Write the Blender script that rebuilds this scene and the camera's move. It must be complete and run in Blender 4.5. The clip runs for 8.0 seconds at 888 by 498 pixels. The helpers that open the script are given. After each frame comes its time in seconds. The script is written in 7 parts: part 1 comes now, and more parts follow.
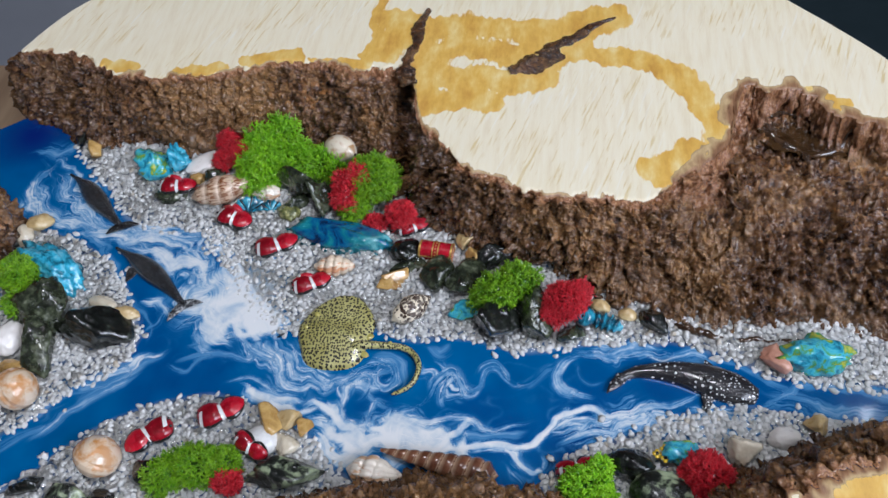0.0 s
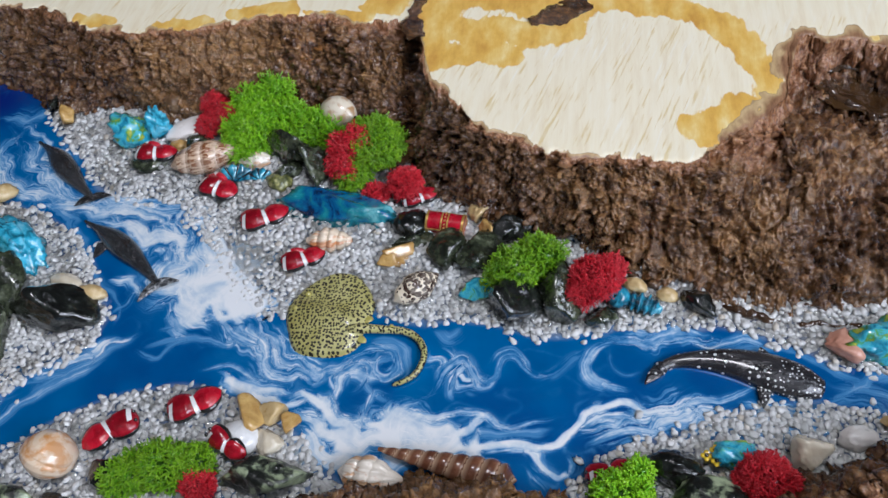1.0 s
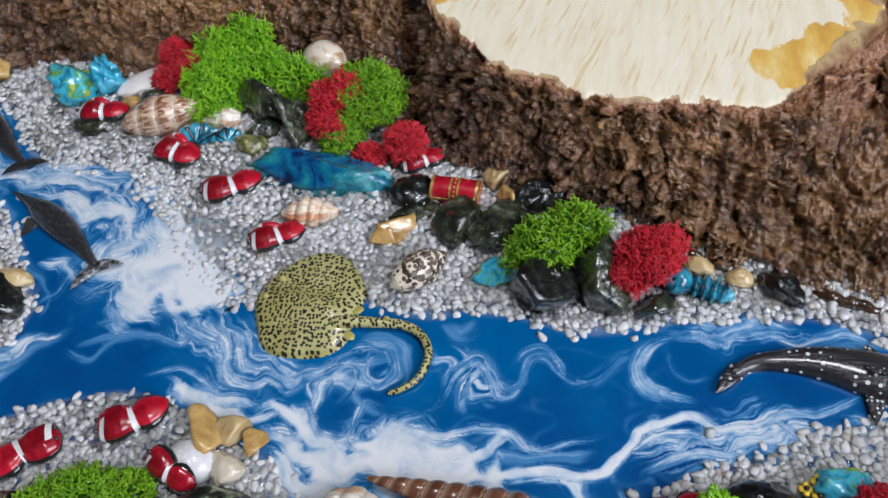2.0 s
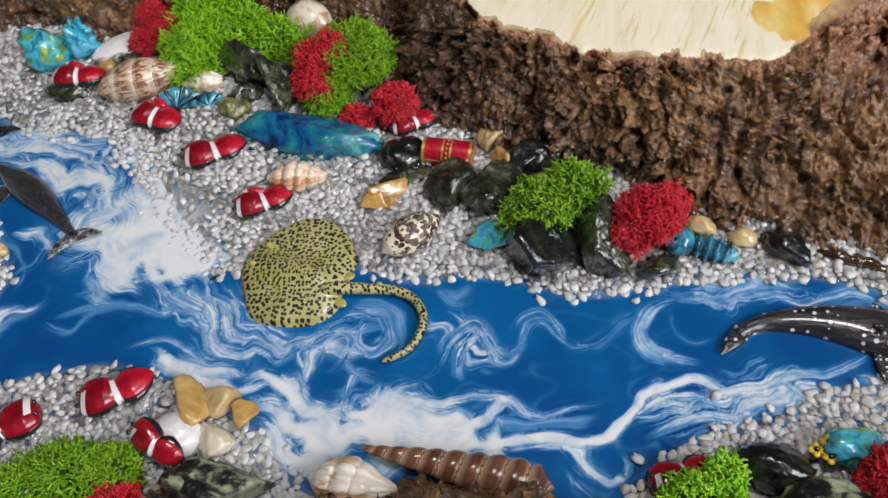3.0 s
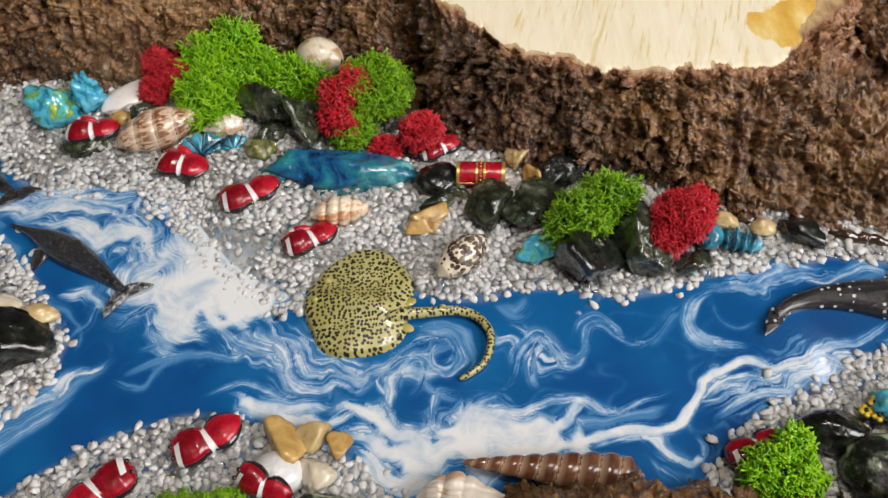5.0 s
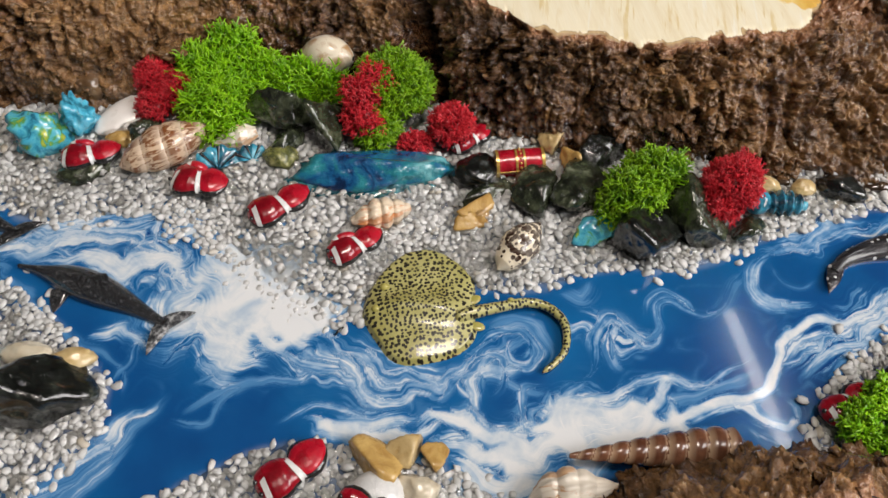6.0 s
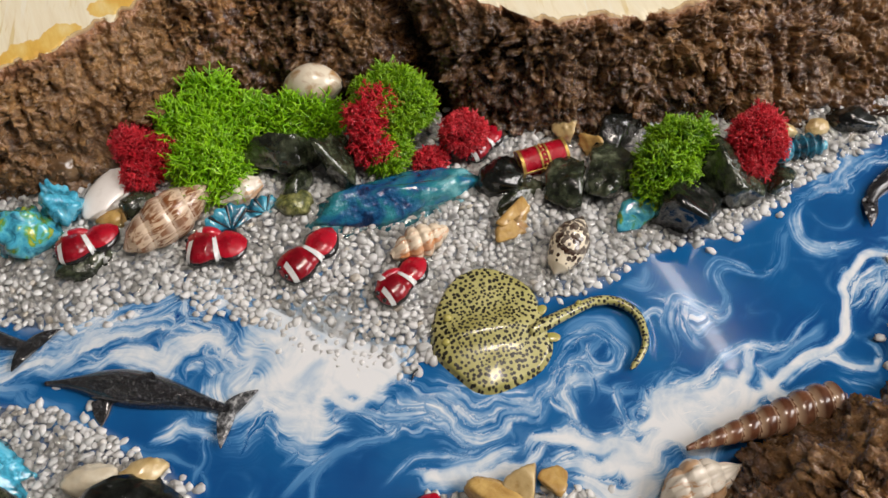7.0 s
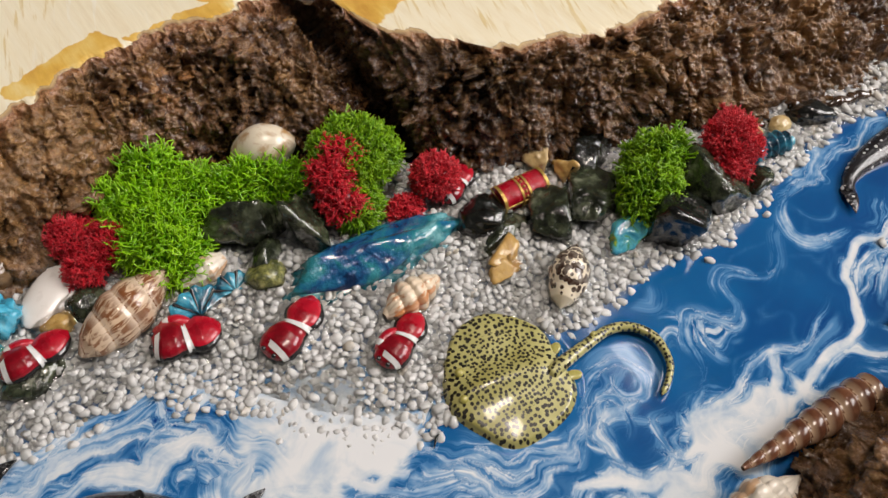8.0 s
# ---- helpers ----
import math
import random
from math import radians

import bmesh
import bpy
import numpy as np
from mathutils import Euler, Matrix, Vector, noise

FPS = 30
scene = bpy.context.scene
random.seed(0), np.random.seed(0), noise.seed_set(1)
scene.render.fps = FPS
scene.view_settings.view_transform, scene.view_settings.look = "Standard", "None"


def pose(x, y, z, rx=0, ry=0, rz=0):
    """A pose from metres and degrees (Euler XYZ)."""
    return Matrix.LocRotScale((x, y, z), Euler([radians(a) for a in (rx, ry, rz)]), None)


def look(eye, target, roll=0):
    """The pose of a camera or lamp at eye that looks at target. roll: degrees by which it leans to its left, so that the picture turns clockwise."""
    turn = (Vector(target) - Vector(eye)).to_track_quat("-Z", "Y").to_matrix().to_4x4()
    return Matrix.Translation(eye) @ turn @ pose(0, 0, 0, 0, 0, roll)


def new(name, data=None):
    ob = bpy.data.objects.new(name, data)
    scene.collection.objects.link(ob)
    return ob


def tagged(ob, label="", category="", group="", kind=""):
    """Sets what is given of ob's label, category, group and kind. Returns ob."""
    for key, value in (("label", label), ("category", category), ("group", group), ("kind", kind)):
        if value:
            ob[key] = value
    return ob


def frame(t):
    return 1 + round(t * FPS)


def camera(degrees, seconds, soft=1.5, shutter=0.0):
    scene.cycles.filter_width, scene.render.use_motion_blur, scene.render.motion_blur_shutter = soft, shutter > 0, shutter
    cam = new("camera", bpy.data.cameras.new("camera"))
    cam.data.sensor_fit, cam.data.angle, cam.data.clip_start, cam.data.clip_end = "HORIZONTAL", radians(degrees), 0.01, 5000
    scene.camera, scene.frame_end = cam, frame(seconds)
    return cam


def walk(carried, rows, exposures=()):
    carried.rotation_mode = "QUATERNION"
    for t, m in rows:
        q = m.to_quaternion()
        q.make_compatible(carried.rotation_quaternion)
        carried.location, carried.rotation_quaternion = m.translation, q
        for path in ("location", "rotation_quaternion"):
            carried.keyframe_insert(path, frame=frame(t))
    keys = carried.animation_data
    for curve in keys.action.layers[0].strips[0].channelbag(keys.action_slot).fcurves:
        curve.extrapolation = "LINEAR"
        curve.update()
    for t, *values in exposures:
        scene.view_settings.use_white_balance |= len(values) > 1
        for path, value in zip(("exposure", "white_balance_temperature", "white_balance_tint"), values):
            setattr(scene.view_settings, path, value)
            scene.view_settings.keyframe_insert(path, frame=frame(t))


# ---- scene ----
# ---------------------------------------------------------------- camera
cam = camera(56.3, 8.0, soft=1.5)
PATH = [
    (0, (0.12241, -0.17627, 0.35729), (0.08375, -0.01235, 0.10902), -7.20),
    (0.5, (0.12321, -0.17502, 0.33351), (0.08120, -0.00939, 0.08693), -7.94),
    (1, (0.11866, -0.16228, 0.30168), (0.07434, 0.00538, 0.05689), -8.24),
    (1.2, (0.11518, -0.15394, 0.28854), (0.06988, 0.01345, 0.04373), -8.45),
    (2.3, (0.10604, -0.12594, 0.22296), (0.05820, 0.04362, -0.01985), -9.20),
    (2.5, (0.10431, -0.12484, 0.22098), (0.05898, 0.04177, -0.02435), -8.87),
    (3, (0.10343, -0.13035, 0.22293), (0.06240, 0.03453, -0.02432), -8.39),
    (3.5, (0.10553, -0.13670, 0.23253), (0.06911, 0.02687, -0.01630), -8.04),
    (4, (0.10554, -0.13967, 0.23585), (0.07455, 0.02469, -0.01320), -7.65),
    (4.5, (0.08784, -0.13859, 0.24166), (0.06703, 0.02701, -0.00762), -6.38),
    (5, (0.05599, -0.13469, 0.24366), (0.04926, 0.03073, -0.00652), -4.73),
    (5.2, (0.04149, -0.13310, 0.24020), (0.04443, 0.03280, -0.00974), -2.68),
    (6.3, (-0.01013, -0.11155, 0.23580), (0.02943, 0.04289, -0.01834), -0.16),
    (6.5, (-0.02066, -0.09963, 0.23769), (0.02578, 0.04511, -0.02095), 0.12),
    (7, (-0.03637, -0.08962, 0.23587), (0.02486, 0.05058, -0.02219), -1.07),
    (7.5, (-0.05404, -0.08048, 0.22457), (0.02949, 0.05922, -0.02744), 0.21),
    (8, (-0.05887, -0.06851, 0.21658), (0.04450, 0.06924, -0.02906), 1.61),
]
walk(cam, [(t, look(eye, target, roll)) for t, eye, target, roll in PATH],
     [(0.0, 0.10, 5750, 14), (2.6, 0.11, 6050, 15), (3.3, 0.17, 6700, 14), (5.0, 0.23, 6900, 14), (8.0, 0.19, 7100, 16)])

# ---------------------------------------------------------------- light
world = bpy.data.worlds.new("room_air")
scene.world = world
world.use_nodes = True
world.node_tree.nodes["Background"].inputs[0].default_value = (0.75, 0.85, 1.0, 1)
world.node_tree.nodes["Background"].inputs[1].default_value = 0.3


def area_lamp(name, eye, target, sx, sy, watts, colour):
    d = bpy.data.lights.new(name, "AREA")
    d.shape, d.size, d.size_y, d.energy, d.color = "RECTANGLE", sx, sy, watts, colour
    ob = new(name, d)
    ob.matrix_world = look(eye, target)
    return ob


area_lamp("window_light", (1.285, -0.76, 1.15), (0.0, -0.4, 0.45), 1.3, 1.0, 35, (0.96, 0.98, 1.0))
# Overhead fill, added: no such lamp is seen, placed clear of the resin's reflections.
area_lamp("ceiling_light", (0.22, 0.04, 1.74), (0.22, 0.04, 0.0), 0.34, 0.34, 10.0, (1.0, 0.95, 0.89))

# ---------------------------------------------------------------- numpy noise
K = 0.001


def hashed(i, j, k, seed):
    h = (i.astype(np.int64) * 374761393 + j.astype(np.int64) * 668265263 + k.astype(np.int64) * 2147483647 + seed * 974634777) & 0xFFFFFFFF
    h = ((h ^ (h >> 13)) * 1274126177) & 0xFFFFFFFF
    h = ((h ^ (h >> 15)) * 2246822519) & 0xFFFFFFFF
    return ((h ^ (h >> 16)) & 0xFFFFFF) / float(0xFFFFFF)


def vnoise(p, size, seed=0):
    """Smooth value noise, -1 to 1, with features of that size."""
    q = np.asarray(p, float) / size
    c = np.floor(q)
    f = q - c
    f = f * f * f * (f * (f * 6 - 15) + 10)
    out = 0.0
    for dx in (0, 1):
        for dy in (0, 1):
            for dz in (0, 1):
                w = (f[..., 0] if dx else 1 - f[..., 0]) * (f[..., 1] if dy else 1 - f[..., 1]) * (f[..., 2] if dz else 1 - f[..., 2])
                out = out + w * hashed(c[..., 0] + dx, c[..., 1] + dy, c[..., 2] + dz, seed)
    return out * 2 - 1


def fbm(p, size, seed=0, octaves=4):
    out, a, tot = 0.0, 1.0, 0.0
    for o in range(octaves):
        out = out + a * vnoise(p, size / 2 ** o, seed + 17 * o)
        tot += a
        a *= 0.5
    return out / tot


def worley(p, size, seed=0):
    """Distances to the nearest and next cell points, in units of size, and the nearest cell's own number."""
    q = np.asarray(p, float) / size
    c = np.floor(q)
    f1 = np.full(q.shape[:-1], 9.0)
    f2 = f1.copy()
    own = np.zeros(q.shape[:-1])
    for dx in (-1, 0, 1):
        for dy in (-1, 0, 1):
            for dz in (-1, 0, 1):
                i, j, k = c[..., 0] + dx, c[..., 1] + dy, c[..., 2] + dz
                d = np.sqrt((i + hashed(i, j, k, seed) - q[..., 0]) ** 2 + (j + hashed(i, j, k, seed + 1) - q[..., 1]) ** 2
                            + (k + hashed(i, j, k, seed + 2) - q[..., 2]) ** 2)
                near = d < f1
                f2 = np.where(near, f1, np.minimum(f2, d))
                own = np.where(near, hashed(i, j, k, seed + 3), own)
                f1 = np.where(near, d, f1)
    return f1, f2, own


def facets(p, size, seed=0):
    """As worley(), and with it a height that tips each cell its own way, -1 to 1 or so."""
    q = np.asarray(p, float) / size
    c = np.floor(q)
    f1 = np.full(q.shape[:-1], 9.0)
    f2, own, tilt = f1.copy(), np.zeros(q.shape[:-1]), np.zeros(q.shape[:-1])
    for dx in (-1, 0, 1):
        for dy in (-1, 0, 1):
            for dz in (-1, 0, 1):
                i, j, k = c[..., 0] + dx, c[..., 1] + dy, c[..., 2] + dz
                ox, oy, oz = q[..., 0] - i - hashed(i, j, k, seed), q[..., 1] - j - hashed(i, j, k, seed + 1), q[..., 2] - k - hashed(i, j, k, seed + 2)
                d = np.sqrt(ox * ox + oy * oy + oz * oz)
                near = d < f1
                f2 = np.where(near, f1, np.minimum(f2, d))
                own = np.where(near, hashed(i, j, k, seed + 3), own)
                lean = 2 * ((hashed(i, j, k, seed + 4) - 0.5) * ox + (hashed(i, j, k, seed + 5) - 0.5) * oy + (hashed(i, j, k, seed + 6) - 0.5) * oz)
                tilt = np.where(near, lean, tilt)
                f1 = np.where(near, d, f1)
    return f1, f2, own, tilt


def step(a, b, x):
    t = np.clip((x - a) / (b - a), 0, 1)
    return t * t * (3 - 2 * t)


def spline(points, per=12, closed=False):
    """A smooth curve through the points."""
    p = np.array(points, float)
    n = len(p)
    out = []
    for i in range(n if closed else n - 1):
        if closed:
            a, b, c, d = p[i - 1], p[i], p[(i + 1) % n], p[(i + 2) % n]
        else:
            a, b, c, d = p[max(i - 1, 0)], p[i], p[i + 1], p[min(i + 2, n - 1)]
        for s in np.arange(per) / per:
            out.append(0.5 * (2 * b + (c - a) * s + (2 * a - 5 * b + 4 * c - d) * s * s + (3 * b - a - 3 * c + d) * s ** 3))
    if not closed:
        out.append(p[-1])
    return np.array(out)


def even(curve, n):
    """n points at even steps along a curve."""
    d = np.r_[0, np.cumsum(np.linalg.norm(np.diff(curve, axis=0), axis=1))]
    s = np.linspace(0, d[-1], n)
    return np.stack([np.interp(s, d, curve[:, i]) for i in range(curve.shape[1])], 1)


# ---------------------------------------------------------------- mesh makers (millimetres in, metres out)
def mesh(name, verts, faces, mat, smooth=True, attrs=None):
    verts = np.asarray(verts, float) * K
    me = bpy.data.meshes.new(name)
    faces = np.asarray(faces)
    k = faces.shape[1]
    me.vertices.add(len(verts))
    me.vertices.foreach_set("co", verts.ravel())
    me.loops.add(faces.size)
    me.loops.foreach_set("vertex_index", faces.ravel().astype(np.int32))
    me.polygons.add(len(faces))
    me.polygons.foreach_set("loop_start", np.arange(0, faces.size, k, dtype=np.int32))
    me.polygons.foreach_set("use_smooth", np.full(len(faces), smooth))
    me.update(calc_edges=True)
    me.validate()
    for key, values in (attrs or {}).items():
        values = np.asarray(values, np.float32)
        if values.ndim == 2:
            me.attributes.new(key, "FLOAT_VECTOR", "POINT").data.foreach_set("vector", values.ravel())
        else:
            me.attributes.new(key, "FLOAT", "POINT").data.foreach_set("value", values)
    me.materials.append(mat)
    return me


def child(name, me, parent, label="", at=None):
    ob = new(name, me)
    ob.parent = parent
    if at is not None:
        ob.matrix_basis = at
    if label:
        tagged(ob, label)
    return ob


def base(name, x, y, z, turn, label, category, group="", tilt=(0, 0)):
    ob = new(name)
    ob.empty_display_size = 0.005
    ob.matrix_basis = pose(x * K, y * K, z * K, tilt[0], tilt[1], turn)
    return tagged(ob, label, category, group)


def single(name, me, x, y, z, turn, label, category, group="", tilt=(0, 0), kind=""):
    ob = new(name, me)
    ob.matrix_basis = pose(x * K, y * K, z * K, tilt[0], tilt[1], turn)
    return tagged(ob, label, category, group, kind)


def grid_faces(n, m, closed=False):
    """Quads of an n x m grid of vertices; closed: the second way goes round."""
    i, j = np.meshgrid(np.arange(n - 1), np.arange(m if closed else m - 1), indexing="ij")
    i, j = i.ravel(), j.ravel()
    k = (j + 1) % m
    return np.stack([i * m + j, (i + 1) * m + j, (i + 1) * m + k, i * m + k], 1)


def ico(level):
    bm = bmesh.new()
    bmesh.ops.create_icosphere(bm, subdivisions=level, radius=1)
    v = np.array([x.co[:] for x in bm.verts])
    f = np.array([[x.index for x in y.verts] for y in bm.faces])
    bm.free()
    return v, f


ICO = {n: ico(n) for n in (2, 3, 4)}
bm_cube = bmesh.new()
bmesh.ops.create_cube(bm_cube, size=2)
bmesh.ops.subdivide_edges(bm_cube, edges=bm_cube.edges[:], cuts=1, use_grid_fill=True)
bm_cube.verts.index_update()
GRAIN = (np.array([(0.62 * x.co.normalized() + 0.38 * x.co)[:] for x in bm_cube.verts]), np.array([[x.index for x in y.verts] for y in bm_cube.faces]))
bm_cube.free()


def loft(centres, across, wide, high, sides=16, flat=1.0, power=2.0):
    """A body along centres: across is the sideways unit vector at each, wide and high the half sizes; flat < 1 flattens the underside."""
    a = np.linspace(0, 2 * np.pi, sides, endpoint=False)
    ca, sa = np.cos(a), np.sin(a)
    ca, sa = np.sign(ca) * np.abs(ca) ** (2 / power), np.sign(sa) * np.abs(sa) ** (2 / power)
    sa = np.where(sa < 0, sa * flat, sa)
    c, s = np.asarray(centres, float), np.asarray(across, float)
    v = c[:, None] + s[:, None] * (np.asarray(wide)[:, None, None] * ca[None, :, None]) + np.array([0, 0, 1.0]) * (np.asarray(high)[:, None, None] * sa[None, :, None])
    return v.reshape(-1, 3), grid_faces(len(c), sides, True)


def sideways(c):
    d = np.gradient(np.asarray(c, float), axis=0)
    s = np.stack([-d[:, 1], d[:, 0], 0 * d[:, 0]], 1)
    return s / np.maximum(np.linalg.norm(s, axis=1, keepdims=True), 1e-9)


def tube(points, radii, sides=8):
    c = np.asarray(points, float)
    d = np.gradient(c, axis=0)
    d /= np.linalg.norm(d, axis=1, keepdims=True)
    up = np.where(np.abs(d[:, 2:3]) > 0.9, np.array([[1.0, 0, 0]]), np.array([[0, 0, 1.0]]))
    s = np.cross(d, up)
    s /= np.linalg.norm(s, axis=1, keepdims=True)
    u = np.cross(s, d)
    a = np.linspace(0, 2 * np.pi, sides, endpoint=False)
    v = c[:, None] + np.asarray(radii)[:, None, None] * (s[:, None] * np.cos(a)[None, :, None] + u[:, None] * np.sin(a)[None, :, None])
    return v.reshape(-1, 3), grid_faces(len(c), sides, True)


def joined(pieces):
    v, f, n = [], [], 0
    for a, b in pieces:
        v.append(a)
        f.append(b + n)
        n += len(a)
    return np.concatenate(v), np.concatenate(f)


def boxed(x0, x1, y0, y1, z0, z1, round_by=0.0):
    bm = bmesh.new()
    bmesh.ops.create_cube(bm, size=1)
    for v in bm.verts:
        v.co = ((x0 + x1) / 2 + v.co.x * (x1 - x0), (y0 + y1) / 2 + v.co.y * (y1 - y0), (z0 + z1) / 2 + v.co.z * (z1 - z0))
    if round_by:
        bmesh.ops.bevel(bm, geom=bm.edges[:], offset=round_by, segments=2, affect="EDGES", profile=0.6)
    bmesh.ops.triangulate(bm, faces=bm.faces[:])
    bm.verts.index_update()
    v = np.array([x.co[:] for x in bm.verts])
    f = np.array([[x.index for x in y.verts] for y in bm.faces])
    bm.free()
    return v, f


# ---------------------------------------------------------------- materials
class Nodes:
    def __init__(self, name):
        self.mat = bpy.data.materials.new(name)
        self.mat.use_nodes = True
        self.t = self.mat.node_tree
        self.b = self.t.nodes["Principled BSDF"]
        self.co = self.add("ShaderNodeTexCoord").outputs["Object"]

    def add(self, kind, **props):
        n = self.t.nodes.new(kind)
        for k, v in props.items():
            if k == "blend":
                n.data_type, n.blend_type = "RGBA", v
            elif k == "operation":
                n.operation = v
            elif k == "feature":
                n.feature = v
            elif k == "distance":
                n.distance = v
        return n

    def link(self, a, b):
        self.t.links.new(a, b)

    def noise(self, scale, detail=4, rough=0.55, co=None, distort=0.0):
        n = self.add("ShaderNodeTexNoise")
        n.inputs["Scale"].default_value, n.inputs["Detail"].default_value = scale, detail
        n.inputs["Roughness"].default_value, n.inputs["Distortion"].default_value = rough, distort
        self.link(co or self.co, n.inputs["Vector"])
        return n.outputs["Fac"]

    def cells(self, scale, co=None, feature="F1", out="Distance", randomness=1.0, dims="3D"):
        n = self.add("ShaderNodeTexVoronoi", feature=feature)
        n.voronoi_dimensions = dims
        n.inputs["Scale"].default_value = scale
        n.inputs["Randomness"].default_value = randomness
        self.link(co or self.co, n.inputs["Vector"])
        return n.outputs[out]

    def ramp(self, fac, stops):
        n = self.add("ShaderNodeValToRGB")
        e = n.color_ramp.elements
        while len(e) < len(stops):
            e.new(0.5)
        for el, (p, c) in zip(e, stops):
            el.position = p
            el.color = (*c, 1) if len(c) == 3 else c
        self.link(fac, n.inputs[0])
        return n.outputs[0]

    def mix(self, fac, a, b, blend="MIX"):
        n = self.add("ShaderNodeMix", blend=blend)
        for value, slot in ((fac, n.inputs[0]), (a, n.inputs[6]), (b, n.inputs[7])):
            if hasattr(value, "is_output"):
                self.link(value, slot)
            elif isinstance(value, tuple):
                slot.default_value = (*value, 1)
            else:
                slot.default_value = value
        return n.outputs[2]

    def maths(self, op, a, b=0.0):
        n = self.add("ShaderNodeMath", operation=op)
        for value, slot in ((a, n.inputs[0]), (b, n.inputs[1])):
            if hasattr(value, "is_output"):
                self.link(value, slot)
            else:
                slot.default_value = value
        return n.outputs[0]

    def attr(self, name):
        n = self.add("ShaderNodeAttribute")
        n.attribute_name = name
        return n.outputs["Fac"]

    def stretched(self, x, y, z):
        n = self.add("ShaderNodeMapping")
        n.inputs["Scale"].default_value = (x, y, z)
        self.link(self.co, n.inputs["Vector"])
        return n.outputs[0]

    def leaning(self, x, y, z, degrees):
        n = self.add("ShaderNodeMapping")
        n.inputs["Rotation"].default_value = (0, 0, math.radians(degrees))
        self.link(self.co, n.inputs["Vector"])
        m = self.add("ShaderNodeMapping")
        m.inputs["Scale"].default_value = (x, y, z)
        self.link(n.outputs[0], m.inputs["Vector"])
        return m.outputs[0]

    def bump(self, height, strength, mm):
        n = self.add("ShaderNodeBump")
        n.inputs["Strength"].default_value, n.inputs["Distance"].default_value = strength, mm * K
        self.link(height, n.inputs["Height"])
        if self.b.inputs["Normal"].links:
            self.link(self.b.inputs["Normal"].links[0].from_socket, n.inputs["Normal"])
        self.link(n.outputs[0], self.b.inputs["Normal"])

    def done(self, colour, rough=0.5, coat=0.0, coat_rough=0.05, metal=0.0, sub=0.0, ior=1.5):
        for value, slot in ((colour, "Base Color"), (rough, "Roughness")):
            if hasattr(value, "is_output"):
                self.link(value, self.b.inputs[slot])
            else:
                self.b.inputs[slot].default_value = (*value, 1) if isinstance(value, tuple) else value
        self.b.inputs["Coat Weight"].default_value, self.b.inputs["Coat Roughness"].default_value = coat, coat_rough
        self.b.inputs["Metallic"].default_value, self.b.inputs["IOR"].default_value = metal, ior
        if sub:
            self.b.inputs["Subsurface Weight"].default_value = sub
            self.b.inputs["Subsurface Radius"].default_value = (1, 1, 1)
            self.b.inputs["Subsurface Scale"].default_value = 0.0012
        return self.mat


def mottled(name, stops, scale=250, rough=0.3, coat=0.0, bump=0.3, bump_mm=0.4, distort=0.0, detail=5, sub=0.0, metal=0.0, fine=2.8):
    """A surface whose colour wanders between the stops, with fine relief."""
    n = Nodes(name)
    n.bump(n.noise(scale * fine, 4), bump, bump_mm)
    big = n.noise(scale, detail, 0.6, distort=distort)
    rough_out = n.maths("ADD", n.maths("MULTIPLY", n.noise(scale * 1.7, 2), 0.2), rough - 0.1)
    return n.done(n.ramp(big, stops), rough_out, coat, 0.06, metal, sub)


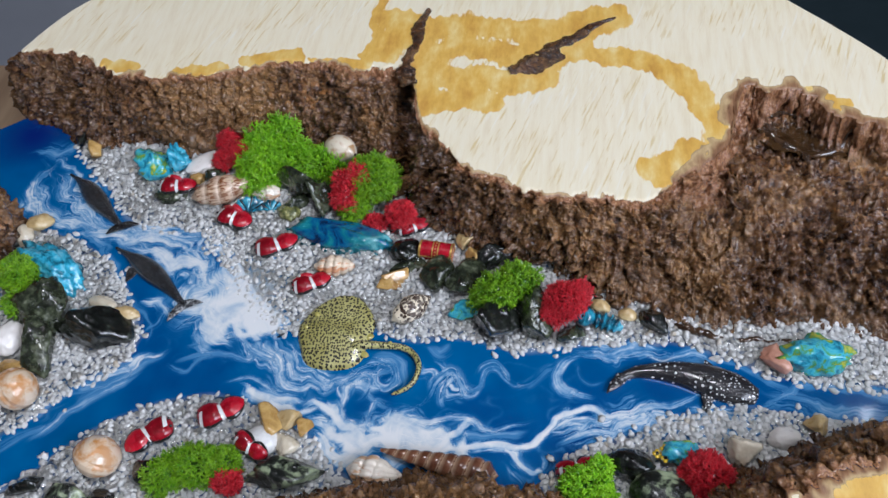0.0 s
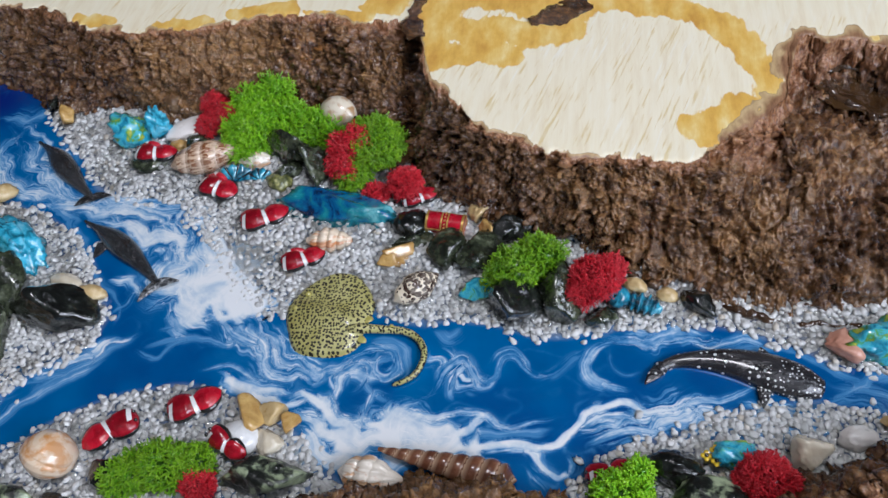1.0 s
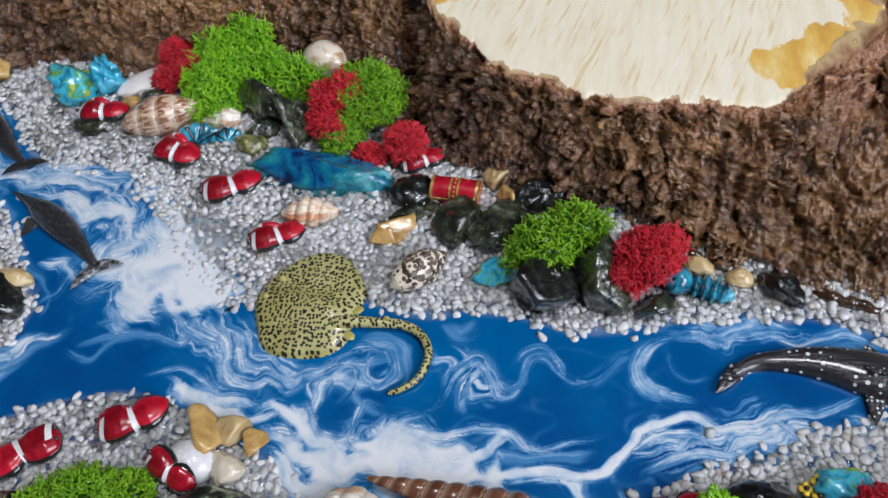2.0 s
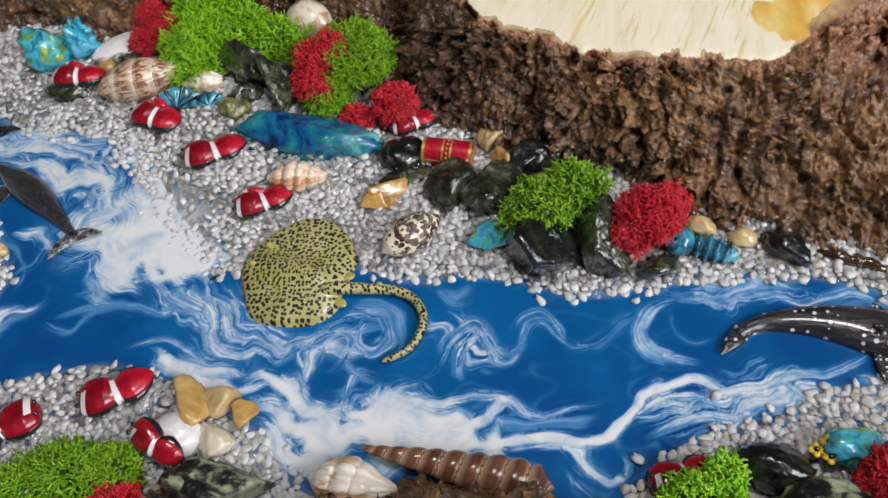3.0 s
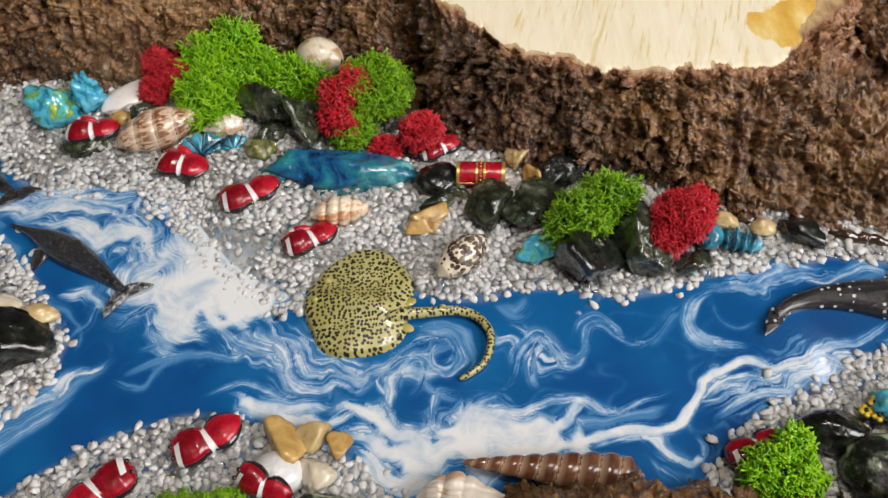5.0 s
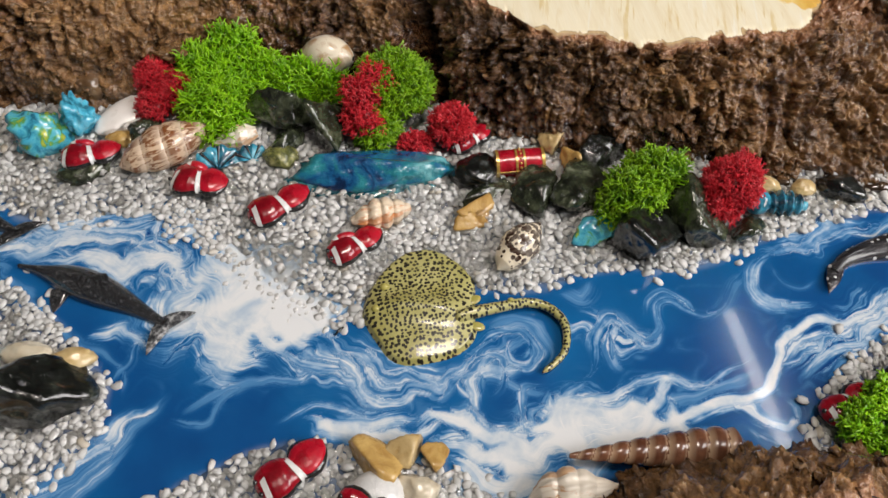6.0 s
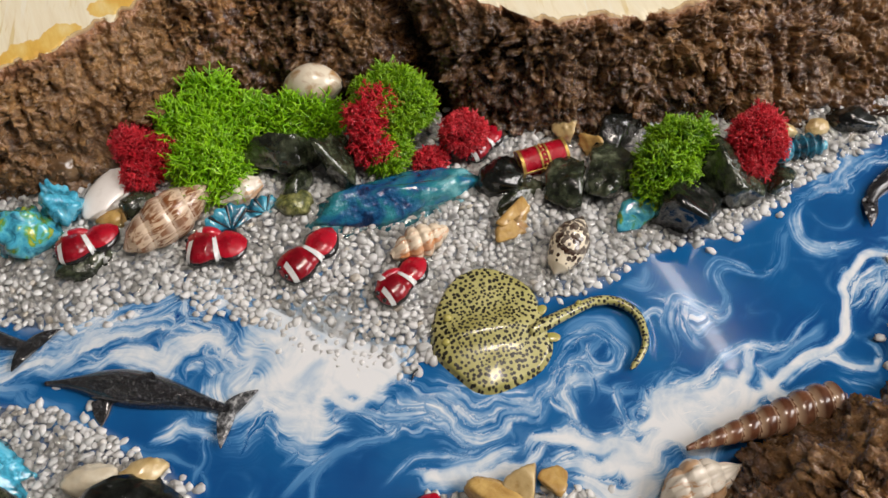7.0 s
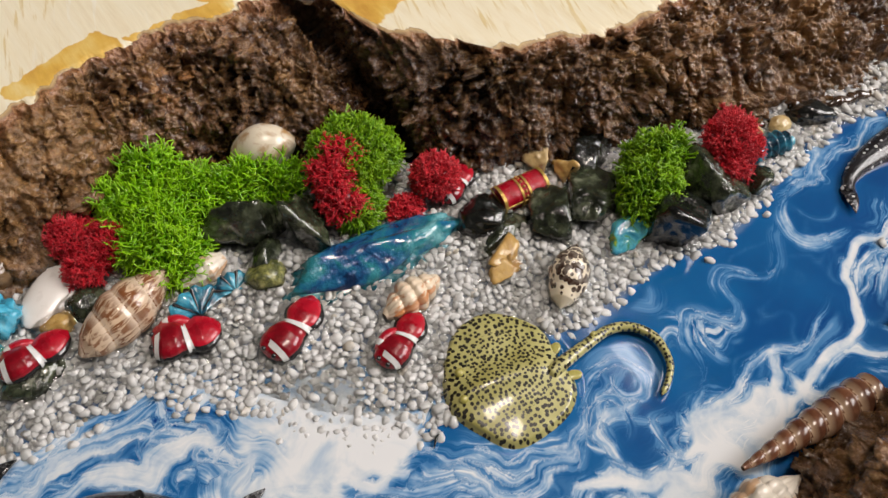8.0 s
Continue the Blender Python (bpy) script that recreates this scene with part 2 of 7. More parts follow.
def resin_material():
    n = Nodes("river_resin")
    wander = n.noise(45, 3, 0.5)
    blue = n.mix(n.ramp(wander, [(0.3, (0, 0, 0)), (0.75, (1, 1, 1))]), (0.0015, 0.084, 0.255), (0.002, 0.122, 0.335))
    blue = n.mix(n.attr("deep"), blue, (0.003, 0.016, 0.15))
    flow = n.add("ShaderNodeAttribute")
    flow.attribute_name = "flow"
    sway = n.add("ShaderNodeTexNoise")
    sway.inputs["Scale"].default_value, sway.inputs["Detail"].default_value = 95, 2
    n.link(n.co, sway.inputs["Vector"])
    push = n.add("ShaderNodeVectorMath", operation="SCALE")
    push.inputs["Scale"].default_value = 1.5
    n.link(sway.outputs["Color"], push.inputs[0])
    swayed = n.add("ShaderNodeVectorMath", operation="ADD")
    n.link(flow.outputs["Vector"], swayed.inputs[0])
    n.link(push.outputs[0], swayed.inputs[1])
    co = swayed.outputs[0]
    coarse, fine = n.noise(0.30, 2, 0.5, co), n.noise(1.0, 2, 0.55, co)
    strands = n.maths("ADD", n.maths("MULTIPLY", n.ramp(coarse, [(0.39, (0.05,) * 3), (0.50, (0.5,) * 3), (0.60, (1, 1, 1))]), 0.62),
                      n.maths("MULTIPLY", n.ramp(fine, [(0.42, (0, 0, 0)), (0.59, (1, 1, 1))]), 0.38))
    threads = n.maths("MULTIPLY", n.attr("thread"), strands)
    band = n.attr("band")
    open_part = n.maths("SUBTRACT", 1.0, n.maths("MINIMUM", band, 1.0))
    ragged = n.maths("ADD", n.maths("MULTIPLY", n.maths("SUBTRACT", strands, 0.45), 1.1), n.maths("MULTIPLY", n.maths("SUBTRACT", n.noise(260, 4, 0.6), 0.5), 0.9))
    frayed = n.maths("ADD", band, n.maths("MULTIPLY", ragged, n.maths("ADD", open_part, 0.12)))
    solid = n.maths("MULTIPLY", n.ramp(frayed, [(0.12, (0, 0, 0)), (0.40, (0.38,) * 3), (0.70, (0.78,) * 3), (1.0, (1, 1, 1))]), n.ramp(band, [(0.02, (0, 0, 0)), (0.25, (1, 1, 1))]))
    clouds = n.ramp(n.noise(75, 4, 0.6, distort=0.6), [(0.34, (0.72,) * 3), (0.56, (1, 1, 1))])
    solid = n.maths("MULTIPLY", solid, clouds)
    wisp = n.maths("MULTIPLY", n.attr("wisp"), n.maths("ADD", fine, 0.1))
    f = n.maths("MAXIMUM", n.maths("MAXIMUM", threads, solid), wisp)
    under = n.mix(n.noise(300, 3), (0.30, 0.33, 0.35), (0.56, 0.57, 0.565))
    colour = n.mix(n.attr("bed"), blue, under)
    milk = n.ramp(f, [(0.0, (0.006, 0.12, 0.32)), (0.3, (0.075, 0.24, 0.48)), (0.6, (0.30, 0.46, 0.64)), (0.85, (0.62, 0.69, 0.745)), (1.0, (0.78, 0.80, 0.81))])
    colour = n.mix(n.ramp(f, [(0.0, (0, 0, 0)), (0.16, (1, 1, 1))]), colour, milk)
    n.bump(n.noise(60, 2), 0.12, 0.5)
    return n.done(colour, 0.12, 0.6, 0.03, ior=1.5)


def bark_material():
    n = Nodes("wet_bark")
    plate = n.attr("plate")
    st = n.stretched(1, 1, 0.9)
    grain = n.ramp(n.noise(330, 5, 0.62, st), [(0.38, (0.01, 0.0035, 0.0009)), (0.47, (0.0747, 0.029, 0.0088)), (0.55, (0.2192, 0.1012, 0.034)), (0.66, (0.4982, 0.2904, 0.1197))])
    flake = n.ramp(plate, [(0.0, (0.0179, 0.0062, 0.0019)), (0.3, (0.0747, 0.0282, 0.0082)), (0.6, (0.1893, 0.0827, 0.0265)), (0.82, (0.3587, 0.1936, 0.0788)), (0.92, (0.4384, 0.176, 0.041)), (1.0, (0.5181, 0.3344, 0.1575))])
    colour = n.mix(0.5, grain, flake)
    dark = n.ramp(n.noise(38, 3, 0.55), [(0.42, (0, 0, 0)), (0.60, (0.75,) * 3)])
    colour = n.mix(dark, colour, n.mix(0.5, colour, (0.0299, 0.0097, 0.0038)))
    pale = n.ramp(n.noise(17, 4, 0.6, n.stretched(1, 1.3, 0.8)), [(0.45, (0, 0, 0)), (0.58, (0.8,) * 3)])
    # Bark is also paler in the stretches that bark_strip() masks.
    pale = n.maths("MAXIMUM", pale, n.maths("MULTIPLY", n.attr("pale_zone"), n.ramp(n.noise(90, 4, 0.6), [(0.40, (0.05,) * 3), (0.58, (0.6,) * 3)])))
    colour = n.mix(pale, colour, n.mix(0.5, grain, (0.3986, 0.2156, 0.0788)))
    fibre = n.ramp(n.noise(1.0, 5, 0.6, n.stretched(900, 900, 160)), [(0.32, (0.1295, 0.0484, 0.0214)), (0.5, (0.3587, 0.1628, 0.0756)), (0.68, (0.5978, 0.3344, 0.1638))])
    colour = n.mix(n.attr("rim"), colour, fibre)
    # Bark turns darker and smoother wherever its mask is set.
    dark_gloss = n.maths("MULTIPLY", n.attr("dark_gloss"), n.ramp(n.noise(110, 4), [(0.32, (0.5,) * 3), (0.52, (1.0,) * 3)]))
    colour = n.mix(dark_gloss, colour, n.mix(0.72, colour, n.ramp(n.noise(240, 4), [(0.4, (0.008, 0.0035, 0.0013)), (0.6, (0.0498, 0.0194, 0.0063)), (0.72, (0.1594, 0.0704, 0.0227))])))
    n.bump(n.noise(480, 5, 0.65, st), 0.9, 1.2)
    n.bump(n.cells(900), 0.5, 0.5)
    rough = n.ramp(n.noise(160, 4), [(0.4, (0.12,) * 3), (0.65, (0.40,) * 3)])
    rough = n.mix(n.attr("dark_gloss"), rough, (0.08, 0.08, 0.08))
    n.link(n.b.inputs["Normal"].links[0].from_socket, n.b.inputs["Coat Normal"])
    return n.done(colour, rough, 0.85, 0.07)


def wood_material():
    n = Nodes("planed_poplar")
    grain = n.noise(1.0, 5, 0.6, n.stretched(330, 40, 60))
    rings = n.noise(26, 4, 0.55, distort=0.6)
    pale = n.ramp(grain, [(0.3, (0.80, 0.69, 0.47)), (0.5, (0.87, 0.785, 0.575)), (0.75, (0.90, 0.84, 0.66))])
    pale = n.mix(n.ramp(rings, [(0.35, (0, 0, 0)), (0.7, (0.5,) * 3)]), pale, (0.885, 0.81, 0.62))
    lean = n.leaning(720, 55, 60, 17)
    scratch = n.maths("MULTIPLY", n.ramp(n.noise(1.0, 3, 0.5, lean), [(0.57, (0, 0, 0)), (0.64, (1, 1, 1))]), n.ramp(n.noise(32, 3), [(0.46, (0, 0, 0)), (0.58, (0.85,) * 3)]))
    pale = n.mix(scratch, pale, (0.72, 0.57, 0.27))
    chalk = n.maths("MULTIPLY", n.ramp(n.noise(1.0, 3, 0.5, n.leaning(600, 40, 60, 17)), [(0.58, (0, 0, 0)), (0.68, (0.8,) * 3)]), n.ramp(n.noise(24, 3), [(0.45, (0, 0, 0)), (0.6, (0.8,) * 3)]))
    pale = n.mix(chalk, pale, (0.90, 0.87, 0.76))
    amber = n.ramp(n.noise(110, 4, 0.6, n.stretched(1, 0.45, 1)), [(0.30, (0.58, 0.29, 0.03)), (0.48, (0.74, 0.44, 0.07)), (0.60, (0.80, 0.55, 0.15)), (0.74, (0.86, 0.70, 0.33))])
    edge = n.maths("ADD", n.attr("amber"), n.maths("ADD", n.maths("MULTIPLY", n.maths("SUBTRACT", n.noise(1.0, 2, 0.5, n.stretched(240, 70, 60)), 0.5), 0.42), n.maths("MULTIPLY", n.maths("SUBTRACT", n.noise(600, 2), 0.5), 0.06)))
    colour = n.mix(n.ramp(edge, [(0.475, (0, 0, 0)), (0.53, (0.95,) * 3)]), pale, amber)
    grit = n.noise(1.0, 5, 0.6, n.stretched(420, 120, 200))
    film = n.maths("ADD", n.attr("bast"), n.maths("MULTIPLY", n.maths("SUBTRACT", n.noise(240, 3), 0.5), 0.3))
    bast = n.ramp(grit, [(0.3, (0.16, 0.07, 0.035)), (0.6, (0.36, 0.20, 0.10)), (0.8, (0.50, 0.33, 0.18))])
    bast = n.mix(n.ramp(film, [(0.3, (1, 1, 1)), (0.75, (0, 0, 0))]), bast, n.ramp(grit, [(0.3, (0.44, 0.29, 0.13)), (0.7, (0.62, 0.46, 0.25))]))
    bast = n.mix(n.ramp(film, [(0.13, (0.6,) * 3), (0.18, (0, 0, 0))]), bast, (0.24, 0.16, 0.09))
    colour = n.mix(n.ramp(film, [(0.09, (0, 0, 0)), (0.13, (1, 1, 1))]), colour, bast)
    n.bump(n.noise(1.0, 4, 0.6, n.stretched(700, 60, 60)), 0.35, 0.3)
    return n.done(colour, n.ramp(n.noise(90, 3), [(0.3, (0.32,) * 3), (0.7, (0.5,) * 3)]), 0.15, 0.2)


def gravel_material():
    n = Nodes("quartz_gravel")
    isl = n.add("ShaderNodeNewGeometry").outputs["Random Per Island"]
    colour = n.ramp(isl, [(0.0, (0.55, 0.555, 0.54)), (0.25, (0.65, 0.655, 0.635)), (0.6, (0.755, 0.755, 0.735)), (0.94, (0.86, 0.86, 0.835)), (1.0, (0.60, 0.53, 0.42))])
    colour = n.mix(n.ramp(n.noise(420, 4), [(0.4, (0, 0, 0)), (0.75, (0.5,) * 3)]), colour, (0.66, 0.66, 0.64))
    n.bump(n.noise(700, 3), 0.25, 0.3)
    n.b.inputs["Transmission Weight"].default_value = 0.12
    return n.done(colour, 0.3, 0.2, 0.06, sub=0.8, ior=1.35)


def film_material():
    """Clear cured resin: the ground shows through, the surface mirrors the light."""
    n = Nodes("clear_resin_film")
    n.bump(n.noise(260, 3, 0.5), 0.9, 1.8)
    gloss = n.add("ShaderNodeBsdfGlossy")
    gloss.inputs["Roughness"].default_value = 0.05
    clear = n.add("ShaderNodeBsdfTransparent")
    edge = n.add("ShaderNodeFresnel")
    edge.inputs["IOR"].default_value = 1.5
    both = n.add("ShaderNodeMixShader")
    normal = n.b.inputs["Normal"].links[0].from_socket
    n.link(normal, gloss.inputs["Normal"])
    n.link(normal, edge.inputs["Normal"])
    for a, b in ((edge.outputs[0], both.inputs[0]), (clear.outputs[0], both.inputs[1]), (gloss.outputs[0], both.inputs[2])):
        n.link(a, b)
    n.link(both.outputs[0], n.t.nodes["Material Output"].inputs["Surface"])
    return n.mat


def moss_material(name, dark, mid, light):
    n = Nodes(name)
    # Ramp from tuft insides, darkened as painted shade, to the paler thread ends.
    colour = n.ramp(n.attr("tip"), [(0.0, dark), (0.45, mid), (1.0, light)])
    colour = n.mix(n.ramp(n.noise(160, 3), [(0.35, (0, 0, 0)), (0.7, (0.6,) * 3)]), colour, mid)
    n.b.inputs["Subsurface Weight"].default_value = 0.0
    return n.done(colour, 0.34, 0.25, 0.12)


def ray_material():
    n = Nodes("spotted_ray_paint")
    warp = n.add("ShaderNodeVectorMath", operation="ADD")
    wn = n.add("ShaderNodeTexNoise")
    wn.inputs["Scale"].default_value = 300
    n.link(n.co, wn.inputs["Vector"])
    sc = n.add("ShaderNodeVectorMath", operation="SCALE")
    sc.inputs["Scale"].default_value = 0.0004
    n.link(wn.outputs["Color"], sc.inputs[0])
    n.link(n.co, warp.inputs[0])
    n.link(sc.outputs[0], warp.inputs[1])
    flat = n.add("ShaderNodeMapping")
    flat.inputs["Scale"].default_value = (1, 1, 0)
    n.link(warp.outputs[0], flat.inputs["Vector"])
    size = n.maths("ADD", n.maths("MULTIPLY", n.noise(260, 2), 0.30), 0.20)
    inner = n.maths("LESS_THAN", n.cells(780, flat.outputs[0], randomness=0.8, dims="2D"), size)
    outer = n.maths("LESS_THAN", n.cells(640, flat.outputs[0], randomness=0.85, dims="2D"), size)
    spot = n.mix(n.maths("GREATER_THAN", n.maths("ADD", n.attr("outward"), n.maths("MULTIPLY", n.noise(200, 1), 0.1)), 0.66), inner, outer)
    ground = n.ramp(n.noise(90, 4), [(0.3, (0.33, 0.30, 0.085)), (0.55, (0.46, 0.43, 0.165)), (0.8, (0.60, 0.56, 0.26))])
    n.bump(n.noise(420, 4), 0.45, 0.5)
    return n.done(n.mix(spot, ground, (0.012, 0.010, 0.006)), 0.34, 0.5, 0.1)


def shark_material():
    """White spots: close rows of small ones on the head, scattered larger ones towards the tail."""
    n = Nodes("whale_shark_paint")
    head = n.maths("LESS_THAN", n.cells(620, randomness=0.6), n.maths("ADD", n.maths("MULTIPLY", n.noise(300, 2), 0.24), 0.14))
    rear = n.maths("LESS_THAN", n.cells(340, randomness=0.75), n.maths("ADD", n.maths("MULTIPLY", n.noise(220, 2), 0.24), 0.10))
    front = n.maths("LESS_THAN", n.maths("ADD", n.attr("along"), n.maths("MULTIPLY", n.noise(180, 2), 0.12)), 0.36)
    spot = n.mix(front, rear, head)
    ground = n.ramp(n.noise(150, 4), [(0.3, (0.010, 0.010, 0.012)), (0.7, (0.032, 0.031, 0.034))])
    n.bump(n.noise(1.0, 4, 0.6, n.stretched(90, 480, 480)), 0.8, 1.2)
    return n.done(n.mix(spot, ground, (0.62, 0.63, 0.62)), 0.22, 0.7, 0.05)


def shell_material(name, ground, mark, scale, low, high, banded=0.0, suture=None, pale=0.3, spotted=False, striped=False):
    n = Nodes(name)
    f = n.noise(scale, 4, 0.6, n.stretched(0.22, 1, 1) if striped else None, banded)
    colour = n.ramp(f, [(low, ground), (high, mark)])
    if spotted:
        split = n.add("ShaderNodeSeparateXYZ")
        n.link(n.co, split.inputs[0])
        size = n.ramp(n.maths("ADD", n.maths("MULTIPLY", split.outputs[0], 40.0), n.maths("MULTIPLY", n.noise(300, 2), 0.2)), [(0.08, (0.62,) * 3), (0.34, (0.54,) * 3), (0.50, (0.1,) * 3)])
        colour = n.mix(n.maths("LESS_THAN", n.cells(640, n.stretched(0.8, 1, 1), randomness=0.6), size), ground, mark)
    colour = n.mix(n.ramp(n.noise(scale * 0.4, 3), [(0.4, (0, 0, 0)), (0.8, (0.5,) * 3)]), colour, tuple(min(0.85, 0.6 * g + pale) for g in ground))
    if suture:
        colour = n.mix(n.ramp(n.attr("band"), [(0.0, (0.95,) * 3), (0.16, (0.5,) * 3), (0.42, (0, 0, 0)), (0.82, (0, 0, 0)), (1.0, (0.7,) * 3)]), colour, suture)
    n.bump(n.noise(scale * 3, 3), 0.2, 0.2)
    return n.done(colour, 0.25, 0.5, 0.08)


RESIN = resin_material()
BARK = bark_material()
WOOD = wood_material()
GRAVEL = gravel_material()
FILM = film_material()
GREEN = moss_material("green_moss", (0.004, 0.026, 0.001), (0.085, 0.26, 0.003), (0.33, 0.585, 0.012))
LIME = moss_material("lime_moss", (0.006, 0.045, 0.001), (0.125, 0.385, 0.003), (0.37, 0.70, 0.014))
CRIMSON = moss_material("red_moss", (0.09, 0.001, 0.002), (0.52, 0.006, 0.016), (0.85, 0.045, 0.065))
RED = mottled("red_enamel", [(0.35, (0.24, 0.003, 0.010)), (0.65, (0.54, 0.008, 0.026))], 130, 0.28, 0.4, 0.5, 0.8, fine=1.6)
MAROON = mottled("deep_red_enamel", [(0.35, (0.15, 0.002, 0.006)), (0.65, (0.40, 0.006, 0.02))], 120, 0.26, 0.5, 0.5, 0.8, fine=1.6)
WHITE = mottled("white_enamel", [(0.3, (0.66, 0.66, 0.65)), (0.7, (0.82, 0.82, 0.80))], 260, 0.3, 0.5, 0.15, 0.2)
BLACK = mottled("black_enamel", [(0.3, (0.008, 0.007, 0.008)), (0.7, (0.022, 0.02, 0.02))], 260, 0.25, 0.6, 0.2, 0.2)
GOLD = mottled("gold_paint", [(0.3, (0.48, 0.29, 0.06)), (0.7, (0.70, 0.47, 0.14))], 500, 0.3, 0.3, 0.3, 0.2, metal=0.6)
STONE_BLACK = mottled("wet_black_stone", [(0.38, (0.003, 0.0035, 0.003)), (0.54, (0.010, 0.012, 0.010)), (0.64, (0.024, 0.029, 0.022)), (0.74, (0.09, 0.10, 0.08))], 210, 0.16, 0.9, 0.7, 1.3, fine=1.4)
STONE_GREEN = mottled("wet_green_stone", [(0.36, (0.008, 0.010, 0.006)), (0.50, (0.030, 0.038, 0.021)), (0.60, (0.068, 0.080, 0.046)), (0.72, (0.20, 0.22, 0.15))], 210, 0.18, 0.9, 0.75, 1.4, fine=1.4)
STONE_OLIVE = mottled("olive_stone", [(0.36, (0.03, 0.04, 0.01)), (0.5, (0.13, 0.14, 0.035)), (0.64, (0.34, 0.33, 0.11)), (0.75, (0.5, 0.47, 0.2))], 420, 0.3, 0.6, 0.8, 0.9)
STONE_GREY = mottled("serpentine_stone", [(0.45, (0.008, 0.010, 0.008)), (0.50, (0.045, 0.055, 0.038)), (0.535, (0.19, 0.23, 0.14)), (0.62, (0.36, 0.42, 0.26))], 130, 0.3, 0.4, 0.9, 1.2, distort=0.4)
TAN = mottled("tan_pebble", [(0.3, (0.42, 0.27, 0.10)), (0.55, (0.60, 0.45, 0.22)), (0.8, (0.76, 0.64, 0.42))], 140, 0.3, 0.5, 0.25, 0.4)
OCHRE = mottled("ochre_stone", [(0.3, (0.36, 0.19, 0.05)), (0.55, (0.56, 0.36, 0.12)), (0.8, (0.74, 0.52, 0.20))], 150, 0.28, 0.5, 0.25, 0.4, distort=0.6)
UMBER = mottled("brown_pebble", [(0.3, (0.06, 0.03, 0.013)), (0.55, (0.15, 0.085, 0.04)), (0.8, (0.30, 0.19, 0.10))], 150, 0.25, 0.6, 0.3, 0.4)
CREAM = mottled("cream_stone", [(0.3, (0.62, 0.52, 0.36)), (0.7, (0.78, 0.72, 0.58))], 160, 0.25, 0.6, 0.2, 0.3)
PINK = mottled("pink_stone", [(0.3, (0.45, 0.19, 0.12)), (0.7, (0.66, 0.36, 0.26))], 170, 0.35, 0.4, 0.4, 0.4)
MILK = mottled("white_stone", [(0.3, (0.76, 0.71, 0.66)), (0.7, (0.86, 0.83, 0.79))], 90, 0.3, 0.5, 0.1, 0.3)
TURQ = mottled("turquoise_glaze", [(0.38, (0.004, 0.03, 0.055)), (0.48, (0.014, 0.14, 0.22)), (0.58, (0.035, 0.31, 0.45)), (0.76, (0.24, 0.62, 0.74))], 190, 0.2, 0.8, 0.5, 0.6, distort=0.8)
TURQ_PALE = mottled("pale_turquoise_glaze", [(0.34, (0.008, 0.08, 0.12)), (0.45, (0.025, 0.27, 0.40)), (0.54, (0.06, 0.46, 0.66)), (0.72, (0.26, 0.66, 0.78))], 190, 0.2, 0.8, 0.5, 0.6, distort=0.8)
TURQ_GREEN = mottled("turquoise_green_glaze", [(0.3, (0.01, 0.10, 0.16)), (0.42, (0.04, 0.36, 0.52)), (0.50, (0.10, 0.50, 0.60)), (0.57, (0.08, 0.34, 0.10)), (0.64, (0.48, 0.50, 0.03)), (0.75, (0.10, 0.46, 0.55))], 150, 0.2, 0.8, 0.5, 0.6, distort=0.8)
BLUE_GLASS = mottled("blue_agate", [(0.36, (0.003, 0.02, 0.07)), (0.42, (0.005, 0.08, 0.22)), (0.48, (0.008, 0.13, 0.26)), (0.54, (0.012, 0.19, 0.25)), (0.60, (0.02, 0.24, 0.29)), (0.69, (0.16, 0.46, 0.50))], 85, 0.12, 0.9, 0.9, 1.4, distort=0.8)
TEAL_GLASS = mottled("teal_agate_edge", [(0.36, (0.005, 0.07, 0.11)), (0.5, (0.015, 0.20, 0.26)), (0.64, (0.16, 0.46, 0.50))], 120, 0.12, 0.9, 0.8, 1.0, distort=0.6)
DOLPHIN = mottled("grey_dolphin_paint", [(0.35, (0.004, 0.004, 0.005)), (0.54, (0.013, 0.013, 0.015)), (0.68, (0.07, 0.07, 0.072))], 900, 0.2, 0.9, 1.0, 2.6, fine=0.7)
PALE_SKIN = mottled("pale_fluke_edge", [(0.4, (0.03, 0.032, 0.035)), (0.52, (0.14, 0.145, 0.15)), (0.64, (0.5, 0.51, 0.51))], 480, 0.25, 0.7, 0.8, 1.0)
YELLOW = mottled("yellow_enamel", [(0.3, (0.62, 0.40, 0.01)), (0.7, (0.78, 0.56, 0.03))], 300, 0.3, 0.5, 0.2, 0.2)
PUTTY = mottled("ray_fin_paint", [(0.3, (0.34, 0.31, 0.07)), (0.7, (0.48, 0.43, 0.13))], 300, 0.25, 0.5, 0.2, 0.2)
SHARK = shark_material()
RAY = ray_material()
CONE = shell_material("spotted_cone_shell", (0.84, 0.74, 0.56), (0.045, 0.02, 0.012), 820, 0.475, 0.51, 0.2, None, 0.2, True)
RIBBED = shell_material("ribbed_pink_shell", (0.80, 0.66, 0.49), (0.58, 0.24, 0.09), 300, 0.49, 0.60, 0.6, None, 0.16, striped=True)
TURRET = shell_material("turret_shell_brown", (0.10, 0.034, 0.016), (0.24, 0.10, 0.05), 180, 0.4, 0.7, 0.0, (0.60, 0.42, 0.27), 0.02)
WHELK = shell_material("whelk_shell_brown", (0.68, 0.49, 0.33), (0.22, 0.075, 0.025), 420, 0.47, 0.54, 1.2, (0.74, 0.60, 0.46), 0.04, striped=True)
SNAIL = shell_material("moon_snail_shell", (0.76, 0.60, 0.43), (0.60, 0.27, 0.075), 110, 0.44, 0.58, 0.4, None, 0.16)
PALE_SHELL = shell_material("pale_shell", (0.82, 0.74, 0.62), (0.60, 0.33, 0.15), 210, 0.515, 0.575, 0.6, None, 0.2, striped=True)
